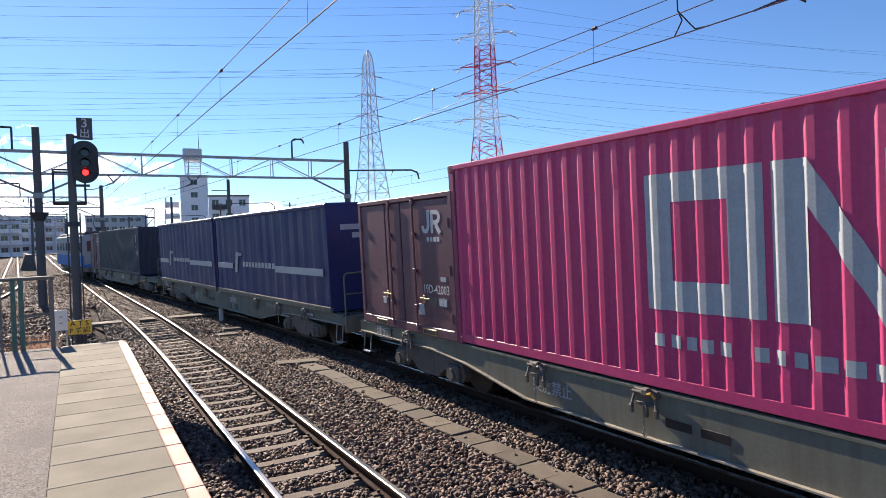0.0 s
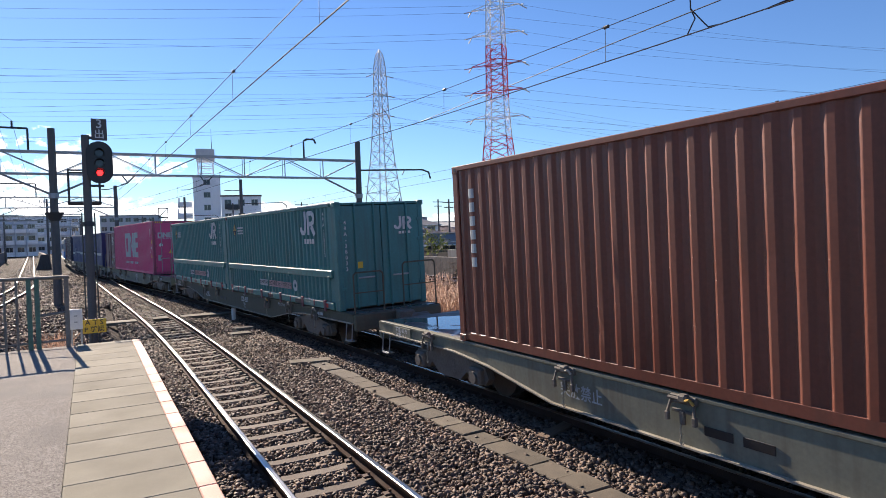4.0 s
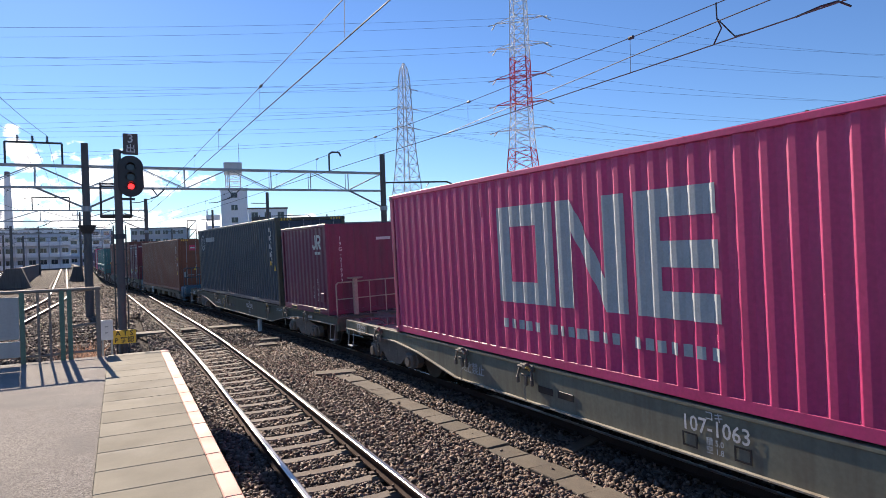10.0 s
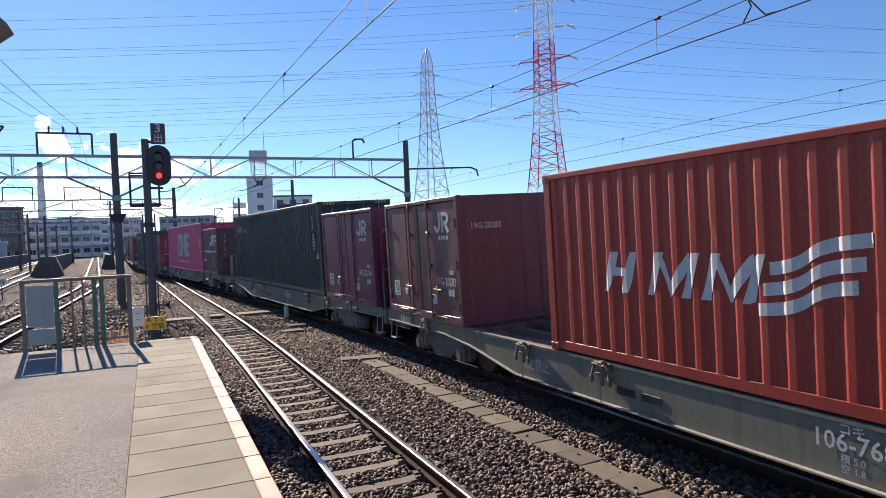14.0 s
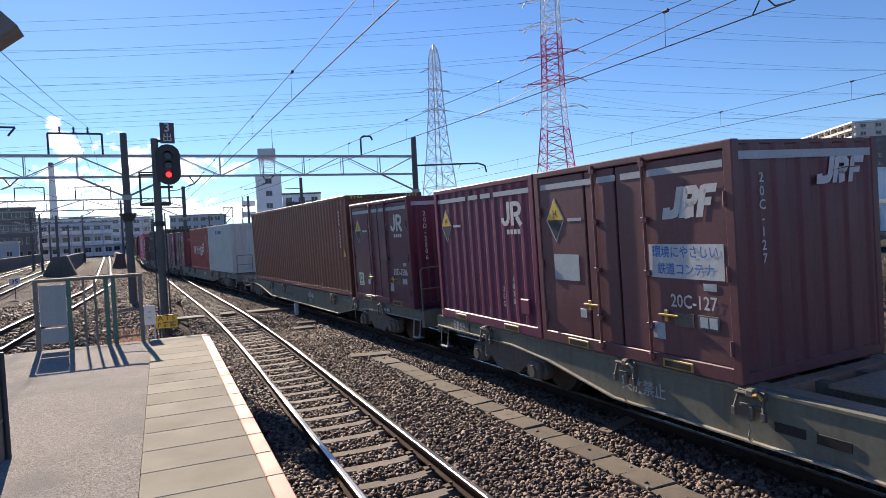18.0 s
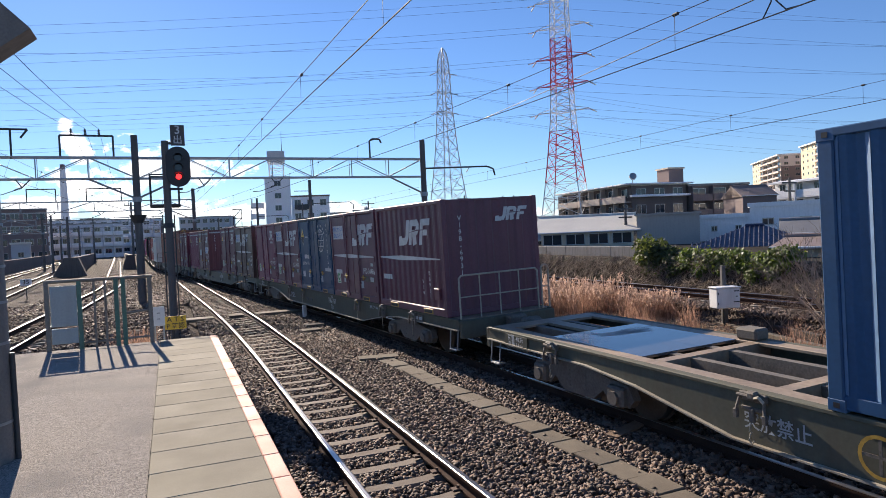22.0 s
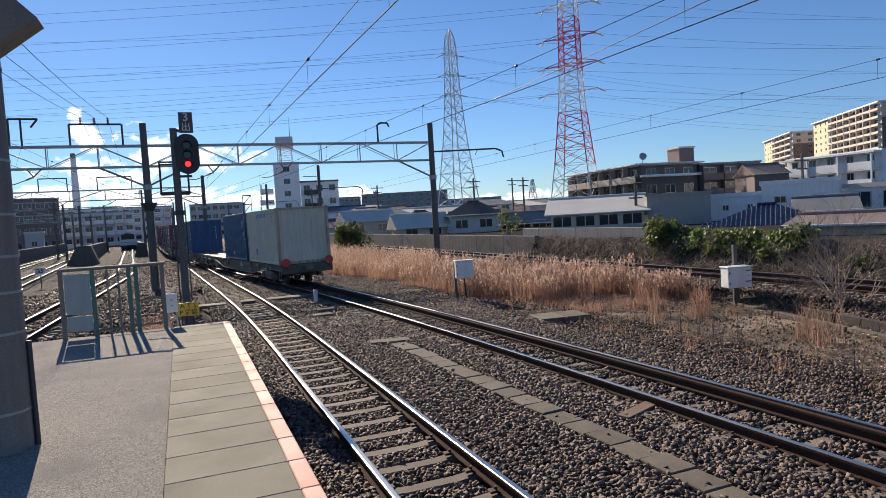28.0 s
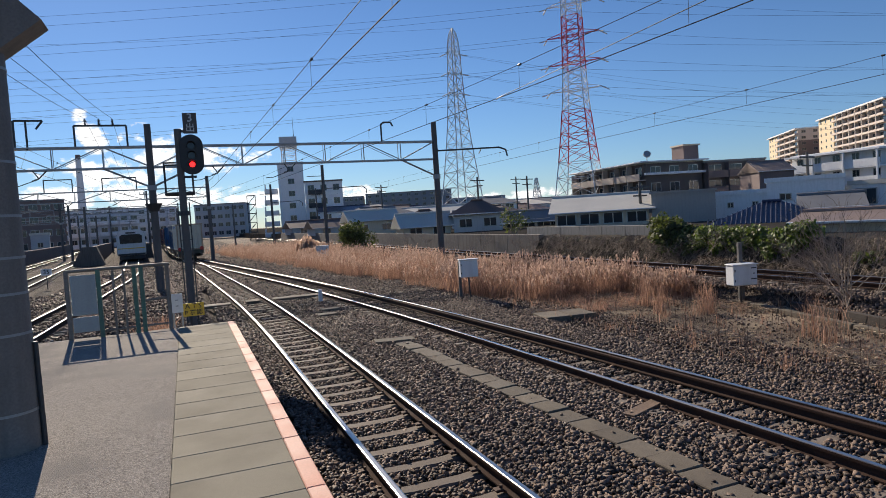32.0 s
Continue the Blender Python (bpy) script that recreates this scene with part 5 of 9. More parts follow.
M_WALL_PK = wallmat("pale_pinkish_tile", (0.7, 0.6, 0.52))
TWR = (M_WALL_PK, M_WALL_Y, M_WALL_D, M_WALL_W)
tower("tall tower flats with lit balcony rows and dark brown end wall", 325.5, 252.6, 284.2, 188.5, 18.6, 41.0, 8, 0.26, 8, 3, TWR)
tower("farther tower flats with balcony rows and dark brown end wall", 361.9, 316.9, 326.7, 267.1, 12.0, 38.8, 6, 0.3, 4, 2, TWR)
block("tower_flats", "beige tower flats in shade with rows of windows", 300.8, 179.5, 312.5, 176.2, 14, 0, 35.2, M_WALL_BG, 10, 4, 1.8, 1.5, M_WALL_W, skip=[(s, k) for s in range(4) for k in range(4)])
block("tower_flats", "beige stepped tower flats with upright dark recesses", 311.0, 174.8, 327.0, 166.5, 14, 0, 36.0, M_WALL_BG, 10, 5, 2.0, 1.5, M_WALL_W, skip=[(s, k) for s in range(4) for k in range(5)])

# utility poles in the town
def utility(x, y, z, h):
    t = thing("utility_pole", "dark wooden utility pole with cross arms", "utility pole", "poles in the town", m=pose(x, y, z, 0, 0, 12))
    part("pole", MB().cyl((0, 0, 0), (0, 0, h), 0.15, 0.11, 8), M_POLE, t, smooth=True)
    part("cross_arm", MB().box(-1.1, 1.1, -0.06, 0.06, h - 0.5, h - 0.38).box(-0.8, 0.8, -0.06, 0.06, h - 1.2, h - 1.08), M_DARKSTEEL, t)
    return t


for x, y, h in ((36.0, 77.0, 6.6), (44.5, 79, 6.6), (35.1, 43.6, 3.6), (48.2, 38.6, 5.2), (30.0, 101, 7.5), (21.5, 112, 8), (52, 96, 7.6)):
    utility(x, y, 0.9, h)

# ---- plants ----
M_REED = mat("dry_reed", (0.3404, 0.2162, 0.161), 0.8, var=0.35, scale=0.6, fine=14, bump=0, island=0.4)
M_PLUME = mat("reed_plume", (0.46, 0.34, 0.275), 0.9, var=0.25, scale=0.6, fine=14, bump=0, island=0.3)
M_STALK = mat("dark_dry_stalk", (0.12, 0.075, 0.055), 0.85, var=0.3, scale=2, bump=0, island=0.4)
M_VINE = mat("dry_vine", (0.27, 0.21, 0.165), 0.85, var=0.35, scale=2, bump=0, island=0.4)
M_STRAW = mat("flattened_straw", (0.46, 0.36, 0.255), 0.9, var=0.3, scale=1, bump=0, island=0.45)
M_TWIG = mat("bare_twig", (0.33, 0.26, 0.2), 0.85, var=0.3, scale=3, bump=0)
M_LEAF = mat("evergreen_leaf", (0.08, 0.095, 0.035), 0.6, var=0.35, scale=1.5, fine=20, bump=0, island=0.5)
M_IVY = mat("ivy_leaf", (0.12, 0.16, 0.04), 0.55, var=0.35, scale=1.5, fine=20, bump=0, island=0.5)


def see_through(m, share, tint):
    """Light from behind shines through thin leaves and blades."""
    nt = m.node_tree
    bs, out = nt.nodes["Principled BSDF"], nt.nodes["Material Output"]
    tr, mx = nt.nodes.new("ShaderNodeBsdfTranslucent"), nt.nodes.new("ShaderNodeMixShader")
    src = bs.inputs["Base Color"].links[0].from_socket
    sc = nt.nodes.new("ShaderNodeVectorMath")
    sc.operation, sc.inputs[1].default_value = "MULTIPLY", tint
    nt.links.new(src, sc.inputs[0])
    nt.links.new(sc.outputs[0], tr.inputs[0])
    mx.inputs[0].default_value = share
    nt.links.new(bs.outputs[0], mx.inputs[1])
    nt.links.new(tr.outputs[0], mx.inputs[2])
    nt.links.new(mx.outputs[0], out.inputs["Surface"])


for m_ in (M_REED, M_PLUME):
    see_through(m_, 0.6, (1.1, 1.06, 1.02))
for m_ in (M_LEAF, M_IVY):
    see_through(m_, 0.4, (1.4, 1.5, 0.7))


def reeds(name, label, spots, seed, hmin, hmax, wid=0.012, material=None, lean=0.25, tuft=9):
    rr = np.random.RandomState(seed)
    V, F = [], []
    for (x, y, z, k) in spots:
        for b in range(tuft):
            bx, by = x + rr.normal(0, 0.09), y + rr.normal(0, 0.09)
            h = rr.uniform(hmin, hmax) * k
            a = rr.uniform(0, 6.28)
            dx, dy = math.cos(a) * h * lean * rr.rand(), math.sin(a) * h * lean * rr.rand()
            a2 = rr.uniform(0, 3.14)
            wx, wy = math.cos(a2) * wid, math.sin(a2) * wid
            n = len(V)
            for q, w, u in ((0.0, 1.0, 0.0), (0.4, 0.9, 0.1), (0.72, 0.65, 0.42), (0.93 - 0.12 * lean, 0.3, 1.0)):
                V += [(bx + dx * u - wx * w, by + dy * u - wy * w, z + h * q), (bx + dx * u + wx * w, by + dy * u + wy * w, z + h * q)]
            V.append((bx + dx * 1.45, by + dy * 1.45, z + h * (0.99 - 0.3 * lean)))
            F += [(n, n + 1, n + 3, n + 2), (n + 2, n + 3, n + 5, n + 4), (n + 4, n + 5, n + 7, n + 6), (n + 6, n + 7, n + 8)]
    return tagged(new(name, raw_mesh(name, V, F, material or M_REED)), label, "reeds", kind="stuff")


rr = np.random.RandomState(5)
spots, low_spots = [], []
for k in range(9000):
    y = 15.5 + 75 * rr.rand() ** 1.5
    lo = max(along(TX, y) + 2.4, 9.6 - 0.11 * max(0, y - 20)) if y > 19 else 10.6
    x = lo + (14.6 - lo) * rr.rand()
    n = noise.noise((x * 0.45, y * 0.3, 4)) + 0.5 * noise.noise((x * 1.5, y * 1.1, 9)) + 0.35 * min(1, (x - lo) / 1.5) - (0.55 if y < 18 else 0.05)
    if n > -0.02:
        spots.append((x, y, -0.32, min(1.15, 0.75 + 0.5 * max(0, n))))
    elif rr.rand() < 0.35:
        low_spots.append((x, y, -0.32, 0.5))
reeds("reed_bed", "dense bed of tall dry tan reeds between the tracks", spots[:5600], 1, 0.25, 1.1, 0.0055, lean=0.55, tuft=12)
reeds("dry_weeds", "low dry straw-coloured weeds", low_spots + [(rr.uniform(9.2, 14.4), rr.uniform(5, 19), -0.3, rr.uniform(0.3, 0.8)) for k in range(260)], 2, 0.2, 0.6, 0.004, lean=0.9, tuft=8)
reeds("dry_stalks", "thin dark brown dead stalks standing in gravel and reeds", [(rr.uniform(9.8, 15.6), 5.5 + 22 * rr.rand(), -0.3, rr.uniform(0.5, 1.0)) for k in range(330)], 21, 0.35, 1.0, 0.005, M_STALK, 0.3, 3)
reeds("reed_tuft", "single tall tufts of dry tan reeds in gravel", [(x + rr.normal(0, 0.1), y + rr.normal(0, 0.1), -0.3, 1) for x, y in ((12.66, 13.17), (12.5, 13.3), (11.75, 14.0), (12.05, 9.65), (11.75, 9.1), (12.4, 15.4)) for k in range(5)], 3, 0.5, 1.2, 0.004, lean=0.42, tuft=14)
reeds("reed_tuft", "dry brown weeds behind the platform fence", [(rr.uniform(-0.95, -0.35), rr.uniform(13.5, 14.8), -0.2, 1) for k in range(60)], 6, 0.8, 1.5, 0.008, lean=0.3, tuft=6)
V, F = [], []
for (x, y, z, k) in spots[:4200]:
    for q in range(2):
        px, py, pz = x + rr.normal(0, 0.14), y + rr.normal(0, 0.14), z + 1.1 * k * rr.uniform(0.6, 1.0)
        lx, ly = rr.normal(0, 0.05), rr.normal(0, 0.05)
        for b in range(7):
            a, u = rr.uniform(0, 6.28), rr.uniform(-0.12, 0.1)
            n = len(V)
            cx_, cy_ = px + lx * (u + 0.12) * 4, py + ly * (u + 0.12) * 4
            ex, ey = cx_ + 0.035 * math.cos(a), cy_ + 0.035 * math.sin(a)
            V += [(cx_, cy_, pz + u), (ex, ey, pz + u + 0.05), (cx_ + lx * 0.5, cy_ + ly * 0.5, pz + u + 0.09)]
            F.append((n, n + 1, n + 2))
tagged(new("reed_plumes", raw_mesh("reed_plumes", V, F, M_PLUME)), "pale feathery plumes on dry reeds", "reeds", kind="stuff")


V, F = [], []
for k in range(26000):
    x, y = rr.uniform(9.0, 14.5), rr.uniform(4.5, 20)
    if noise.noise((x * 0.5, y * 0.4, 8)) + 0.1 * (x - 11.4) < 0.08:
        continue
    a_, ln = rr.uniform(0, 6.28), rr.uniform(0.025, 0.09)
    z_ = -0.262 + 0.06 * rr.rand()
    dx, dy = math.cos(a_) * ln, math.sin(a_) * ln
    n = len(V)
    V += [(x - dx - dy * 0.02, y - dy + dx * 0.02, z_), (x - dx + dy * 0.02, y - dy - dx * 0.02, z_), (x + dx + dy * 0.02, y + dy - dx * 0.02, z_ + 0.03 * rr.rand()), (x + dx - dy * 0.02, y + dy + dx * 0.02, z_ + 0.03)]
    F.append((n, n + 1, n + 2, n + 3))
tagged(new("straw_litter", raw_mesh("straw_litter", V, F, M_STRAW)), "flattened pale straw lying on the gravel", "straw", kind="stuff")


def bare_shrub(x, y, z, h, seed, spread=0.55, label="bare leafless shrub with many thin grey-brown twigs", n0=7, wood=None):
    rg = random.Random(seed)
    t = thing("bare_shrub", label, "shrub", "bare shrubs along the bank", m=pose(x, y, z))
    trunk, twigs = MB(), MB()

    def grow(p, d, ln, r, depth):
        q = p + d * ln
        (trunk if depth < 2 else twigs).cyl(p, q, r, r * 0.7, 5 if depth < 2 else 3, caps=False)
        if depth >= 5:
            return
        for k in range(rg.choice((2, 2, 3)) if depth else 3):
            e = (d + Vector((rg.gauss(0, spread), rg.gauss(0, spread), rg.gauss(0.08, spread * 0.5)))).normalized()
            grow(q, e, ln * rg.uniform(0.62, 0.88), r * 0.68, depth + 1)
    for k in range(n0):
        d = Vector((rg.gauss(0, 0.45), rg.gauss(0, 0.45), 1)).normalized()
        grow(Vector((rg.gauss(0, 0.12), rg.gauss(0, 0.12), 0)), d, h * rg.uniform(0.2, 0.28), (0.011 if wood else 0.0135) * h / 2, 0)
    part("trunk", trunk, wood or M_TWIG, t)
    part("branchwork", twigs, wood or M_TWIG, t)
    return t


for k, (x, y, h) in enumerate(((14.5, 10.67, 3.0), (15.2, 9.2, 2.4), (14.6, 12.0, 1.2), (14.8, 6.8, 2.1))):
    bare_shrub(x, y, -0.3, h, 20 + k, 0.4, n0=8)
for k in range(34):
    bare_shrub(18.35 + 0.6 * rr.rand(), 3 + 0.88 * k + rr.rand(), 0.2 + 0.4 * rr.rand(), rr.uniform(1.0, 1.6), 60 + k, 0.75, "tangle of dry vines and twigs on the bank", 4, M_VINE)
for k in range(11):
    bare_shrub(18.3, 34 + 5.2 * k, 0.1, rr.uniform(1.0, 1.9), 90 + k, 0.6, "thin dry shrub before the concrete wall", 4, M_VINE)


def leafy(name, label, cat, x, y, z, rx, ry, rz, n, seed, material, leaf=0.09, trunk=0.0, lumps=14, m_trunk=None):
    rg = np.random.RandomState(seed)
    t = thing(name, label, cat, m=pose(x, y, z))
    cs = [(rg.normal(0, 0.42) * rx, rg.normal(0, 0.42) * ry, trunk + rz * (0.25 + 0.75 * rg.rand()), 0.28 + 0.3 * rg.rand()) for k in range(lumps)]
    V, F = [], []
    for k in range(n):
        c = cs[rg.randint(len(cs))]
        d = rg.normal(size=3)
        d /= np.linalg.norm(d)
        rad = c[3] * (0.55 + 0.5 * rg.rand())
        p = np.array([c[0] + d[0] * rx * rad, c[1] + d[1] * ry * rad, max(0.02, c[2] + d[2] * rz * rad * 0.8)])
        u = rg.normal(size=3)
        u /= np.linalg.norm(u)
        w = np.cross(u, d)
        w /= np.linalg.norm(w) + 1e-6
        s = leaf * (0.6 + 0.8 * rg.rand())
        n0 = len(V)
        V += [tuple(p - u * s), tuple(p + w * s * 0.5), tuple(p + u * s), tuple(p - w * s * 0.5)]
        F.append((n0, n0 + 1, n0 + 2, n0 + 3))
    part("crown", raw_mesh("crown", V, F, material), material, t)
    mb = MB()
    for c in cs[:7]:
        mb.cyl((0, 0, -0.2), (c[0] * 0.5, c[1] * 0.5, c[2] * 0.6), 0.05, 0.03, 5).cyl((c[0] * 0.5, c[1] * 0.5, c[2] * 0.6), (c[0], c[1], c[2]), 0.03, 0.012, 5)
    part("trunk", mb, M_TWIG, t)
    return t


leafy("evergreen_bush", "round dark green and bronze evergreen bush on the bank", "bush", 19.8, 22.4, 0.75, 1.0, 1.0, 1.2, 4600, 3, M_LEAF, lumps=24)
leafy("evergreen_bush", "dark green shrub standing in dry reeds", "bush", 14.2, 57, -0.3, 1.6, 1.6, 2.4, 3000, 4, M_LEAF, 0.12)
V, F = [], []
for k in range(900):
    a_, r_ = rr.uniform(0, 6.28), rr.rand() ** 0.5
    px, py, pz = 10.4 + 1.1 * r_ * math.cos(a_), 60 + 1.1 * r_ * math.sin(a_), -0.3 + rr.uniform(0.9, 1.9) * (1.1 - 0.5 * r_)
    n = len(V)
    wx, wy = 0.05 * math.cos(a_ * 3), 0.05 * math.sin(a_ * 3)
    V += [(px - wx, py - wy, pz - 0.3), (px + wx, py + wy, pz - 0.3), (px + wx * 0.3 + 0.08 * math.cos(a_), py + 0.08 * math.sin(a_), pz + 0.2), (px - wx * 0.3 + 0.08 * math.cos(a_), py + 0.08 * math.sin(a_), pz + 0.2)]
    F.append((n, n + 1, n + 2, n + 3))
tagged(new("pampas_clump", raw_mesh("pampas_clump", V, F, M_PLUME)), "clump of pale pampas plumes in the reeds", "reeds", kind="stuff")
reeds("reed_tuft", "stalks of a pale pampas clump", [(10.4 + rr.normal(0, 0.4), 60 + rr.normal(0, 0.4), -0.32, 1) for k in range(40)], 12, 0.8, 1.5, 0.012)
leafy("small_tree", "small half-bare tree behind the concrete wall", "tree", 21.5, 40.5, 0.9, 1.0, 1.0, 1.8, 420, 6, M_LEAF)

vt = MB()
rv = random.Random(77)
for k in range(950):
    y = rv.uniform(2.0, 33.0)
    pts, z, drift = [], rv.uniform(0.7, 1.35), rv.gauss(0, 0.5)
    for q in range(5):
        x = float(np.interp(z, (0.0, 0.25, 0.6, 1.0, 1.25), (18.2, 18.5, 18.8, 19.05, 19.4))) - rv.uniform(0.02, 0.12)
        pts.append((x, y, z))
        z = max(0.05, z - rv.uniform(0.04, 0.3))
        y += drift * 0.4 + rv.gauss(0, 0.14)
    vt.tube(pts, rv.uniform(0.004, 0.009), 3)
tagged(part("vine_tangle", vt, M_VINE), "tangle of thin dry vines creeping over the bank", "vine", kind="stuff")


def ivy_curtain(y0, y1, n, seed, material, label, top=1.5, low=0.35, leaf=0.085):
    """Ivy that mounds along the top of the bank and hangs down its face in ragged strands."""
    rg = np.random.RandomState(seed)
    t = thing("ivy", label, "ivy", m=pose(19.2, (y0 + y1) / 2, 0.6))
    V, F = [], []
    for k in range(n):
        y = rg.uniform(y0, y1)
        u = rg.rand() ** 0.8
        rag = 0.55 + 0.75 * noise.noise((y * 1.7, 3.3, seed))
        if u > 0.45 + 0.5 * rag:
            continue
        crest = top + 0.28 * noise.noise((y * 1.1, 7.7, seed)) + 0.12 * noise.noise((y * 4.1, 1.7, seed))
        if u < 0.4:
            x, z = 19.75 - 1.9 * u, crest - 0.25 + 0.25 * math.sin(u / 0.4 * 2.4)
        else:
            x, z = 18.99 - 0.5 * (u - 0.4), crest - (u - 0.4) / 0.6 * (crest - low)
        p = np.array([x, y, z]) + rg.normal(0, 1, 3) * (0.09, 0.05, 0.08)
        d = np.array([-0.6, 0.1, 0.55]) + rg.normal(0, 0.5, 3)
        d /= np.linalg.norm(d)
        a = np.cross(d, (0.2, 1.0, 0.1) + rg.normal(0, 0.4, 3))
        a /= np.linalg.norm(a) + 1e-6
        b = np.cross(d, a)
        s = leaf * rg.uniform(0.55, 1.25)
        o = np.array([19.2, (y0 + y1) / 2, 0.6])
        n0 = len(V)
        V += [tuple(p - a * s * 0.6 - o), tuple(p - a * s * 0.15 + b * s * 0.6 - o), tuple(p + a * s - o), tuple(p - a * s * 0.15 - b * s * 0.6 - o)]
        F.append((n0, n0 + 1, n0 + 2, n0 + 3))
    part("leaves", raw_mesh("leaves", V, F, material), material, t)
    mb = MB()
    for k in range(int((y1 - y0) * 5)):
        y = rg.uniform(y0, y1) - (y0 + y1) / 2
        mb.tube([(0.2, y, 0.6), (-0.2, y + rg.normal(0, 0.1), 0.55), (-0.4, y + rg.normal(0, 0.2), 0.0)], 0.012, 4)
    part("stems", mb, M_VINE, t)
    return t


ivy_curtain(15.2, 20.2, 15000, 30, M_IVY, "green ivy mounded on the bank's top and hanging down its face")
ivy_curtain(20.0, 22.4, 3000, 31, M_LEAF, "dark green creeper hanging below an evergreen bush", 1.25, 0.3)
for k in range(5):
    leafy("ivy", "dark green creeper over the bank", "ivy", 19.2, 7.6 + 1.5 * k, 0.5, 0.6, 1.1, 0.6, 900, 50 + k, M_LEAF, 0.06, lumps=8)

# ---- clouds low over the far horizon, towards the sun ----
def cloud(ang, el0, el1, width, seed, density, label):
    m = bpy.data.materials.new("cloud")
    m.use_nodes = True
    nt = m.node_tree
    n, lk = nt.nodes, nt.links.new
    n.remove(n["Principled BSDF"])
    tc, mp, no = n.new("ShaderNodeTexCoord"), n.new("ShaderNodeMapping"), n.new("ShaderNodeTexNoise")
    mp.inputs["Location"].default_value, mp.inputs["Scale"].default_value = (seed, 0, 0), (width * 0.55, 1.0, (el1 - el0) * 0.9)
    no.inputs["Scale"].default_value, no.inputs["Detail"].default_value, no.inputs["Roughness"].default_value = 1.0, 9.0, 0.6
    lk(tc.outputs["Generated"], mp.inputs[0])
    lk(mp.outputs[0], no.inputs["Vector"])
    sp = n.new("ShaderNodeSeparateXYZ")
    lk(tc.outputs["Generated"], sp.inputs[0])
    fall = None
    for ax in ("X", "Z"):
        a = n.new("ShaderNodeMath")
        a.operation, a.inputs[1].default_value = "SUBTRACT", 0.5
        lk(sp.outputs[ax], a.inputs[0])
        b = n.new("ShaderNodeMath")
        b.operation = "MULTIPLY"
        lk(a.outputs[0], b.inputs[0])
        lk(a.outputs[0], b.inputs[1])
        if fall:
            c = n.new("ShaderNodeMath")
            c.operation = "ADD"
            lk(fall, c.inputs[0])
            lk(b.outputs[0], c.inputs[1])
            fall = c.outputs[0]
        else:
            fall = b.outputs[0]
    k = n.new("ShaderNodeMath")
    k.operation, k.inputs[1].default_value = "MULTIPLY_ADD", -1.6
    lk(fall, k.inputs[0])
    nr = n.new("ShaderNodeMapRange")
    nr.clamp = False
    nr.inputs[1].default_value, nr.inputs[2].default_value, nr.inputs[3].default_value, nr.inputs[4].default_value = 0.3, 0.7, 0.1, 0.9
    lk(no.outputs["Fac"], nr.inputs[0])
    lk(nr.outputs[0], k.inputs[2])
    r = n.new("ShaderNodeMapRange")
    r.inputs[1].default_value, r.inputs[2].default_value, r.inputs[4].default_value = density, density + 0.24, 0.92
    lk(k.outputs[0], r.inputs[0])
    tr, em, mx = n.new("ShaderNodeBsdfTransparent"), n.new("ShaderNodeEmission"), n.new("ShaderNodeMixShader")
    em.inputs[0].default_value, em.inputs[1].default_value = (1.0, 0.985, 0.955, 1), 1.1
    lk(r.outputs[0], mx.inputs[0])
    lk(tr.outputs[0], mx.inputs[1])
    lk(em.outputs[0], mx.inputs[2])
    lk(mx.outputs[0], n["Material Output"].inputs["Surface"])
    D = 3200
    q = radians(ang)
    c = Vector((D * math.sin(q), D * math.cos(q), 0))
    ux = Vector((math.cos(q), -math.sin(q), 0)) * (D * math.tan(radians(width / 2)))
    z0, z1 = D * math.tan(radians(el0)), D * math.tan(radians(el1))
    me = raw_mesh("cloud", [(-1, 0, 0), (1, 0, 0), (1, 0, 1), (-1, 0, 1)], [(0, 1, 2, 3)], m)
    ob = new("cloud", me)
    ob.matrix_basis = Matrix.Translation((c.x, c.y, z0)) @ Matrix.Rotation(-q, 4, "Z") @ Matrix.Diagonal((ux.length, 1, z1 - z0, 1))
    ob.visible_shadow = False
    return tagged(ob, label, "cloud", kind="structure")


for ang, el, w, h, dens, lb in ((-1.2, 6.9, 6.4, 4.2, 0.27, "bright white puffy cloud low in the sky"), (2.9, 6.0, 10.5, 2.6, 0.26, "long white tapering cloud low in the sky"), (-2.4, 5.7, 6.0, 2.2, 0.27, "bright white cloud low in the sky"),
                                (-6.2, 7.8, 3.2, 2.8, 0.25, "small bright puffy cloud"), (-6.6, 9.5, 2.0, 1.5, 0.3, "small wisp of white cloud"), (-6.6, 5.1, 8.0, 2.4, 0.25, "pale warm cloud over the town"), (-3.6, 4.6, 6.0, 1.3, 0.27, "flat pale cloud over the town"), (-4.0, 3.0, 26.0, 2.6, 0.24, "thin pale cloud bank near the horizon"), (9.0, 2.6, 20.0, 1.8, 0.27, "thin pale cloud bank near the horizon"), (33.0, 1.5, 24.0, 1.2, 0.28, "thin pale cloud bank near the horizon")):
    cloud(ang, el - h / 2, el + h / 2, w, ang * 3.1, dens, lb)


# ---- the freight train: wagons and their containers; x ahead, y to the left, z up from the rail ----
P_ = lambda name, col, dirt=(0.09, 0.07, 0.055), amount=0.35, rough=0.45, spec=0.4: mat(name, col, rough, spec=spec, var=0.16, scale=0.9, fine=22, bump=0.05, dist=0.004, dirt=dirt, dirt_amount=amount, streak=1, rnd=0.04)
M_MAGENTA = P_("magenta_paint", (0.62, 0.06, 0.19), (0.48, 0.09, 0.16), 0.4)
M_MAROON = P_("maroon_paint", (0.19, 0.042, 0.083), (0.07, 0.042, 0.045), 0.3)
M_MAROOND = P_("dark_maroon_paint", (0.125, 0.03, 0.052), (0.06, 0.04, 0.038), 0.35)
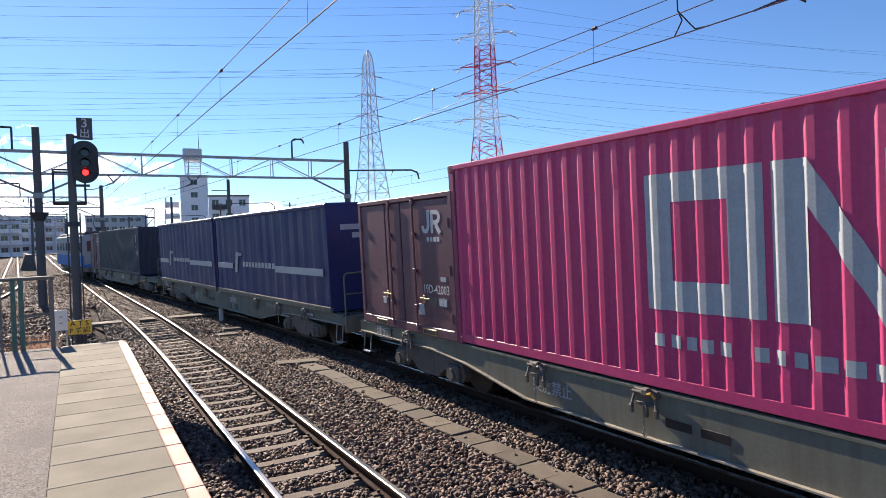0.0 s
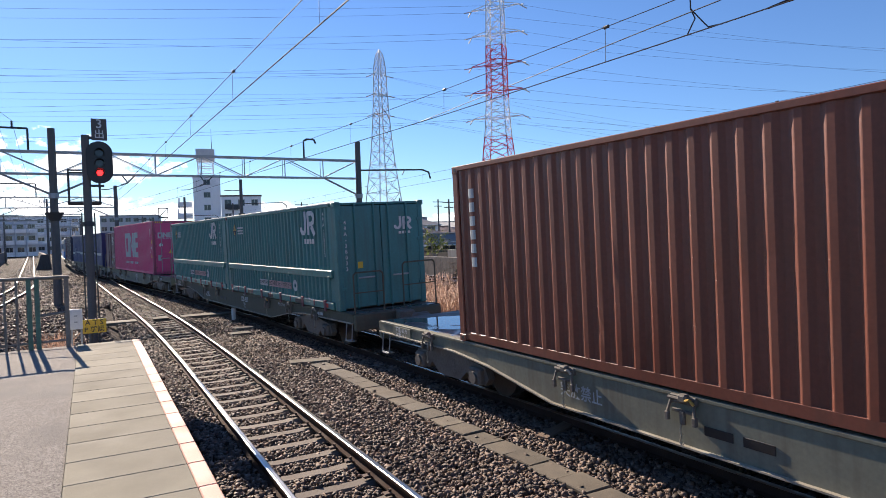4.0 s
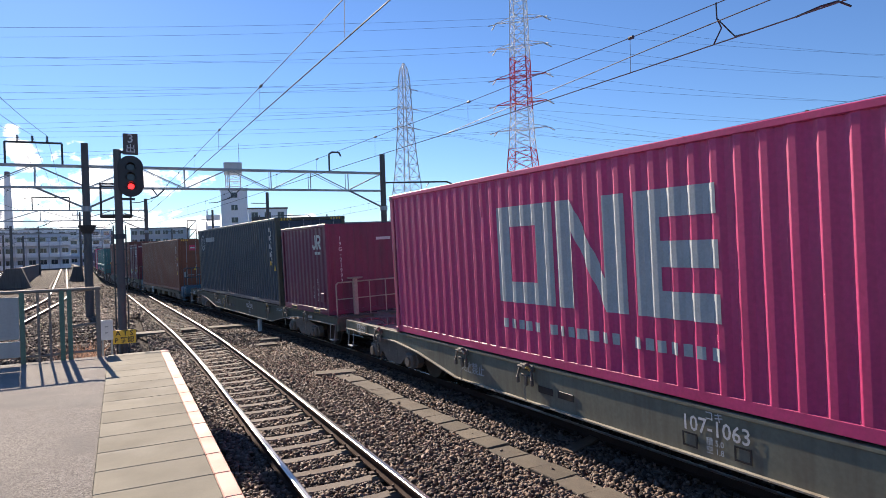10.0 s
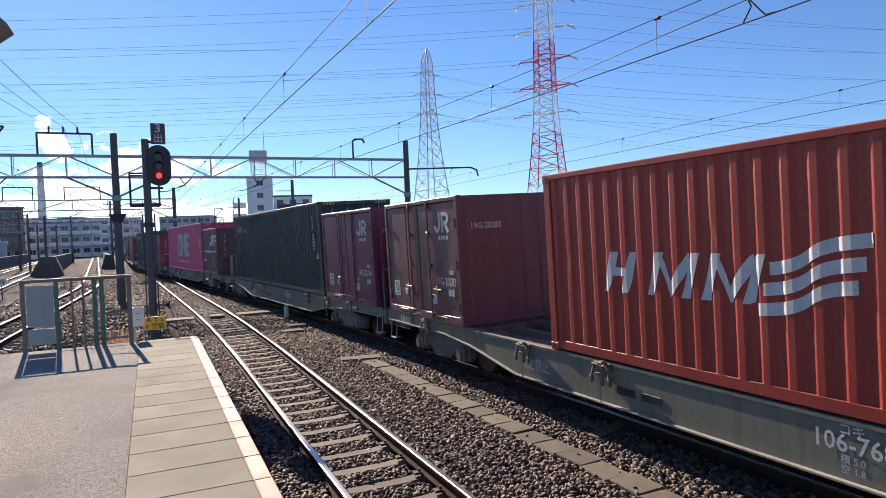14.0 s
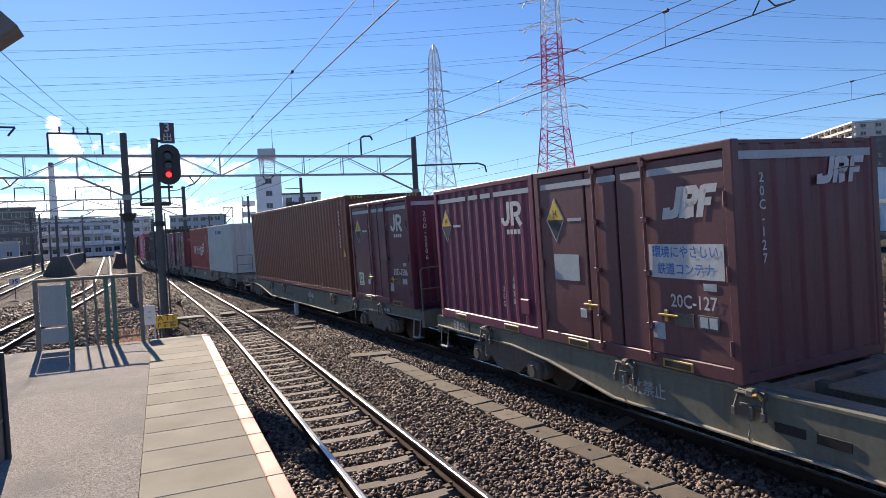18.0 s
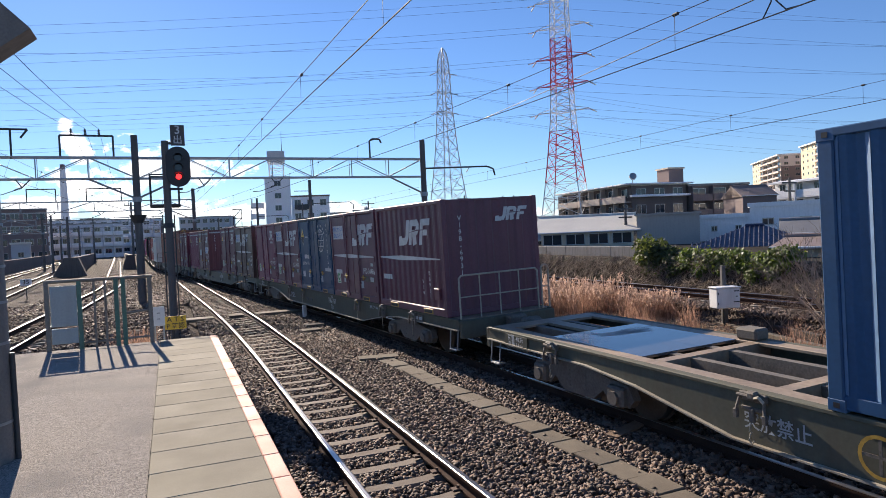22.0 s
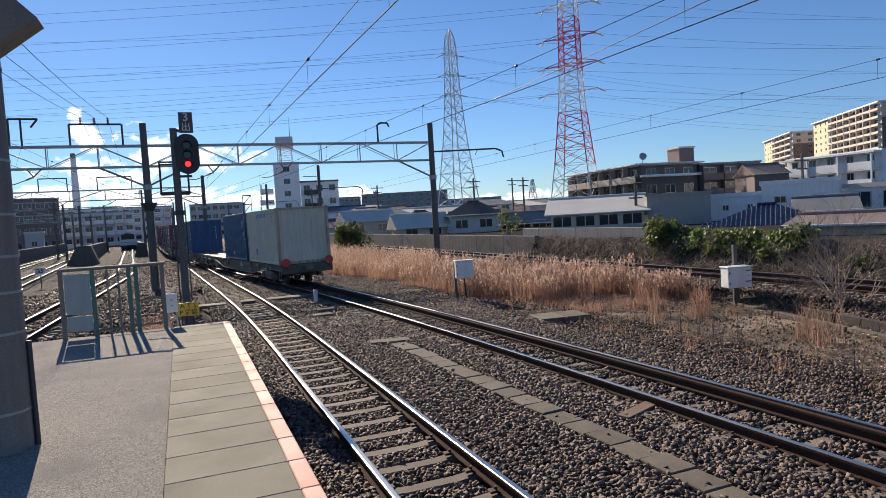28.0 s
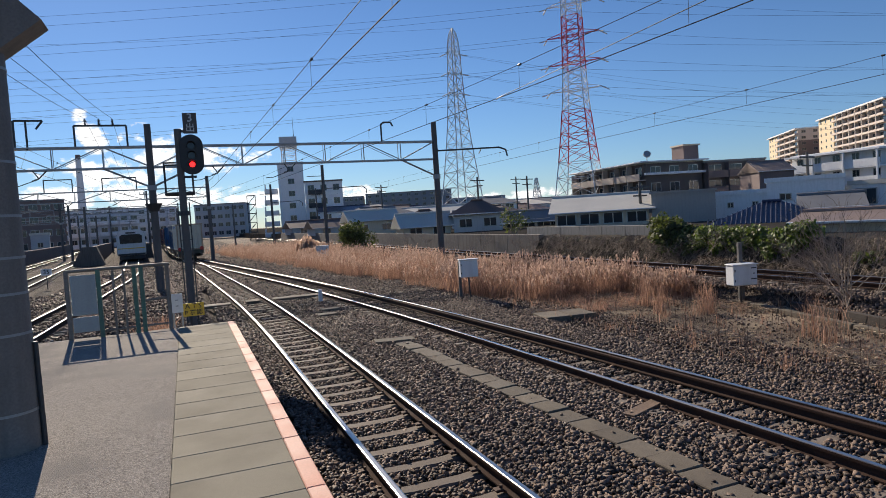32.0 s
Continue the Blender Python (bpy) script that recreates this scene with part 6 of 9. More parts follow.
M_MAROON2 = P_("faded_maroon_paint", (0.16, 0.065, 0.07), (0.09, 0.06, 0.05), 0.4)
M_BROWNRED = P_("dark_brown_red_paint", (0.15, 0.06, 0.082), (0.08, 0.048, 0.055), 0.4)
M_DKBROWN = P_("dark_brown_paint", (0.11, 0.068, 0.06), (0.08, 0.055, 0.05), 0.4)
M_BROWN = P_("brown_paint", (0.2, 0.062, 0.038), (0.1, 0.05, 0.035), 0.4)
M_ORANGEBR = P_("orange_brown_paint", (0.25, 0.085, 0.05), (0.15, 0.06, 0.04), 0.4)
M_NAVY = P_("navy_cover", (0.022, 0.03, 0.13), (0.03, 0.035, 0.09), 0.4, 0.5)
M_DNAVY = P_("dark_navy_paint", (0.02, 0.024, 0.05))
M_TEAL = P_("teal_paint", (0.055, 0.205, 0.2), (0.06, 0.11, 0.1), 0.6)
M_SLATE = P_("slate_blue_paint", (0.042, 0.062, 0.088), (0.05, 0.055, 0.06), 0.35)
M_NIGHT = P_("near_black_paint", (0.028, 0.041, 0.043), (0.05, 0.055, 0.055), 0.35)
M_REDOX = P_("oxide_red_paint", (0.36, 0.05, 0.035), (0.22, 0.05, 0.035), 0.4)
M_PALE = P_("pale_grey_green_paint", (0.52, 0.57, 0.53), (0.4, 0.4, 0.36), 0.4)
M_BLUE = P_("blue_paint", (0.02, 0.087, 0.2), (0.025, 0.065, 0.12), 0.35)
M_UVBLUE = P_("deep_blue_paint", (0.016, 0.062, 0.13), (0.03, 0.05, 0.09), 0.35)
M_FRAME = P_("wagon_grey_green", (0.2, 0.2, 0.15), (0.13, 0.105, 0.08), 0.6, 0.7, 0.2)
M_FRAMED = P_("wagon_dark_green", (0.115, 0.115, 0.085), (0.1, 0.08, 0.06), 0.6, 0.7, 0.2)
M_WBLUE = P_("wagon_blue", (0.05, 0.12, 0.17), (0.11, 0.115, 0.11), 0.6, 0.5)
M_PALEW = P_("warm_white_paint", (0.55, 0.55, 0.47), (0.4, 0.36, 0.28), 0.45)
M_MAGPOST = P_("rusty_magenta_paint", (0.42, 0.06, 0.14), (0.15, 0.06, 0.05), 0.9)
M_RUSTPOST = P_("rusty_cream_paint", (0.42, 0.36, 0.27), (0.2, 0.09, 0.04), 0.9)
M_BROWNY = P_("yellowish_brown_paint", (0.22, 0.078, 0.044), (0.12, 0.06, 0.04), 0.4)
M_RAILTAN = mat("weathered_rail_paint", (0.36, 0.33, 0.27), 0.6, var=0.3, scale=4, fine=25, bump=0.05)


def wet_deck(name, col, lo, hi):
    """Steel plate, rusty and dull where dry, dark and mirror-like where rain stands on it."""
    m = mat(name, col, 0.6, 0.1, var=0.4, scale=1.2, fine=14, bump=0.1, dist=0.006, dirt=(0.1, 0.075, 0.055), dirt_amount=0.6)
    nt = m.node_tree
    n, lk = nt.nodes, nt.links.new
    bs = n["Principled BSDF"]
    tc, no, r = n.new("ShaderNodeTexCoord"), n.new("ShaderNodeTexNoise"), n.new("ShaderNodeMapRange")
    no.inputs["Scale"].default_value, no.inputs["Detail"].default_value, no.inputs["Distortion"].default_value = 0.9, 5.0, 0.8
    r.inputs[1].default_value, r.inputs[2].default_value = lo, hi
    r.inputs[3].default_value, r.inputs[4].default_value = 0.06, 0.62
    lk(tc.outputs["Object"], no.inputs["Vector"])
    lk(no.outputs["Fac"], r.inputs[0])
    lk(r.outputs[0], bs.inputs["Roughness"])
    for l in list(bs.inputs["Normal"].links):
        nt.links.remove(l)
    return m


M_DECK = wet_deck("wet_deck_plate", (0.13, 0.122, 0.108), 0.48, 0.55)
M_FLANGE = mat("worn_flange_paint", (0.36, 0.33, 0.26), 0.7, var=0.3, scale=3, fine=25, bump=0.1, dirt=(0.16, 0.12, 0.08), dirt_amount=0.7)
M_DECKD = wet_deck("dark_wet_deck", (0.07, 0.072, 0.075), 0.5, 0.68)
M_DECKBR = mat("rusty_deck", (0.3, 0.23, 0.165), 0.6, 0.1, var=0.3, scale=1.2, fine=14, bump=0.12, dist=0.01, dirt=(0.08, 0.055, 0.04), dirt_amount=0.5)
M_BOGIE = mat("bogie_grime", (0.15, 0.132, 0.11), 0.75, 0.1, var=0.35, scale=4, fine=30, bump=0.3)
M_WHEEL = mat("wheel_steel", (0.09, 0.08, 0.07), 0.55, 0.5, var=0.3, scale=4, fine=30, bump=0.2)
M_ROD = mat("locking_rod_steel", (0.3, 0.3, 0.3), 0.45, 0.5, var=0.2, bump=0.05)
M_MARKG = mat("grey_marking", (0.42, 0.46, 0.47), 0.6, var=0.15, scale=5, fine=40, bump=0)
M_MARKB = mat("blue_marking", (0.05, 0.2, 0.5), 0.6, var=0.15, scale=5, bump=0)
M_STICK = mat("pale_sticker", (0.55, 0.6, 0.52), 0.5, var=0.15, scale=9, bump=0)
M_HANDLE = mat("yellow_handle", (0.45, 0.28, 0.05), 0.5, var=0.3, scale=9, bump=0.1)
M_MARKP = mat("faded_pink_marking", (0.45, 0.28, 0.27), 0.6, var=0.3, scale=9, bump=0)
M_MARKF = mat("faded_blue_marking", (0.2, 0.32, 0.55), 0.6, var=0.35, scale=4, fine=20, bump=0)
M_ECO = mat("sticker_green", (0.1, 0.3, 0.12), 0.5, var=0.15, bump=0)
# pale tints that paint sun glint onto the ribs' forward slopes
M_RIBGLINT = mat("painted_rib_glint", (0.19, 0.22, 0.235), 0.7, var=0.3, scale=2, fine=25, bump=0, stretch=(1, 1, 0.3))
M_RIBGLINT_B = mat("painted_blue_rib_glint", (0.11, 0.21, 0.36), 0.55, var=0.3, scale=2, fine=25, bump=0, stretch=(1, 1, 0.3))
M_PINK = mat("pink_red_marking", (0.6, 0.05, 0.12), 0.5, var=0.15, bump=0)

SIDE = Matrix(((-1, 0, 0, 0), (0, 0, 1, 0), (0, 1, 0, 0), (0, 0, 0, 1)))     # words on the left side
REAR = Matrix(((0, 0, -1, 0), (-1, 0, 0, 0), (0, 1, 0, 0), (0, 0, 0, 1)))    # words on the rear end


def ribs(a0, a1, pitch, depth, lift=0.0, phase=0.0, flat=0.28):
    """Break points (position, inset) of a pressed panel between a0 and a1."""
    def inset(u):
        u = ((u - phase) / pitch) % 1.0
        if u < flat:
            return 0.0
        if u < 0.5:
            return depth * (u - flat) / (0.5 - flat)
        if u < 0.5 + flat:
            return depth
        return depth * (1 - (u - 0.5 - flat) / (0.5 - flat))
    ks = {a0, a1}
    k = math.floor((a0 - phase) / pitch)
    while phase + k * pitch < a1:
        for q in (0, flat, 0.5, 0.5 + flat):
            for e in (-0.02, 0.02):
                u = phase + (k + q + e) * pitch
                if a0 < u < a1:
                    ks.add(u)
        k += 1
    return [(u, inset(u) - lift) for u in sorted(ks)]


def pressed(mb, axis, at, sgn, a0, a1, lo, hi, pitch, depth, lift=0.0, phase=0.0, flat=0.28, dents=0):
    """A pressed sheet on the side (axis y) or end (axis x); lo and hi may be functions of the position along."""
    pts = ribs(a0, a1, pitch, depth, lift, phase, flat)
    fl = lo if callable(lo) else (lambda a: lo)
    fh = hi if callable(hi) else (lambda a: hi)
    if dents:
        rg = random.Random(dents)
        spots = [(rg.uniform(a0, a1), rg.uniform(lo + 0.1, hi - 0.1), rg.uniform(0.05, 0.1), rg.uniform(0.004, 0.013)) for k in range(int((a1 - a0) * 1.3))]
        nz, n = 14, len(pts)
        vs = []
        for a, d in pts:
            for k in range(nz + 1):
                z = lo + (hi - lo) * k / nz
                e = 0.0035 * (noise.noise((a * 1.1, z * 0.9, dents)) + 0.8)
                if 0 < k < nz:
                    e += sum(h * math.exp(-((a - u) / w) ** 2 - ((z - v) / (w * 1.6)) ** 2) for u, v, w, h in spots if abs(a - u) < 0.25)
                o = at - sgn * (d + e)
                vs.append((a, o, z) if axis == "y" else (o, a, z))
        mb.add(vs, [(i * (nz + 1) + k, (i + 1) * (nz + 1) + k, (i + 1) * (nz + 1) + k + 1, i * (nz + 1) + k + 1) for i in range(n - 1) for k in range(nz)])
        return mb
    vs = []
    for a, d in pts:
        o = at - sgn * d
        for z in (fl(a), fh(a)):
            vs.append((a, o, z) if axis == "y" else (o, a, z))
    mb.add(vs, [(2 * i, 2 * i + 2, 2 * i + 3, 2 * i + 1) for i in range(len(pts) - 1)])
    return mb


def castings(par, L, Wd, Hh, material):
    for x in (-1, 1):
        for y in (-1, 1):
            for z0 in (0.0, Hh - 0.118):
                mb = MB().bev(*sorted((x * L / 2, x * (L / 2 - 0.178))), *sorted((y * Wd / 2, y * (Wd / 2 - 0.162))), z0, z0 + 0.118, 0.008)
                c = part("corner_casting", mb, material, par)
                if y > 0 or x < 0:
                    part("casting_hole", MB().box(*sorted((x * (L / 2 - 0.06), x * (L / 2 - 0.12))), Wd / 2 * y - 0.004 * y, Wd / 2 * y + 0.003 * y, z0 + 0.035, z0 + 0.085) if y > 0 else MB().box(-L / 2 - 0.003, -L / 2 + 0.004, y * (Wd / 2 - 0.06) - 0.03, y * (Wd / 2 - 0.06) + 0.03, z0 + 0.035, z0 + 0.085), M_BLACK, c)


# worn: tint of the strips that paint sun glint on the ribs
def iso_box(L, Hh, paint, label, rear="doors", post=None, pitch=0.282, Wd=2.438, stripes=False, ident="", size_code="", worn=None, ink=None, shift=0.0, upright=True):
    t = thing("shipping_container", label, "container", "containers on the train")
    post = post or paint
    hx, hy = L / 2, Wd / 2
    for s in (1, -1):
        part("side_panel", pressed(MB(), "y", s * (hy - 0.012), s, -hx + 0.15, hx - 0.15, 0.15, Hh - 0.07, pitch, 0.029, phase=hx + shift, dents=(1 + sum(map(ord, label)) % 97) if s > 0 else 0), paint, t)
        part("top_rail", MB().bev(-hx + 0.16, hx - 0.16, *sorted((s * hy, s * (hy - 0.06))), Hh - 0.08, Hh, 0.01), paint, t)
        part("bottom_rail", MB().bev(-hx + 0.16, hx - 0.16, *sorted((s * (hy - 0.014), s * (hy - 0.07))), 0.03, 0.16, 0.005), paint, t)
    for x in (1, -1):
        for y in (1, -1):
            part("corner_post", MB().bev(*sorted((x * (hx - 0.004), x * (hx - 0.16))), *sorted((y * (hy - 0.004), y * (hy - 0.14))), 0.1, Hh - 0.1, 0.015), post, t)
    part("roof", MB().box(-hx + 0.05, hx - 0.05, -hy + 0.05, hy - 0.05, Hh - 0.09, Hh - 0.025), paint, t)
    part("floor", MB().box(-hx + 0.1, hx - 0.1, -hy + 0.1, hy - 0.1, 0.06, 0.14), M_BOGIE, t)
    castings(t, L, Wd, Hh, post)
    part("end_panel", pressed(MB(), "x", hx - 0.02, 1, -hy + 0.12, hy - 0.12, 0.14, Hh - 0.1, 0.27, 0.045), paint, t)
    for x in (-hx, hx):
        part("end_sill", MB().bev(*sorted((x * 0.9995, x - math.copysign(0.1, x))), -hy + 0.15, hy - 0.15, 0.02, 0.15, 0.01), post, t)
        part("end_header", MB().bev(*sorted((x * 0.9995, x - math.copysign(0.1, x))), -hy + 0.15, hy - 0.15, Hh - 0.115, Hh - 0.005, 0.01), post, t)
    if rear == "ribs":
        part("end_panel", pressed(MB(), "x", -hx + 0.02, -1, -hy + 0.12, hy - 0.12, 0.14, Hh - 0.1, 0.27, 0.045, phase=0.05), paint, t)
    else:
        for s in (1, -1):
            y0, y1 = sorted((s * 0.012, s * (hy - 0.15)))
            d = part("door", MB().bev(-hx + 0.015, -hx + 0.05, y0, y1, 0.15, Hh - 0.12, 0.008), paint, t)
            nz = 5
            for k in range(nz):
                z0 = 0.25 + (Hh - 0.5) * k / nz
                part("recess_panel", MB().bev(-hx + 0.004, -hx + 0.016, y0 + 0.1, y1 - 0.1, z0, z0 + (Hh - 0.5) / nz - 0.14, 0.006), paint, d)
            for yy in (0.28, 0.78):
                y = s * yy
                rod = part("locking_bar", MB().cyl((-hx - 0.012, y, 0.1), (-hx - 0.012, y, Hh - 0.08), 0.019, n=8), M_ROD, d, "grey steel locking bar", smooth=True)
                for z in (0.14, 0.9, 1.5, Hh - 0.16):
                    part("keeper", MB().bev(-hx - 0.03, -hx + 0.01, y - 0.05, y + 0.05, z - 0.04, z + 0.04, 0.006), paint, rod)
                part("lock_handle", MB().bev(-hx - 0.045, -hx - 0.02, *sorted((y, y - s * 0.38)), 0.86, 0.9, 0.006), M_ROD, rod)
            for z in (0.35, 0.9, 1.5, 2.2):
                part("hinge", MB().bev(-hx - 0.006, -hx + 0.02, *sorted((s * (hy - 0.2), s * (hy - 0.08))), z, z + 0.09, 0.006), post, d)
        for k, w in enumerate(("MAX.GROSS", "TARE", "NET", "CU.CAP.")):
            z = 1.86 - 0.21 * k
            word("letters", w, 0.095, M_MARK, t, Matrix.Translation((-hx + 0.001, -0.4 + 0.014 * max(0, 4 - len(w)), z)) @ REAR, 0.62)
            for q in (0, 0.085):
                part("marking", MB().box(-hx + 0.001, -hx + 0.0125, -0.78 + 0.1 * (q > 0 and k < 1), -0.58, z + 0.02 - q, z + 0.072 - q), M_MARK, t)
        part("marking", MB().box(-hx + 0.001, -hx + 0.0125, -0.52, -0.28, 2.24, 2.34), M_MARK, t)
        if ident:
            word("number", ident, 0.14, M_MARK, t, Matrix.Translation((-hx + 0.001, -0.76, 2.29)) @ REAR, 0.85)
            word("number", size_code, 0.14, M_MARK, t, Matrix.Translation((-hx + 0.001, -0.68, 2.1)) @ REAR, 0.85)
        else:
            part("marking", MB().box(-hx + 0.001, -hx + 0.0125, -0.94, -0.6, 2.24, 2.34), M_MARK, t)
            part("marking", MB().box(-hx + 0.001, -hx + 0.0125, -0.78, -0.6, 2.06, 2.14), M_MARK, t)
        part("data_plate", MB().bev(-hx + 0.001, -hx + 0.0125, 0.76, 0.96, 0.76, 1.06, 0.003), M_BOARD, t, "grey data plate")
        part("sticker", MB().box(-hx + 0.001, -hx + 0.0125, -0.98, -0.86, 0.3, 0.38), M_MARK, t)
        part("warning_mark", MB().prism([(-0.1, 0), (0.1, 0), (0, 0.2)], 0, 0.008, Matrix.Translation((-hx + 0.003, 0.32, 1.15)) @ Matrix.Rotation(radians(90), 4, "Z")), M_YELLOW, t)
    if L > 10:
        part("warning_mark", MB().prism([(-0.1, 0), (0.1, 0), (0, 0.2)], hy - 0.01, hy - 0.004, Matrix.Translation((-hx + 0.36, 0, 0.92 if size_code else 1.15))), M_YELLOW, t)
    if stripes:
        for s in (1, -1):
            for k in range(4):
                part("height_stripe", MB().box(-hx - 0.002, -hx + 0.01, s * (hy - 0.2) - s * k * 0.1 - 0.025, s * (hy - 0.2) - s * k * 0.1 + 0.025, Hh - 0.1, Hh - 0.03), M_YELLOW, t)
    # upright identity marks along the rear end of the side: four plain bars, then figures
    ink = ink or M_MARK
    for k in range((4 if ident else 10) if upright else 0):
        z = Hh - 0.5 - 0.11 * k
        if k != 4 or ident:
            part("marking", MB().box(-hx + 0.62, -hx + 0.69, hy - 0.008, hy - 0.004, z, z + 0.08), ink, t)
    for k, ch in enumerate(ident):
        word("figure", ch, 0.13, ink, t, Matrix.Translation((-hx + 0.655, hy - 0.003, Hh - 0.98 - 0.12 * k)) @ SIDE)
    for k, ch in enumerate(size_code):
        word("figure", ch, 0.13, ink, t, Matrix.Translation((-hx + 0.35, hy - 0.003, Hh - 0.45 - 0.12 * k)) @ SIDE)
    if size_code:
        part("plate", MB().box(-hx + 0.29, -hx + 0.41, hy - 0.008, hy - 0.004, Hh - 1.2, Hh - 1.02), M_YELLOW, t, "small yellow plate")
        part("plate", MB().box(-hx + 0.29, -hx + 0.41, hy - 0.008, hy - 0.004, Hh - 1.5, Hh - 1.36), ink, t)
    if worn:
        # pale strips on the ribs' forward slopes: the sun's glint painted in colour
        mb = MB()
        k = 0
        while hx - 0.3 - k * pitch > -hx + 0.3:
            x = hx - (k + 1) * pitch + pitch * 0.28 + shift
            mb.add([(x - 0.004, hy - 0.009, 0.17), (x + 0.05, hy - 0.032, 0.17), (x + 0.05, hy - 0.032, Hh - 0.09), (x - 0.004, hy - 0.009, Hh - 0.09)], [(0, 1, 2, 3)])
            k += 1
        part("rib_glint", mb, worn, t, "pale strips painting the sun's glint on the ribs")
    return t


def patch(t, L, Wd, a0, a1, z0, z1, material, pitch=0.282, depth=0.029, name="side_mark", lift=0.004, flat=0.28, zb=1.0):
    """A painted area on the left side's ribs; a: distance from the front end, z: above the rail."""
    hx = L / 2
    g = lambda q: (lambda x: q(hx - x) - zb) if callable(q) else q - zb
    return part(name, pressed(MB(), "y", Wd / 2 - 0.012, 1, hx - a1, hx - a0, g(z0), g(z1), pitch, depth, lift, hx, flat=flat), material, t)


def block_mark(t, L, Wd):
    """The big grey block mark and the line of small marks below it."""
    z0, z1, g = 1.9, 3.37, M_MARKG
    for a in ((4.03, 4.37, z0, z1), (5.06, 5.42, z0, z1), (4.37, 5.06, 3.06, z1), (4.37, 5.06, z0, 2.22),
              (5.5, 5.84, z0, z1), (6.46, 6.82, z0, z1), (7.0, 7.37, z0, z1), (7.37, 8.14, 3.05, z1), (7.37, 8.15, 2.48, 2.78), (7.37, 8.15, z0, 2.21)):
        patch(t, L, Wd, a[0], a[1], a[2], a[3], g)
    patch(t, L, Wd, 5.84, 6.46, lambda a: 2.95 - (a - 5.84) * 1.69, lambda a: 3.37 - (a - 5.84) * 1.69 if a < 6.2 else 3.37 - (a - 5.84) * 1.69, g)
    # the same mark, small, on the rear door, with a line of small marks and a round one
    d = MB()
    for y0, y1, q0, q1 in ((0.95, 0.89, 2.0, 2.28), (0.76, 0.7, 2.0, 2.28), (0.89, 0.76, 2.22, 2.28), (0.89, 0.76, 2.0, 2.06), (0.67, 0.61, 2.0, 2.28), (0.5, 0.44, 2.0, 2.28), (0.41, 0.35, 2.0, 2.28), (0.35, 0.2, 2.22, 2.28), (0.35, 0.2, 2.11, 2.16), (0.35, 0.2, 2.0, 2.06)):
        d.box(-L / 2 + 0.001, -L / 2 + 0.0125, y1, y0, q0, q1)
    d.prism([(-0.61, 2.28), (-0.61, 2.18), (-0.5, 2.0), (-0.5, 2.1)], 0, 0.0115, Matrix.Translation((-L / 2 + 0.0125, 0, 0)) @ Matrix.Rotation(radians(90), 4, "Z") @ Matrix.Diagonal((-1, 1, 1, 1)))
    part("door_mark", d, g, t, "pale grey block mark")
    for k in range(16):
        if k not in (5, 13):
            part("small_mark", MB().box(-L / 2 + 0.001, -L / 2 + 0.0125, 0.92 - 0.045 * k, 0.95 - 0.045 * k, 1.925, 1.955), g, t)
    part("round_mark", MB().cyl((-L / 2 + 0.001, 0.8, 1.6), (-L / 2 + 0.0125, 0.8, 1.6), 0.1, n=18), M_MARK, t)
    a = 4.1
    for w in (0.21, 0.2, 0.17, 0.19, 0.2, 0, 0.19, 0.16, 0.18, 0.24, 0.21, 0.17, 0.19, 0, 0.17, 0.18, 0.17, 0.17, 0.17, 0.17, 0.17):
        if w:
            patch(t, L, Wd, a, a + w - 0.06, 1.5, 1.64, g)
        a += (w or 0.16) + 0.012


def wave_mark(t, L, Wd):
    """Slanted white block shapes and a rising three-line wave."""
    z0, z1, sl, w = 1.95, 2.47, 0.16, 0.13

    def upright(a):
        patch(t, L, Wd, a, a + sl + w, lambda x: max(z0, z0 + (x - a - w) / sl * (z1 - z0)), lambda x: min(z1, z0 + (x - a) / sl * (z1 - z0)), M_MARK)

    def stroke(xa, za, xb, zb, h):
        g = lambda x: za + (zb - za) * (x - xa) / (xb - xa)
        patch(t, L, Wd, xa, xb, lambda x: max(z0, g(x) - h / 2), lambda x: min(z1, g(x) + h / 2), M_MARK, lift=0.006)
    upright(1.24)
    upright(1.58)
    patch(t, L, Wd, 1.44, 1.7, 2.16, 2.27, M_MARK, lift=0.006)
    for a in (2.02, 2.84):
        upright(a)
        upright(a + 0.54)
        stroke(a + 0.24, 2.42, a + 0.38, 2.02, 0.2)
        stroke(a + 0.38, 2.02, a + 0.68, 2.42, 0.2)
    for k in range(3):
        f = lambda x, k=k: 1.95 + 0.2 * k + 0.1 * (x - 3.75) + 0.09 * math.tanh((x - 4.1) * 6)
        patch(t, L, Wd, 3.56 + 0.07 * k, 4.55 + 0.07 * k, f, lambda x, f=f: f(x) + 0.13, M_MARK)


def ring_mark(t, x, y, z, r, material, n=20, w=0.06, name="round_mark"):
    vs, fs = [], []
    for i in range(n):
        a = 2 * math.pi * i / n
        for q in (r, r - w):
            vs.append((x + q * math.cos(a), y, z + q * math.sin(a)))
    fs = [(2 * i, 2 * i + 1, (2 * i + 3) % (2 * n), (2 * i + 2) % (2 * n)) for i in range(n)]
    return part(name, MB().add(vs, fs), material, t)


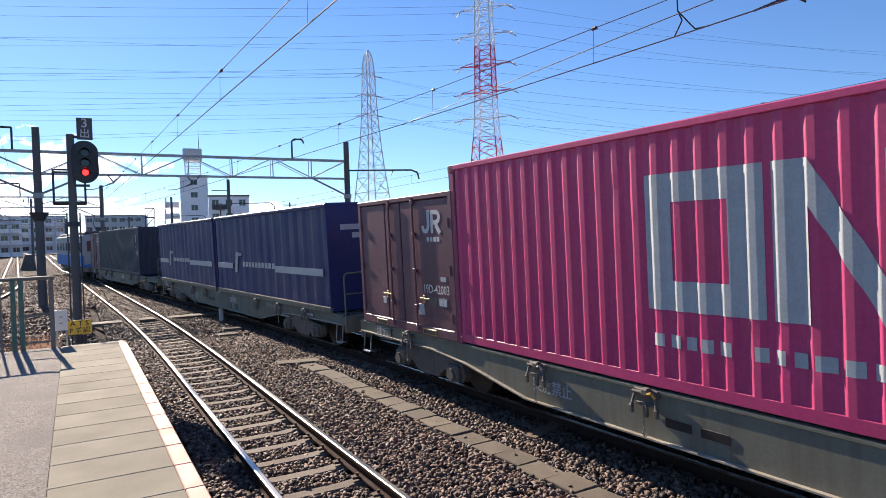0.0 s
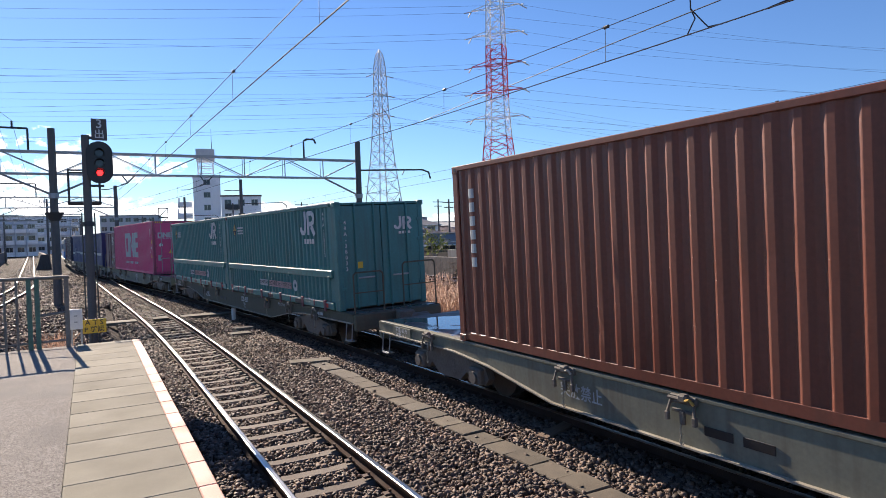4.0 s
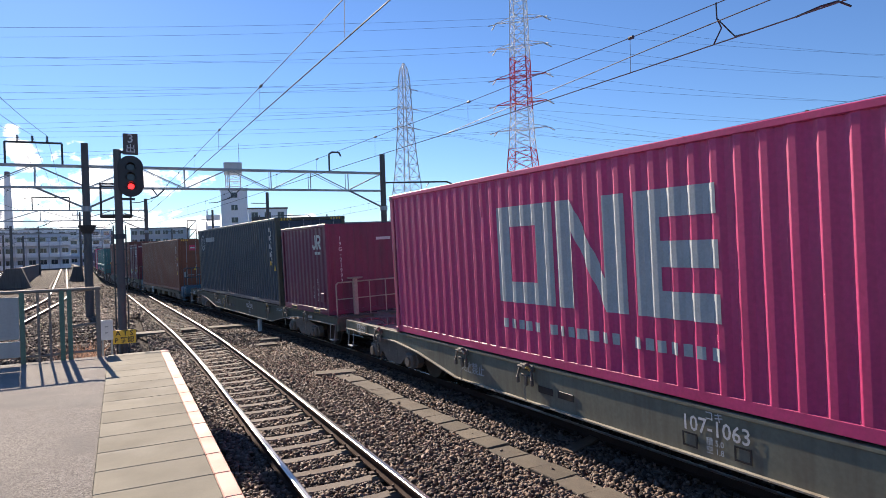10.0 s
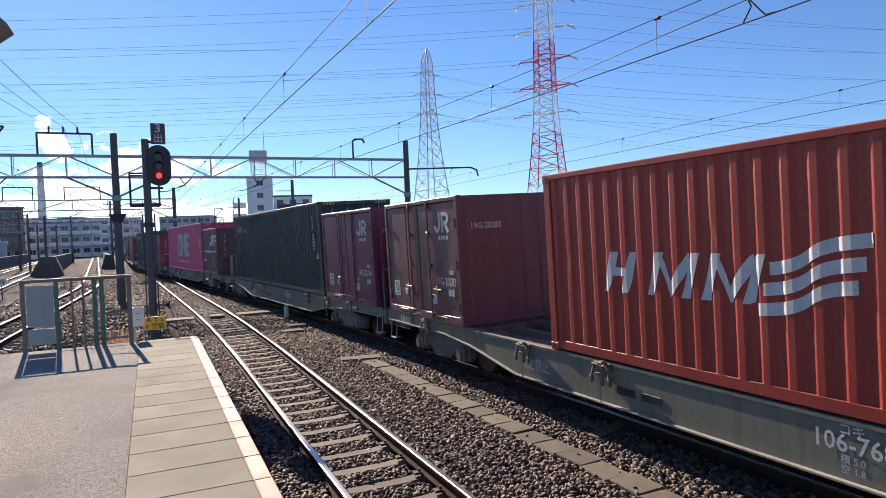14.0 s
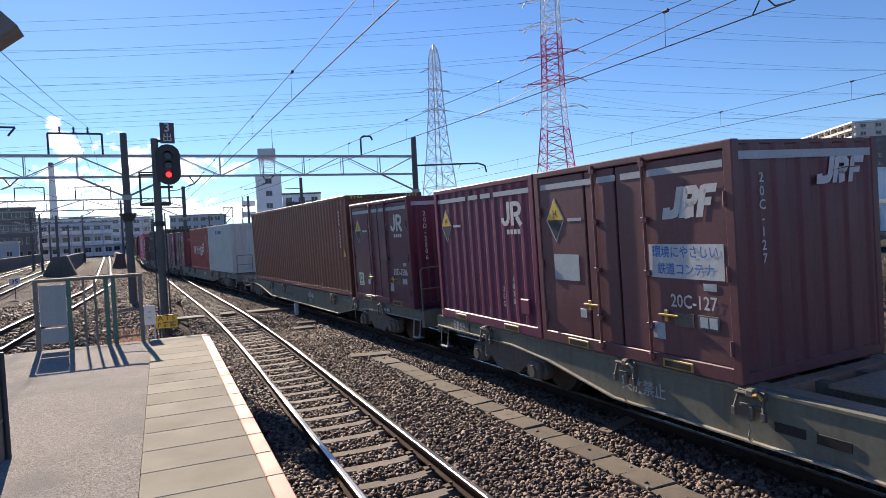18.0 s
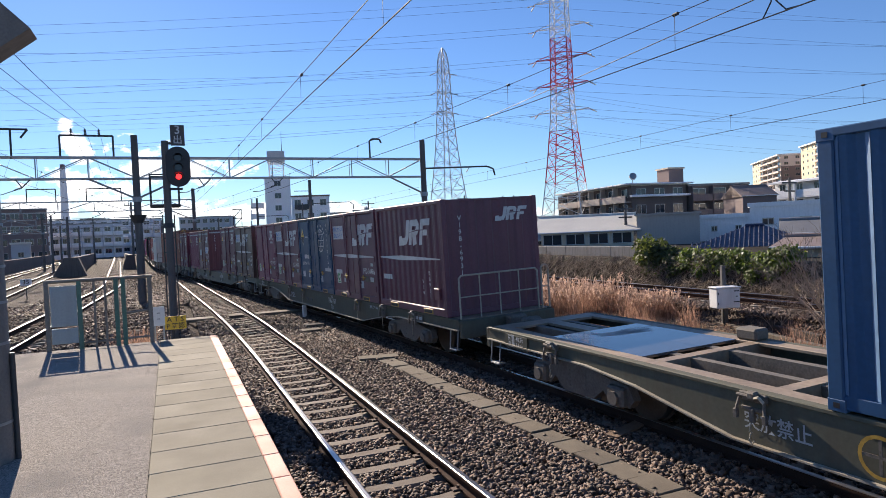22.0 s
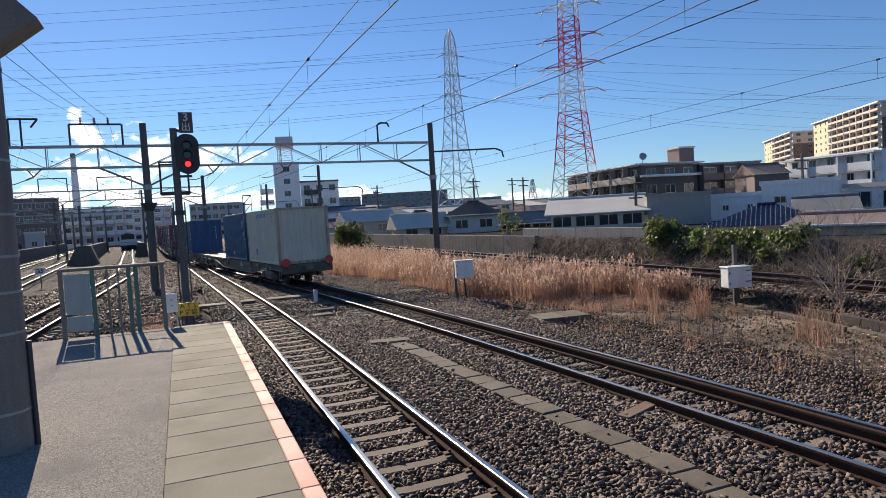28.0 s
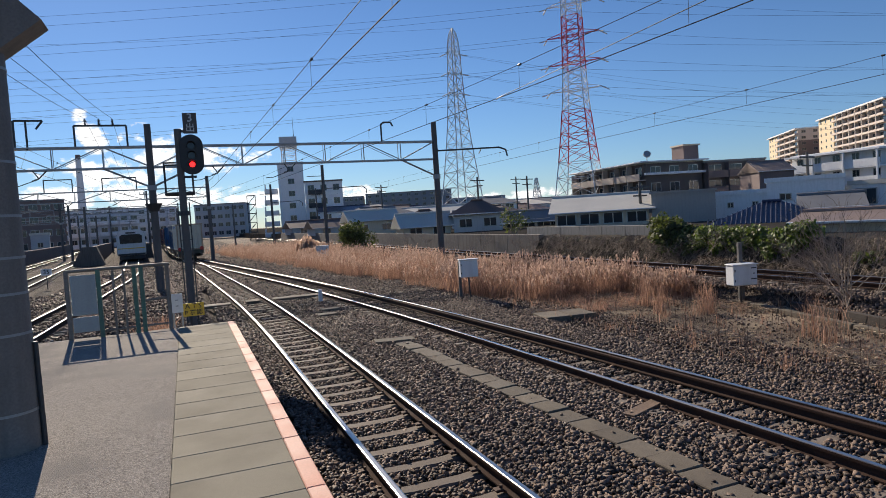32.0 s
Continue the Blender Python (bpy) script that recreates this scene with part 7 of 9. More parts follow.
def ribbon(mb, pts, w, sx=1.0, sz=1.0, shear=0.0):
    """A flat painted stroke of width w along points (right, up)."""
    P = [Vector((p[0], p[1])) for p in pts]
    out = []
    for i, p in enumerate(P):
        d0 = (p - P[i - 1]).normalized() if i else None
        d1 = (P[i + 1] - p).normalized() if i < len(P) - 1 else None
        d = ((d0 or d1) + (d1 or d0)).normalized()
        k = 1.0 if d0 is None or d1 is None else 1.0 / max(0.6, d.dot(d0))
        nrm = Vector((-d.y, d.x)) * (w / 2 * k)
        out += [p + nrm, p - nrm]
    mb.add([(q.x * sx + shear * q.y * sz, q.y * sz, 0.0) for q in out], [(2 * i, 2 * i + 1, 2 * i + 3, 2 * i + 2) for i in range(len(P) - 1)])
    return mb


def painted(name, mb, material, t, m):
    ob = part(name, mb, material, t)
    ob.matrix_basis = m
    return ob


def jr_shape():
    m = MB()
    ribbon(m, [(0.46, 1.0), (0.46, 0.36), (0.42, 0.2), (0.32, 0.1), (0.16, 0.1), (0.06, 0.2), (0.06, 0.34)], 0.19)
    ribbon(m, [(0.72, 0.0), (0.72, 0.88), (0.74, 0.9), (1.06, 0.9), (1.2, 0.82), (1.24, 0.68), (1.18, 0.54), (1.04, 0.46), (0.83, 0.46)], 0.19)
    ribbon(m, [(1.0, 0.36), (1.27, 0.0)], 0.22)
    return m


def jr_mark(t, x, y, z, s, material, name="company_mark", m=None):
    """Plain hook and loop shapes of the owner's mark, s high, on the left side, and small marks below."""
    mm = (m or Matrix.Translation((x, y + 0.003, z)) @ SIDE) @ Matrix.Diagonal((s * 1.18, s, s, 1))
    painted(name, jr_shape(), material, t, mm)
    low = MB()
    for k in range(4):
        ribbon(low, [(0.3 + 0.24 * k, -0.26), (0.48 + 0.24 * k, -0.26)], 0.2)
    painted("small_mark", low, material, t, mm)


def jrf_mark(t, x, y, z, s, w, material, name="company_mark", m=None, cut=None):
    """Slanted block mark, s high and w wide."""
    mb = MB()
    u = w / 3.3
    for pts, wd in (([(0.85, 1.0), (0.85, 0.34), (0.74, 0.17), (0.5, 0.13), (0.12, 0.13), (0.1, 0.36)], 0.3), ([(1.22, 0.0), (1.22, 0.86), (1.26, 0.87), (1.8, 0.87), (1.92, 0.78), (1.94, 0.64), (1.86, 0.52), (1.7, 0.46), (1.4, 0.46)], 0.26), ([(1.6, 0.5), (1.74, 0.0)], 0.34), ([(2.35, 0.0), (2.35, 0.86), (2.4, 0.87), (3.15, 0.87)], 0.26), ([(2.52, 0.48), (2.95, 0.48)], 0.24)):
        ribbon(mb, [(p[0] * u / s, p[1]) for p in pts], wd, s, s, 0.24)
    mm = m or Matrix.Translation((x, y + 0.003, z)) @ SIDE
    ob = painted(name, mb, material, t, mm)
    if cut:
        sl = MB().add([(0.3 * w, 0.47 * s, 0.003), (0.62 * w, 0.55 * s, 0.003), (1.08 * w, 0.58 * s, 0.003), (0.62 * w, 0.6 * s, 0.003)], [(0, 1, 2, 3)])
        part("slash", sl, cut, ob, "thin dark slash through the mark")


def jr_box(paint, label, style, number="", Hh=2.5, top_line=False, mark="jr", slogan=False, stripe=False, diamond=False, end_word="", sticker=True, end_mark=None, L=3.715, Wd=2.45, word_size=0.215, upright=True, mark_at=1.15):
    """A twelve-foot container. style: 'doors' (two leaf doors on the side) or 'ribs'."""
    t = thing("rail_container", label, "container", "containers on the train")
    hx, hy = L / 2, Wd / 2
    fy = hy - 0.02
    for x in (1, -1):
        for y in (1, -1):
            part("corner_post", MB().bev(*sorted((x * hx, x * (hx - 0.12))), *sorted((y * hy, y * (hy - 0.12))), 0.0, Hh, 0.012), paint, t)
    for s in (1, -1):
        part("top_rail", MB().bev(-hx + 0.1, hx - 0.1, *sorted((s * hy, s * (hy - 0.08))), Hh - 0.09, Hh - 0.002, 0.012), paint, t)
        part("bottom_rail", MB().bev(-hx + 0.1, hx - 0.1, *sorted((s * hy, s * (hy - 0.08))), 0.005, 0.17, 0.012), paint, t)
    for k in (-0.95, 0.95):
        part("fork_pocket", MB().bev(k - 0.24, k + 0.24, hy - 0.01, hy + 0.008, 0.015, 0.13, 0.01), M_HANDLE, t, "yellow fork pocket rim")
        part("fork_opening", MB().box(k - 0.2, k + 0.2, hy, hy + 0.0105, 0.035, 0.105), M_BLACK, t)
    part("roof", MB().bev(-hx + 0.02, hx - 0.02, -hy + 0.02, hy - 0.02, Hh - 0.06, Hh - 0.01, 0.01), paint, t)
    part("floor", MB().box(-hx + 0.05, hx - 0.05, -hy + 0.05, hy - 0.05, 0.04, 0.12), M_BOGIE, t)
    for x, s in ((hx, 1), (-hx, -1)):
        part("end_panel", pressed(MB(), "x", x - s * 0.012, s, -hy + 0.11, hy - 0.11, 0.02, Hh - 0.05, 0.4, 0.03, flat=0.36), paint, t)
        part("end_sill", MB().bev(*sorted((x, x - s * 0.08)), -hy + 0.1, hy - 0.1, 0.0, 0.12, 0.01), paint, t)
    part("side_panel", pressed(MB(), "y", -hy + 0.02, -1, -hx + 0.1, hx - 0.1, 0.16, Hh - 0.08, 0.3, 0.03), paint, t)
    if style == "ribs":
        part("side_panel", pressed(MB(), "y", fy, 1, -hx + 0.1, hx - 0.1, 0.16, Hh - 0.08, 0.3, 0.03), paint, t)
        part("latch_box", MB().bev(-hx + 0.3, -hx + 0.55, hy - 0.03, hy + 0.01, 0.35, 0.6, 0.01), paint, t)
    else:
        for a, b in ((0.08, 1.2), (1.24, 1.84), (1.88, L - 0.1)):
            d = part("door" if a != 1.24 else "centre_panel", MB().bev(hx - b, hx - a, fy - 0.05, fy, 0.17, Hh - 0.1, 0.012), paint, t)
        for a in (1.45, 2.4):
            rod = part("locking_bar", MB().cyl((hx - a, hy + 0.012, 0.06), (hx - a, hy + 0.012, Hh - 0.04), 0.02, n=8), paint, t, smooth=True)
            for z in (0.12, 0.5, 1.15, 1.8, Hh - 0.12):
                part("keeper", MB().bev(hx - a - 0.05, hx - a + 0.05, hy - 0.03, hy + 0.03, z - 0.035, z + 0.035, 0.006), paint, rod)
        for a in (1.24, 2.68):
            h = part("door_handle", MB().bev(hx - a - 0.19, hx - a + 0.13, hy + 0.0, hy + 0.025, 0.645, 0.672, 0.006), M_HANDLE, t, "yellow door handle")
            part("handle_plate", MB().bev(hx - a - 0.03, hx - a + 0.03, hy - 0.01, hy + 0.02, 0.58, 0.72, 0.006), M_HANDLE, h)
        for a, z in ((0.14, 0.3), (0.14, 1.1), (0.14, 1.9), (3.6, 0.3), (3.6, 1.1), (3.6, 1.9)):
            part("hinge", MB().cyl((hx - a, hy, z), (hx - a, hy, z + 0.16), 0.022, n=8), paint, t, smooth=True)
        part("card_holder", MB().bev(hx - 2.62, hx - 2.42, fy - 0.002, fy + 0.006, 0.35, 0.55, 0.004), M_MARKG, t)
        part("card_holder", MB().bev(hx - 1.12, hx - 0.98, fy - 0.002, fy + 0.006, 0.45, 0.58, 0.004), M_MARKG, t)
    y = (hy if style == "ribs" else fy) + 0.003
    if style == "ribs":
        y = fy + 0.004
    if sticker and style == "doors":
        st = part("sticker", MB().box(hx - 0.68, hx - 0.36, y, y + 0.003, 0.4, 0.74), M_STICK, t, "pale sticker with a round green mark")
        ring_mark(st, hx - 0.52, y + 0.0045, 0.6, 0.11, M_ECO, w=0.06)
        part("caption", MB().box(hx - 0.63, hx - 0.41, y + 0.003, y + 0.0045, 0.43, 0.46), M_ECO, st)
    if mark == "jr":
        jr_mark(t, hx - 2.7, y, 1.81, 0.4, M_MARK)
    elif mark == "jrf":
        jrf_mark(t, hx - mark_at, y, 1.55, 0.58, 1.65, M_MARK, cut=paint)
        for k in range(4):
            part("small_mark", MB().box(hx - 0.42 - 0.14 * k, hx - 0.3 - 0.14 * k, y, y + 0.003, 0.7, 0.82), M_MARK, t)
    if stripe:
        part("stripe", MB().prism([(hx - a, z) for a, z in ((0.16, 1.235), (1.5, 1.185), (3.5, 1.22), (3.5, 1.245), (1.5, 1.3), (0.16, 1.265))][::-1], y, y + 0.003), M_MARK, t, "pale stripe tapering to both ends")
    if top_line:
        for a0, a1 in ((0.16, 1.39), (1.51, 1.88), (1.98, 2.34), (2.46, 3.58)):
            part("stripe", MB().box(hx - a1, hx - a0, y, y + 0.003, Hh - 0.28, Hh - 0.2), M_MARKG, t)
        part("stripe", MB().box(-hx - 0.002, -hx + 0.004, -hy + 0.15, hy - 0.1, Hh - 0.22, Hh - 0.13), M_MARKG, t)
    if diamond:
        hm = part("height_mark", MB().prism([(hx - 0.5 + p[0], 1.86 + p[1]) for p in ((0.0, 0.33), (-0.225, 0.0), (0.0, -0.33), (0.225, 0.0))], y, y + 0.002), M_MARKG, t, "yellow and black diamond with a pale edge")
        for q, mm in (([(0.0, 0.3), (-0.2, 0.0), (0.2, 0.0)], M_YELLOW), ([(0.0, -0.3), (0.2, 0.0), (-0.2, 0.0)], M_BLACK)):
            part("diamond_half", MB().prism([(hx - 0.5 + p[0], 1.86 + p[1]) for p in q], y + 0.001, y + 0.004), mm, hm)
        word("letters", "H", 0.15, M_BLACK, hm, Matrix.Translation((hx - 0.5, y + 0.006, 1.945)) @ SIDE)
        part("marking", MB().box(hx - 1.12, hx - 0.8, y, y + 0.003, 1.83, 1.875), M_MARKG, t)
    if slogan:
        sg = part("slogan_panel", MB().box(hx - 1.14, hx - 0.22, y, y + 0.003, 1.74, 2.14), M_MARK, t, "white panel with blue lettering")
        for k, s in enumerate(("環境にやさしい", "鉄道コンテナ")):
            word("letters", s, 0.15, M_MARKB, sg, Matrix.Translation((hx - 0.68, y + 0.006, 2.03 - 0.19 * k)) @ SIDE, 0.82)
    if number:
        if style == "doors":
            word("number", number, word_size, M_MARK, t, Matrix.Translation((hx - 3.08, y + 0.006, 0.83)) @ SIDE, 0.9)
            for a in (2.78, 3.14):
                cf = part("card_frame", MB().bev(hx - a - 0.3, hx - a, y - 0.001, y + 0.004, 0.54, 0.7, 0.003), M_BOGIE, t, "dark card frame")
                if a > 3:
                    part("card", MB().box(hx - a - 0.27, hx - a - 0.16, y + 0.004, y + 0.0065, 0.56, 0.68).box(hx - a - 0.14, hx - a - 0.03, y + 0.004, y + 0.0065, 0.56, 0.68), M_MARKG, cf)
            part("plate", MB().box(hx - 3.42, hx - 3.24, y, y + 0.003, 0.98, 1.06), M_MARKG, t)
        else:
            for k, ch in enumerate(number.replace("-", "")):
                word("number", ch, 0.13, M_MARK, t, Matrix.Translation((hx - 2.95 if k > 2 else hx - 2.62, y + 0.006, 0.92 - 0.13 * (k - 3 if k > 2 else k + 1.5))) @ SIDE, 1.0)
        if upright:
            for k, ch in enumerate(number):
                word("number", ch, 0.15, M_MARK, t, Matrix.Translation((-hx - 0.006, hy - 0.42, Hh - 0.42 - 0.145 * k)) @ REAR, 1.0)
        else:
            word("number", number, 0.17, M_MARK, t, Matrix.Translation((-hx - 0.006, hy - 0.62, Hh - 0.6)) @ REAR, 0.9)
    if end_mark == "jrf":
        jrf_mark(t, 0, 0, 0, 0.3, 0.82, M_MARK, m=Matrix.Translation((-hx - 0.004, -0.1, Hh - 0.52)) @ REAR, cut=paint)
    elif end_mark == "bar":
        part("marking", MB().box(-hx - 0.004, -hx + 0.003, -0.75, -0.3, Hh - 0.5, Hh - 0.42), M_MARK, t)
    return t


def teal_box(number):
    L, Wd, Hh = 9.41, 2.49, 2.62
    t = thing("long_rail_container", "teal 31-foot rail container with ribbed sides and a folding lower side", "container", "containers on the train")
    hx, hy = L / 2, Wd / 2
    for x in (1, -1):
        for y in (1, -1):
            part("corner_post", MB().bev(*sorted((x * hx, x * (hx - 0.3))), *sorted((y * (hy - 0.03), y * (hy - 0.18))), 0.0, Hh - 0.02, 0.02), M_TEAL, t)
            part("corner_casting", MB().bev(*sorted((x * hx, x * (hx - 0.18))), *sorted((y * hy, y * (hy - 0.16))), Hh - 0.12, Hh, 0.01), M_BROWNRED if x > 0 else M_TEAL, t)
    for s in (1, -1):
        part("side_panel", pressed(MB(), "y", s * (hy - 0.02), s, -hx + 0.5, hx - 0.3, 0.98, Hh - 0.1, 0.26, 0.045, flat=0.3, dents=11 if s > 0 else 0), M_TEAL, t)
        part("lower_flap", pressed(MB(), "y", s * (hy - 0.005), s, -hx + 0.5, hx - 0.3, 0.2, 0.8, 0.26, 0.05, flat=0.33), M_TEAL, t)
        for z0, z1, e in ((Hh - 0.1, Hh - 0.01, 0.0), (0.8, 0.98, 0.02), (0.02, 0.2, 0.01)):
            part("side_rail", MB().bev(-hx + 0.3, hx - 0.28, *sorted((s * (hy + e), s * (hy - 0.07))), z0, z1, 0.015), M_TEAL, t)
        for x in (-hx + 0.45, hx - 0.32, -1.5, 1.5):
            part("latch", MB().bev(x - 0.05, x + 0.05, *sorted((s * (hy - 0.02), s * (hy + 0.04))), 0.74, 0.84, 0.01), M_TEAL, t)
    part("end_plate", MB().bev(-hx + 0.29, -hx + 0.51, hy - 0.09, hy - 0.045, 0.1, Hh - 0.08, 0.008), M_TEAL, t)
    part("end_plate", MB().bev(-hx + 0.29, -hx + 0.51, -hy + 0.045, -hy + 0.09, 0.1, Hh - 0.08, 0.008), M_TEAL, t)
    for x in (-3.2, -1.5, 0.2, 1.9, 3.5):
        part("tie_hook", MB().bev(x - 0.035, x + 0.035, hy - 0.02, hy + 0.025, 0.05, 0.2, 0.01), M_BROWNRED, t)
    part("roof", MB().bev(-hx + 0.05, hx - 0.05, -hy + 0.04, hy - 0.04, Hh - 0.08, Hh - 0.02, 0.01), M_TEAL, t)
    part("roof_edge", MB().bev(-hx + 0.2, hx - 0.2, hy - 0.02, hy + 0.006, Hh - 0.035, Hh, 0.004), M_GALV, t)
    part("floor", MB().box(-hx + 0.1, hx - 0.1, -hy + 0.1, hy - 0.1, 0.03, 0.12), M_BOGIE, t)
    part("end_panel", MB().bev(hx - 0.06, hx - 0.02, -hy + 0.15, hy - 0.15, 0.03, Hh - 0.05, 0.01), M_TEAL, t)
    for s in (1, -1):
        d = part("door", MB().bev(-hx + 0.02, -hx + 0.06, *sorted((s * 0.01, s * (hy - 0.16))), 0.06, Hh - 0.1, 0.01), M_TEAL, t)
        for y in (0.2, 0.72):
            part("locking_bar", MB().cyl((-hx - 0.005, s * y, 0.03), (-hx - 0.005, s * y, Hh - 0.04), 0.024, n=8), M_TEAL, d, smooth=True)
        for z in (0.5, 0.95, 1.6, 2.1):
            part("hinge", MB().bev(-hx - 0.01, -hx + 0.03, *sorted((s * (hy - 0.22), s * (hy - 0.1))), z, z + 0.08, 0.008), M_TEAL, d)
        part("lock_handle", MB().bev(-hx - 0.03, -hx, *sorted((s * 0.25, s * 0.7)), 0.75, 0.79, 0.006), M_GALV, d)
    part("sticker", MB().box(-hx + 0.014, -hx + 0.019, 0.55, 0.72, 1.0, 1.16), M_YELLOW, t)
    part("lamp_bracket", MB().bev(-hx + 0.62, -hx + 0.78, hy - 0.02, hy + 0.02, 0.06, 0.16, 0.01), M_RED, t)
    y = hy - 0.016
    jr_mark(t, hx - 7.2, y, 1.86, 0.62, M_MARK)
    jr_mark(t, 0, 0, 0, 0.32, M_MARK, m=Matrix.Translation((-hx + 0.014, -0.38, Hh - 0.72)) @ REAR)
    for k, ch in enumerate(number):
        word("number", ch, 0.15, M_MARK, t, Matrix.Translation((hx - 8.72, y + 0.006, 2.35 - 0.125 * k)) @ SIDE)
        word("number", ch, 0.13, M_MARK, t, Matrix.Translation((-hx + 0.012, hy - 0.27, Hh - 0.5 - 0.14 * k)) @ REAR)
    for q, mm in (([(0.0, 0.24), (-0.18, 0.0), (0.18, 0.0)], M_HANDLE), ([(0.0, -0.24), (0.18, 0.0), (-0.18, 0.0)], M_BLACK)):
        part("height_mark", MB().prism([(hx - 1.1 + p[0], 2.1 + p[1]) for p in q], y, y + 0.004), mm, t)
    for a0, a1, mm, tx, sz in ((3.6, 4.3, M_MARKG, "環境省補助事業", 0.11), (4.45, 6.3, M_MARKP, "空コン専用フォークポケット", 0.155)):
        pn = part("label_panel", MB().box(hx - a1, hx - a0, hy - 0.002, hy + 0.003, 0.38, 0.56), mm, t, "pale panel with dark lettering")
        word("letters", tx, sz, M_BLACK, pn, Matrix.Translation((hx - (a0 + a1) / 2, hy + 0.006, 0.47)) @ SIDE, 0.92)
    for k, tx in enumerate(("H", "L", "G")):
        word("letters", tx, 0.13, M_BLACK if k < 2 else M_YELLOW, t, Matrix.Translation((hx - 1.04 - (0.08 if k == 1 else 0.07 if k == 2 else -0.0), y + 0.009, 2.16 if k < 2 else 2.0)) @ SIDE)
    for k in range(3):
        part("marking", MB().box(hx - 2.05, hx - 1.45, y, y + 0.003, 2.16 - 0.09 * k, 2.21 - 0.09 * k), M_MARKG, t)
    for x in (-3.9, -2.4, -0.7, 1.0, 2.7, 4.2):
        part("side_clamp", MB().bev(x - 0.06, x + 0.06, hy - 0.01, hy + 0.035, -0.04, 0.24, 0.012).cyl((x, hy + 0.03, 0.2), (x, hy + 0.05, 0.2), 0.035, n=8), M_BROWNRED, t)
    for x in (-2.1, 0.2, 2.2):
        part("fork_pocket", MB().bev(x - 0.25, x + 0.25, hy - 0.005, hy + 0.012, 0.03, 0.16, 0.008), M_BLACK, t)
    ring_mark(t, hx - 6.6, hy + 0.004, 0.5, 0.16, M_MARKG, w=0.1)
    return t


def curtain_box():
    """A navy box with hanging curtain sides."""
    L, Wd, Hh = 9.4, 2.5, 2.6
    t = thing("curtain_container", "navy curtain-sided container with a grey band along the side", "container", "containers on the train")
    hx, hy = L / 2, Wd / 2
    n = 90
    vs = []
    for i in range(n + 1):
        x = -hx + 0.05 + (L - 0.1) * i / n
        w = 0.022 * math.sin(x * 9.1) + 0.016 * math.sin(x * 21 + 1.3)
        for j in range(7):
            z = 0.12 + (Hh - 0.2) * j / 6
            vs.append((x, hy - 0.02 + w * (0.5 + 0.5 * j / 6), z))
    part("side_curtain", MB().add(vs, [(i * 7 + j, (i + 1) * 7 + j, (i + 1) * 7 + j + 1, i * 7 + j + 1) for i in range(n) for j in range(6)]), M_NAVY, t, "navy cloth with folds", smooth=True)
    part("side_curtain", MB().box(-hx + 0.05, hx - 0.05, -hy, -hy + 0.04, 0.12, Hh - 0.08), M_NAVY, t)
    part("roof", MB().bev(-hx, hx, -hy, hy + 0.02, Hh - 0.12, Hh, 0.03), M_NAVY, t)
    part("side_sill", MB().bev(-hx, hx, hy - 0.08, hy + 0.01, 0.0, 0.14, 0.012), M_FRAME, t)
    for x in (-hx, hx - 0.06):
        part("end_panel", MB().bev(x, x + 0.06, -hy, hy, 0.02, Hh - 0.05, 0.01), M_NAVY, t)
    part("floor", MB().box(-hx + 0.06, hx - 0.06, -hy + 0.06, hy - 0.06, 0.02, 0.12), M_BOGIE, t)
    for a0, a1 in ((0.3, 2.0), (5.9, 9.1)):
        part("band", MB().box(hx - a1, hx - a0, hy + 0.015, hy + 0.02, 0.86, 1.04), M_MARKG, t)
    m = MB()
    for k in range(10):
        m.box(hx - 3.05 - 0.29 * k - 0.2, hx - 3.05 - 0.29 * k, hy + 0.016, hy + 0.021, 0.95, 1.1)
    m.prism([(hx - 2.2, 0.75), (hx - 2.45, 0.75), (hx - 2.65, 1.4), (hx - 2.4, 1.4)], hy + 0.016, hy + 0.021)
    m.box(hx - 2.95, hx - 2.5, hy + 0.016, hy + 0.021, 1.28, 1.38)
    part("company_mark", m, M_MARKG, t)
    part("marking", MB().box(-hx - 0.003, -hx + 0.002, 0.1, 0.9, Hh - 0.65, Hh - 0.52).box(-hx - 0.003, -hx + 0.002, 0.1, 0.6, Hh - 0.85, Hh - 0.72), M_MARKG, t)
    return t


def twistlock(x, y, z):
    """The lock that folds down on the side sill: bracket, two swinging arms with rollers, hanging plate."""
    mb = MB().bev(x - 0.17, x + 0.17, y, y + 0.05, z - 0.05, z + 0.045, 0.012)
    mb.bev(x - 0.09, x + 0.02, y + 0.03, y + 0.12, z - 0.02, z + 0.075, 0.02)
    mb.cyl((x - 0.16, y + 0.07, z + 0.01), (x + 0.17, y + 0.07, z + 0.01), 0.02, n=8)
    mb.bev(x - 0.13, x + 0.15, y + 0.02, y + 0.05, z - 0.15, z - 0.11, 0.008)
    for a, b in ((-0.15, -0.17), (0.14, 0.19)):
        mb.tube([(x + a, y + 0.06, z), (x + b, y + 0.08, z - 0.17)], 0.018, 6)
        mb.bev(x + b - 0.025, x + b + 0.025, y + 0.05, y + 0.1, z - 0.25, z - 0.15, 0.008)
    mb.bev(x - 0.03, x + 0.035, y + 0.03, y + 0.075, z - 0.27, z - 0.12, 0.01)
    return mb


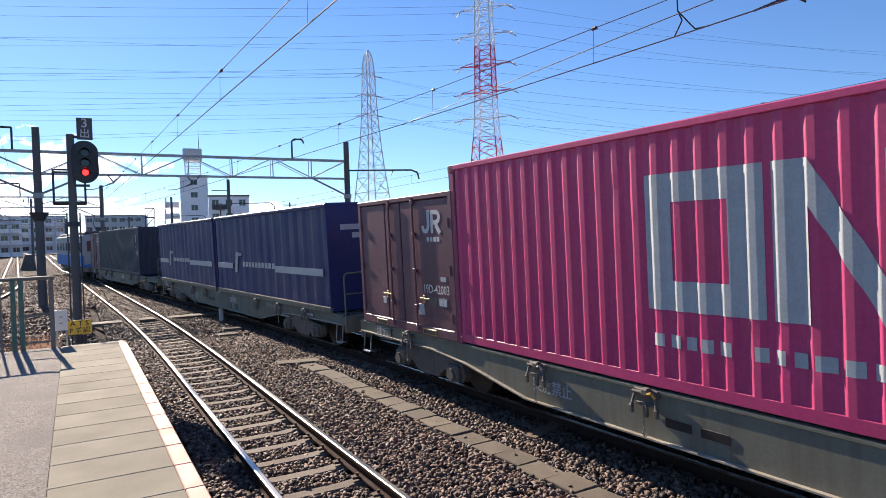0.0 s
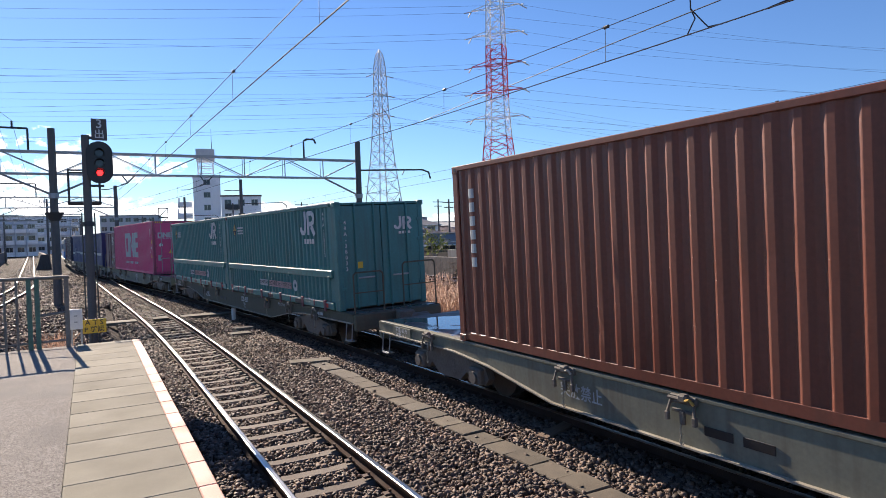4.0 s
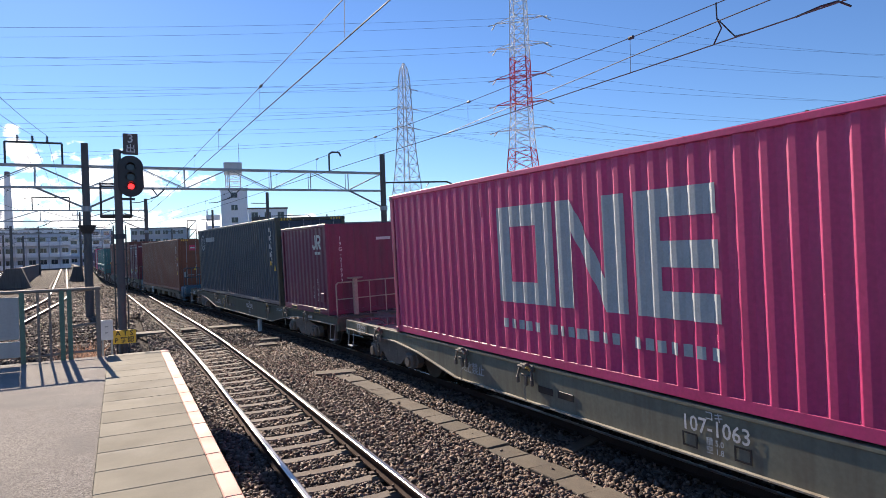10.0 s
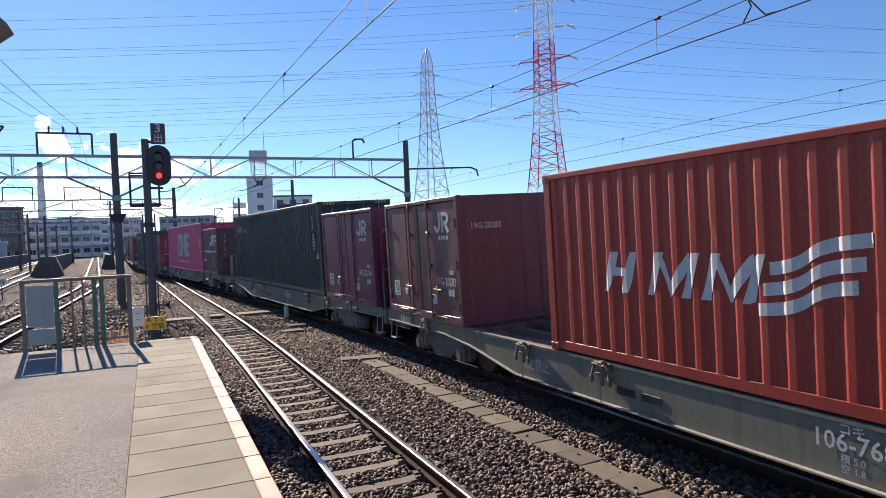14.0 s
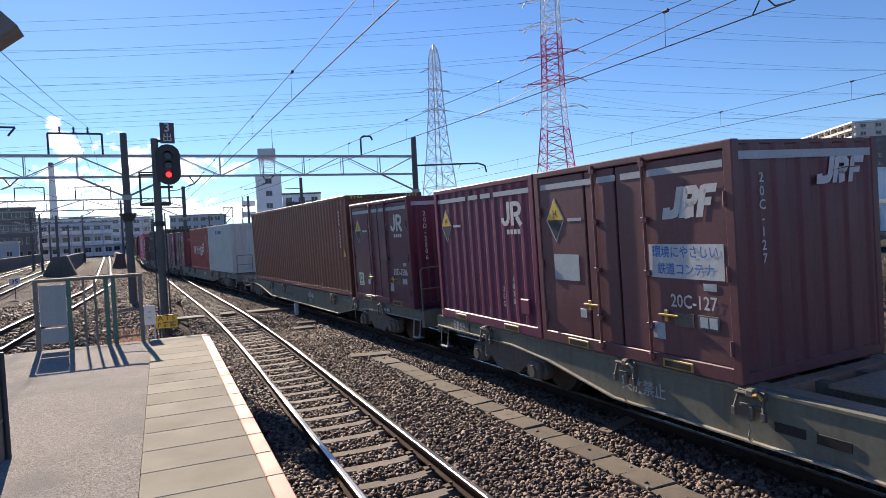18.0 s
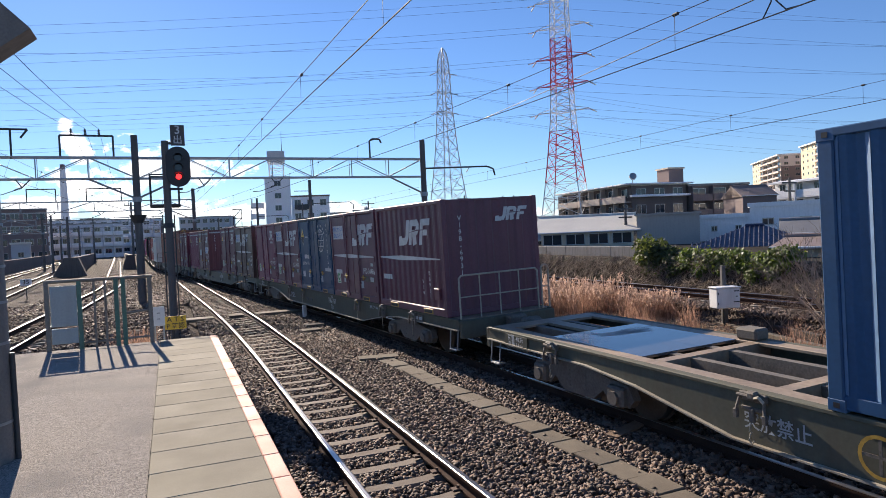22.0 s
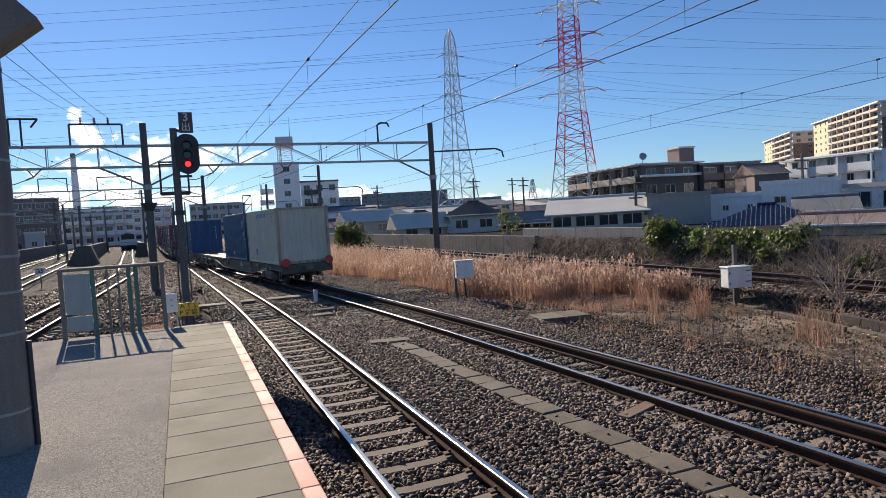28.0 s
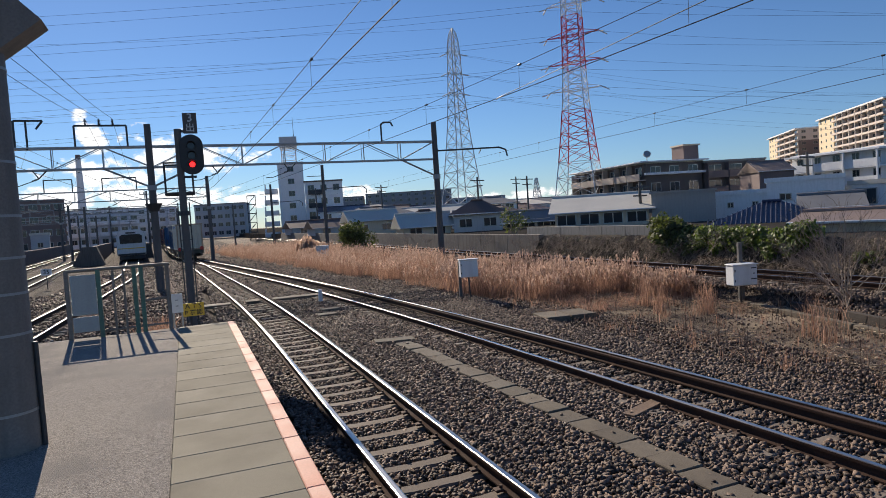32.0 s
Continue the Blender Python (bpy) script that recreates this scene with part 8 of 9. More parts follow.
def bogie(par, x, drop=0.0):
    b = part("bogie", MB().bev(x - 0.5, x + 0.5, -0.7, 0.7, 0.38, 0.62, 0.03).bev(x - 0.14, x + 0.14, -1.05, 1.05, 0.4, 0.66, 0.03), M_BOGIE, par, "grimy steel bogie")
    for s in (1, -1):
        y = s * 0.98
        poly = [(-1.25, 0.42), (-1.15, 0.3), (-0.75, 0.3), (-0.6, 0.44), (-0.35, 0.26), (0.35, 0.26), (0.6, 0.44), (0.75, 0.3), (1.15, 0.3), (1.25, 0.42), (1.15, 0.6), (0.6, 0.66), (0.3, 0.74), (-0.3, 0.74), (-0.6, 0.66), (-1.15, 0.6)]
        part("side_frame", MB().prism([(x + p[0], p[1]) for p in poly], *sorted((y, y + s * 0.13))), M_BOGIE, b)
        for k in (-0.95, 0.95):
            part("axle_box", MB().bev(x + k - 0.17, x + k + 0.17, *sorted((y + s * 0.1, y + s * 0.22)), 0.3, 0.58, 0.03).cyl((x + k, y + s * 0.2, 0.42), (x + k, y + s * 0.26, 0.42), 0.1, n=12), M_BOGIE, b)
        for k in (-0.2, 0.2):
            rings = [(0.085 if j % 2 else 0.06, 0.33 + 0.03 * j) for j in range(11)]
            vs = [(x + k + r_ * math.cos(q * 0.785), y + s * 0.06 + r_ * math.sin(q * 0.785), z_) for r_, z_ in rings for q in range(8)]
            part("spring", MB().add(vs, [(j * 8 + q, j * 8 + (q + 1) % 8, j * 8 + 8 + (q + 1) % 8, j * 8 + 8 + q) for j in range(10) for q in range(8)]), M_BOGIE, b)
        part("brake_gear", MB().bev(x - 0.45, x - 0.3, *sorted((y - s * 0.2, y - s * 0.05)), 0.2, 0.5, 0.02).bev(x + 0.3, x + 0.45, *sorted((y - s * 0.2, y - s * 0.05)), 0.2, 0.5, 0.02), M_BOGIE, b)
    for k in (-0.95, 0.95):
        w = MB()
        for s in (1, -1):
            w.cyl((x + k, s * 0.5, 0.42), (x + k, s * 0.62, 0.42), 0.415, n=24)
            w.cyl((x + k, s * 0.47, 0.42), (x + k, s * 0.5, 0.42), 0.445, n=24)
        w.cyl((x + k, -0.5, 0.42), (x + k, 0.5, 0.42), 0.08, n=10)
        part("wheelset", w, M_WHEEL, par, smooth=True)


def rail_hoop(par, x, y0, y1, z, h, material, posts=3):
    m = MB().tube([(x, y0, z), (x, y0, z + h - 0.06), (x, y0 + (0.06 if y1 > y0 else -0.06), z + h), (x, y1 - (0.06 if y1 > y0 else -0.06), z + h), (x, y1, z + h - 0.06), (x, y1, z)], 0.02, 6)
    m.tube([(x, y0, z + h * 0.5), (x, y1, z + h * 0.5)], 0.015, 6)
    for k in range(1, posts):
        y = y0 + (y1 - y0) * k / posts
        m.tube([(x, y, z), (x, y, z + h)], 0.015, 6)
    part("handrail", m, material, par)


def wagon(kind, number, deck=M_DECK, paint=M_FRAME, hoop_front=False, label="", open_ends=False, rear_rails=True):
    t = thing("flat_wagon", label or "long grey-green container flat wagon with fish-belly side sills", "wagon", "wagons of the train")
    hx, hy = 9.75, 1.18
    z1 = 0.995
    beams = M_DECKBR if open_ends else deck
    for s in (1, -1):
        y0, y1 = sorted((s * hy, s * (hy - 0.07)))
        poly = [(-hx, 0.78), (-6.75, 0.78), (-5.7, 0.69), (-4.15, 0.43), (4.15, 0.43), (5.7, 0.69), (6.75, 0.78), (hx, 0.78), (hx, z1 - 0.01), (-hx, z1 - 0.01)]
        sill = part("side_sill", MB().prism(poly, y0, y1), paint, t)
        edge = [(-hx, 0.782), (-6.75, 0.782), (-5.7, 0.692), (-4.15, 0.432), (4.15, 0.432), (5.7, 0.692), (6.75, 0.782), (hx, 0.782)]
        part("lower_flange", MB().sweep([(0.0, -0.02), (0.055, -0.02), (0.055, 0.0), (0.0, 0.0)], [(Vector((x, s * hy, z)), Vector((0, s, 0))) for x, z in edge]), M_FLANGE, sill)
        part("upper_flange", MB().bev(-hx, hx, *sorted((s * (hy + 0.02), s * (hy - 0.1))), z1 - 0.05, z1, 0.01), paint, sill)
    for y in (-0.35, 0.35):
        part("centre_beam", MB().box(-hx, hx, y - 0.06, y + 0.06, 0.5, z1 - 0.03), M_BOGIE, t)
    for x in (-5.6, -3.75, -1.9, 0, 1.9, 3.75, 5.6):
        part("cross_beam", MB().box(x - 0.09, x + 0.09, -hy + 0.06, hy - 0.06, 0.7, z1 - 0.012), beams, t)
    for s in (1, -1):
        part("deck_plate", MB().bev(*sorted((s * 5.9, s * (8.05 if open_ends else hx - 0.02))), -hy + 0.07, hy - 0.07, z1 - 0.05, z1 - 0.004, 0.01), deck, t)
        if open_ends:
            part("deck_frame", MB().box(*sorted((s * 8.06, s * 9.3)), -0.14, 0.14, z1 - 0.05, z1 - 0.004).box(*sorted((s * 9.31, s * (hx - 0.02))), -hy + 0.07, hy - 0.07, z1 - 0.05, z1 - 0.004), beams, t)
        part("deck_edge", MB().bev(-hx + 0.02, hx - 0.02, *sorted((s * (hy - 0.07), s * (hy - 0.3))), z1 - 0.05, z1 - 0.002, 0.008), beams, t)
    part("deck_plate", MB().box(-1.6, 1.6, -0.5, 0.5, z1 - 0.05, z1 - 0.008), deck, t)
    for x in (-7.1, 7.1):
        bogie(t, x)
    for s in (1, -1):
        e = s * hx
        part("end_beam", MB().bev(*sorted((e, e + s * 0.12)), -hy, hy, 0.6, z1 - 0.02, 0.02), paint, t)
        part("coupler", MB().bev(*sorted((e, e + s * 0.45)), -0.12, 0.12, 0.74, 0.98, 0.03).bev(*sorted((e + s * 0.3, e + s * 0.5)), -0.2, 0.2, 0.7, 1.0, 0.04), M_BOGIE, t)
        part("air_hose", MB().tube([(e + s * 0.1, 0.4, 0.7), (e + s * 0.3, 0.42, 0.45), (e + s * 0.48, 0.4, 0.6)], 0.025, 6), M_BLACK, t)
        st = MB().tube([(e - s * 0.08, hy - 0.02, 0.8), (e - s * 0.08, hy + 0.03, 0.36), (e - s * 0.4, hy + 0.03, 0.36), (e - s * 0.4, hy - 0.02, 0.8)], 0.014, 6).box(*sorted((e - s * 0.1, e - s * 0.38)), hy - 0.1, hy + 0.06, 0.34, 0.36)
        part("step", st, M_GALV, t, "pale steel step")
    if rear_rails:
        if number in ("106-107", "106-1092"):
            rail_hoop(t, -hx, 1.12, -0.85, z1, 0.9, M_RAILTAN, 4)
            rail_hoop(t, -hx, -0.95, -1.14, z1, 0.95, M_RAILTAN, 1)
        else:
            rail_hoop(t, -hx, 1.12, 0.35, z1, 0.95, paint, 1)
            rail_hoop(t, -hx, -0.2, -1.12, z1, 1.1, paint, 1)
    if hoop_front:
        part("brake_stand", MB().bev(-hx - 0.035, -hx + 0.035, 0.5, 0.62, z1, z1 + 0.98, 0.01).cyl((-hx, 0.56, z1 + 0.98), (-hx, 0.56, z1 + 1.015), 0.2, 0.22, n=18), M_RAILTAN, t)
    for x in (-7.6, -5.75, -3.85, 1.95, 3.85, 7.6):
        lock = part("container_lock", twistlock(x, hy, z1 - 0.06), M_BOGIE, t)
        part("lock_lever", MB().tube([(x - 0.06, hy + 0.1, z1 - 0.05), (x - 0.15, hy + 0.13, z1 - 0.02), (x - 0.2, hy + 0.12, z1 - 0.07)], 0.016, 6), M_HANDLE if x in (-3.85, 1.95) else M_FLANGE, lock, "worn pale locking lever")
        ch = MB()
        for k in range(3):
            ch.tube([(x + 0.02 * (k % 2), hy + 0.075, z1 - 0.33 - 0.045 * k), (x + 0.015, hy + 0.085, z1 - 0.375 - 0.045 * k)], 0.009, 5)
        ch.tube([(x + 0.01, hy + 0.08, z1 - 0.46), (x + 0.03, hy + 0.08, z1 - 0.52), (x, hy + 0.08, z1 - 0.55), (x - 0.03, hy + 0.08, z1 - 0.51)], 0.009, 5)
        part("chain", ch, M_FLANGE, lock, "short pale chain with a hook")
    for x in (5.75, -5.75, 0.0):
        m = MB()
        m.bev(x - 0.18, x + 0.18, -hy, -hy + 0.28, z1, z1 + 0.17, 0.03)
        part("container_lock", m, M_BOGIE, t)
    if number in ("106-1092", "106-929", "106-400"):
        ring_mark(t, 2.55, hy + 0.045, 0.68, 0.2, M_HANDLE, w=0.035, name="hand_brake_wheel")
        part("wheel_spokes", MB().box(2.37, 2.73, hy + 0.035, hy + 0.043, 0.665, 0.695).box(2.535, 2.565, hy + 0.035, hy + 0.043, 0.5, 0.86), M_BOGIE, t)
    part("cylinder", MB().cyl((-1.2, 0.75, 0.45), (-0.3, 0.75, 0.45), 0.14, n=12), M_BOGIE, t)
    word("number", number, 0.24, M_MARK, t, Matrix.Translation((-1.35, hy + 0.012, 0.765)) @ SIDE, 0.95)
    word("letters", "コキ", 0.12, M_MARK, t, Matrix.Translation((-1.35, hy + 0.012, 0.895)) @ SIDE)
    for k, w in enumerate(("積 5.0", "空 1.8")):
        word("letters", w, 0.09, M_MARKG, t, Matrix.Translation((-1.35, hy + 0.012, 0.62 - 0.09 * k)) @ SIDE)
    if kind == "grey":
        for x in (-1.02, -1.68):
            part("card_frame", MB().box(x - 0.1, x + 0.1, hy + 0.003, hy + 0.01, 0.5, 0.52).box(x - 0.1, x + 0.1, hy + 0.003, hy + 0.01, 0.64, 0.66).box(x - 0.1, x - 0.08, hy + 0.003, hy + 0.01, 0.52, 0.64).box(x + 0.08, x + 0.1, hy + 0.003, hy + 0.01, 0.52, 0.64), M_BLACK, t)
    lp = part("load_plate", MB().bev(8.35, 9.1, hy + 0.02, hy + 0.03, 0.72, 0.96, 0.004), paint, t)
    for k, w in enumerate(("荷重 40.7t", "自重 18.6t")):
        word("letters", w, 0.115, M_MARK, lp, Matrix.Translation((8.73, hy + 0.034, 0.895 - 0.11 * k)) @ SIDE)
    word("letters", "突放禁止", 0.21, M_MARKG, t, Matrix.Translation((3.6, hy + 0.012, 0.66)) @ SIDE, 0.95)
    word("letters", "形式 コキ%s" % number[:3], 0.1, M_MARKG, t, Matrix.Translation((-5.0, hy + 0.012, 0.86)) @ SIDE)
    for x in (1.55, 1.1):
        part("slot", MB().bev(x - 0.17, x + 0.17, hy + 0.002, hy + 0.01, 0.6, 0.7, 0.003), M_BLACK, t)
    part("reporting_plate", MB().box(-8.1, -7.6, hy + 0.02, hy + 0.03, 0.78, 0.93), M_BOGIE, t)
    part("marking", MB().box(-8.05, -7.9, hy + 0.03, hy + 0.034, 0.82, 0.89).box(-7.85, -7.65, hy + 0.03, hy + 0.034, 0.82, 0.89), M_MARKG, t)
    return t


def low_wagon(number):
    t = thing("low_wagon", "blue low-floor container wagon with end platforms", "wagon", "wagons of the train")
    hx, hy, z1 = 7.4, 1.18, 0.72
    for s in (1, -1):
        sill = part("side_sill", MB().prism([(-6.2, 0.59), (6.2, 0.59), (6.2, 0.71), (-6.2, 0.71)], *sorted((s * (hy + 0.05), s * (hy + 0.12)))), M_FRAMED, t)
        for x in (0.3, -1.1, -3.0):
            part("equipment_box", MB().bev(x - 0.35, x + 0.35, *sorted((s * (hy + 0.04), s * (hy - 0.3))), 0.34, 0.6, 0.03), M_FRAMED, sill)
        e = s * hx
        part("end_platform", MB().bev(*sorted((s * 6.22, e)), -hy, hy, 0.62, 1.0, 0.03), M_WBLUE, t)
        part("platform_cover", MB().bev(*sorted((s * 6.3, e - s * 0.05)), -hy + 0.1, hy - 0.1, 1.0, 1.05, 0.02), M_WBLUE, t)
        part("end_box", MB().bev(*sorted((s * 6.25, s * 6.9)), hy - 0.35, hy + 0.02, 0.45, 0.98, 0.02), M_WBLUE, t)
        part("step", MB().tube([(e - s * 0.1, hy + 0.02, 0.9), (e - s * 0.1, hy + 0.05, 0.3), (e - s * 0.5, hy + 0.05, 0.3), (e - s * 0.5, hy + 0.02, 0.9)], 0.022, 6).box(*sorted((e - s * 0.1, e - s * 0.5)), hy - 0.1, hy + 0.1, 0.28, 0.31), M_WBLUE, t)
        rail_hoop(t, e - s * 0.1, 1.1, -1.1, 1.0, 1.0, M_WBLUE if s > 0 else M_DARKSTEEL, 4)
        rail_hoop(t, e - s * 0.75, 1.1, 0.3, 1.0, 1.0, M_WBLUE, 2)
        part("coupler", MB().bev(*sorted((e, e + s * 0.4)), -0.15, 0.15, 0.74, 0.98, 0.03), M_BOGIE, t)
    part("floor", MB().box(-6.2, 6.2, -hy + 0.08, hy - 0.08, 0.55, z1 - 0.02), M_BOGIE, t)
    for x in (-5.0, 5.0):
        bogie(t, x)
    pl = part("number_plate", MB().bev(1.35, 2.13, hy + 0.12, hy + 0.14, 0.36, 0.74, 0.01), M_WBLUE, t, "blue plate with white figures")
    word("number", "コキ73-2", 0.165, M_MARK, pl, Matrix.Translation((1.74, hy + 0.145, 0.65)) @ SIDE, 0.85)
    for x, z, w in ((1.96, 0.42, 0.18), (1.96, 0.49, 0.18), (1.72, 0.45, 0.13), (1.72, 0.39, 0.13), (1.5, 0.43, 0.18)):
        part("marking", MB().box(x - w / 2, x + w / 2, hy + 0.141, hy + 0.144, z, z + 0.045), M_MARKG, pl)
    return t


def locomotive():
    t = thing("locomotive", "grey-blue electric locomotive at the head of the train", "locomotive")
    L, hy = 17.0, 1.4
    part("body", MB().bev(-L / 2, L / 2, -hy, hy, 1.1, 3.5, 0.12), M_BOARD, t)
    part("lower_body", MB().bev(-L / 2 + 0.02, L / 2 - 0.02, -hy - 0.01, hy + 0.01, 0.95, 1.9, 0.04), M_MARKB, t)
    part("roof", MB().bev(-L / 2 + 0.4, L / 2 - 0.4, -1.15, 1.15, 3.5, 3.75, 0.1), M_DARKSTEEL, t)
    for x in (-7.4, -5.0, -3.0, -1.0, 1.0, 3.0, 5.0, 7.4):
        part("window", MB().bev(x - 0.5, x + 0.5, hy - 0.02, hy + 0.012, 2.2, 2.9, 0.01), M_GLASS, t)
    for y in (-0.65, 0.65):
        part("rear_window", MB().bev(-L / 2 - 0.012, -L / 2 + 0.02, y - 0.45, y + 0.45, 2.2, 3.0, 0.01), M_GLASS, t)
    for x in (-5.5, 0.0, 5.5):
        bogie(t, x)
    part("underframe", MB().box(-L / 2, L / 2, -1.1, 1.1, 0.6, 0.96), M_BOGIE, t)
    m = MB()
    for x in (-5, 5):
        m.tube([(x - 1, 0, 3.8), (x + 0.6, 0, 4.4), (x - 0.4, 0, 5.05)], 0.03, 5).tube([(x - 0.4, -0.8, 5.06), (x - 0.4, 0.8, 5.06)], 0.025, 5)
    part("pantograph", m, M_DARKSTEEL, t)
    return t


# ---- loose ballast stones near the camera ----
def stones(name, label, x0, x1, y0, y1, count, z, seed, smin=0.022, smax=0.05, avoid=None, material=None, sleepers=(), slope=None):
    rg = np.random.RandomState(seed)
    base = []
    for k in range(16):
        v = np.array([(-1, -1, -1), (1, -1, -1), (1, 1, -1), (-1, 1, -1), (-1, -1, 1), (1, -1, 1), (1, 1, 1), (-1, 1, 1)], float)
        v[4:, :2] *= 0.62 + 0.2 * rg.rand()
        v *= rg.uniform(0.4, 1.15, (8, 3))
        v[:, 2] *= 0.72
        base.append(v)
    fb = np.array([(0, 3, 2, 1), (4, 5, 6, 7), (0, 1, 5, 4), (1, 2, 6, 5), (2, 3, 7, 6), (3, 0, 4, 7)])
    xs = rg.uniform(x0, x1, count * 2)
    ys = y0 + (y1 - y0) * rg.rand(count * 2) ** 1.25
    keep = np.ones(len(xs), bool)
    for cx, hw, z_ in (avoid or ()):
        c = np.interp(ys, TY, cx) if not np.isscalar(cx) else cx
        keep &= np.abs(xs - c) > hw
    for cx, y_first, pitch, half_len, chance in sleepers:
        c = np.interp(ys, TY, cx)
        k = (ys - y_first) / pitch
        on = (np.abs(k - np.round(k)) * pitch < 0.125) & (np.abs(xs - c) < half_len)
        keep &= ~(on & (rg.rand(len(xs)) < chance))
    lids = (np.abs(xs - (4.98 - 0.0009 * ys ** 2 - 0.014 * ys)) < 0.22) & (ys < 14.55)
    keep &= ~(lids & (rg.rand(len(xs)) < 0.95))
    xs, ys = xs[keep][:count], ys[keep][:count]
    n = len(xs)
    s = rg.uniform(smin, smax, n)
    an = rg.uniform(0, 6.28, n)
    tilt = rg.normal(0, 0.9, n)
    V = np.empty((n, 8, 3))
    pick = rg.randint(0, 16, n)
    B = np.array(base)[pick] * (s[:, None] * rg.uniform(0.65, 1.35, (n, 3)))[:, None, :]
    ct, st = np.cos(tilt)[:, None], np.sin(tilt)[:, None]
    X, Y, Z = B[..., 0], B[..., 1] * ct - B[..., 2] * st, B[..., 1] * st + B[..., 2] * ct
    ca, sa = np.cos(an)[:, None], np.sin(an)[:, None]
    V[..., 0] = X * ca - Y * sa + xs[:, None]
    V[..., 1] = X * sa + Y * ca + ys[:, None]
    off = np.abs(xs - np.interp(ys, TY, NX))
    low = np.where(off < 0.52, 0.022, np.where(off < 1.1, -0.045, 0.0))      # lower between the near rails, heaped outside them
    low = low + np.where(np.abs(xs - np.interp(ys, TY, TX)) < 0.52, 0.016, 0.0)
    if slope:
        low = low - slope(xs, ys)
    V[..., 2] = Z + (z - low + rg.uniform(-0.03, 0.024, n))[:, None]
    F = (fb[None] + (np.arange(n) * 8)[:, None, None]).reshape(-1, 4)
    me = bpy.data.meshes.new(name)
    me.vertices.add(n * 8)
    me.vertices.foreach_set("co", V.reshape(-1))
    me.loops.add(len(F) * 4)
    me.loops.foreach_set("vertex_index", F.reshape(-1).astype(np.int32))
    me.polygons.add(len(F))
    me.polygons.foreach_set("loop_start", (np.arange(len(F)) * 4).astype(np.int32))
    me.materials.append(material or M_STONE)
    me.update(calc_edges=True)
    return tagged(new(name, me), label, "ballast", kind="stuff")


SLEEP = [(NX, -5.8, 0.62, 0.6, 0.992), (TX, -13.8, 0.62, 0.75, 0.88)]
RAILS = [(NX - 0.566, 0.075, 0), (NX + 0.566, 0.075, 0), (TX - 0.566, 0.075, 0), (TX + 0.566, 0.075, 0)]
stones("ballast_stones", "loose angular grey-brown ballast stones", 0.8, 8.8, 2.0, 20.0, 108000, -0.196, 1, 0.017, 0.041, avoid=RAILS, sleepers=SLEEP)
stones("ballast_stones", "loose angular grey-brown ballast stones", 0.8, 9.4, 18.0, 34.0, 30000, -0.196, 2, 0.026, 0.05, avoid=RAILS, sleepers=SLEEP)
stones("gravel_stones", "scattered stones in brown earth", 8.6, 10.9, 3.5, 20.0, 11000, -0.275, 3, 0.016, 0.036)
stones("gravel_stones", "few scattered stones in straw-coloured earth", 10.9, 14.4, 3.5, 20.0, 3600, -0.285, 8, 0.014, 0.03)
stones("gravel_stones", "ballast stones of the raised track", 14.6, 18.2, 4.0, 30.0, 20000, 0.16, 4, 0.025, 0.05)
slope_z = lambda x, y: 0.3 * np.clip((x - 12.45 - 0.262 * (y - 4.0)) / np.maximum(0.5, 2.45 - 0.262 * (y - 4.0)), 0.0, 1.0) - 0.4 * (x < 12.45 + 0.262 * (y - 4.0))
stones("gravel_stones", "tan ballast stones on the slope below the raised track", 12.5, 15.0, 3.6, 13.2, 15000, -0.13, 9, 0.022, 0.045, slope=slope_z)
stones("ballast_stones", "ballast stones beside the side tracks", -9.0, 0.5, 13.5, 40.0, 14000, -0.19, 5, 0.03, 0.06)
stones("ballast_stones", "coarse ballast stones of the station throat", -7.0, 8.0, 34.0, 75.0, 26000, -0.2, 6, 0.045, 0.085, avoid=RAILS)


# ---- the train's order: centre of each wagon along the line at the start, and its load ----
def run(t):
    """How far the train has gone after t seconds."""
    return 10.396 * t - 0.03132 * t * t + 0.0005055 * t ** 3


def spot(s):
    return Vector((float(np.interp(s, TS, TX)), float(np.interp(s, TS, TY)), -0.02))


def wagon_pose(s, half=7.0):
    a, b = spot(s + half), spot(s - half)
    d = a - b
    lean = -1.5 * min(1.0, max(0.0, (46 - s) / 20))
    c = (a + b) / 2
    return Matrix.Translation(c) @ Matrix.Rotation(math.atan2(d.y, d.x), 4, "Z") @ Matrix.Rotation(radians(lean), 4, "X")


CAR = []     # (thing, place of its wagon, offset on the wagon)


def put(w, centre, loads, half=7.0):
    CAR.append((w, centre, Matrix.Identity(4), half))
    for ob, front, length, z in loads:
        CAR.append((ob, centre, Matrix.Translation((front - length / 2 - centre, 0, z)), half))


GREY, DARK = ("grey", M_FRAME), ("dark", M_FRAMED)
put(locomotive(), 65.5, [], 5.5)
dk = iso_box(12.19, 2.6, M_DNAVY, "dark navy ribbed shipping container", "ribs")
g0 = jr_box(M_BROWNRED, "weathered brown-red twelve-foot rail container with side doors", "doors", "", 2.5, sticker=False)
put(wagon("grey", "107-882", M_DECK, M_FRAME), 44.3, [(dk, 50.44, 12.19, 1.0), (g0, 53.9, 3.1, 1.0)])
put(wagon("grey", "107-829", M_DECK, M_FRAME), 23.8, [(curtain_box(), 33.6, 9.4, 1.0), (curtain_box(), 23.95, 9.4, 1.0)])

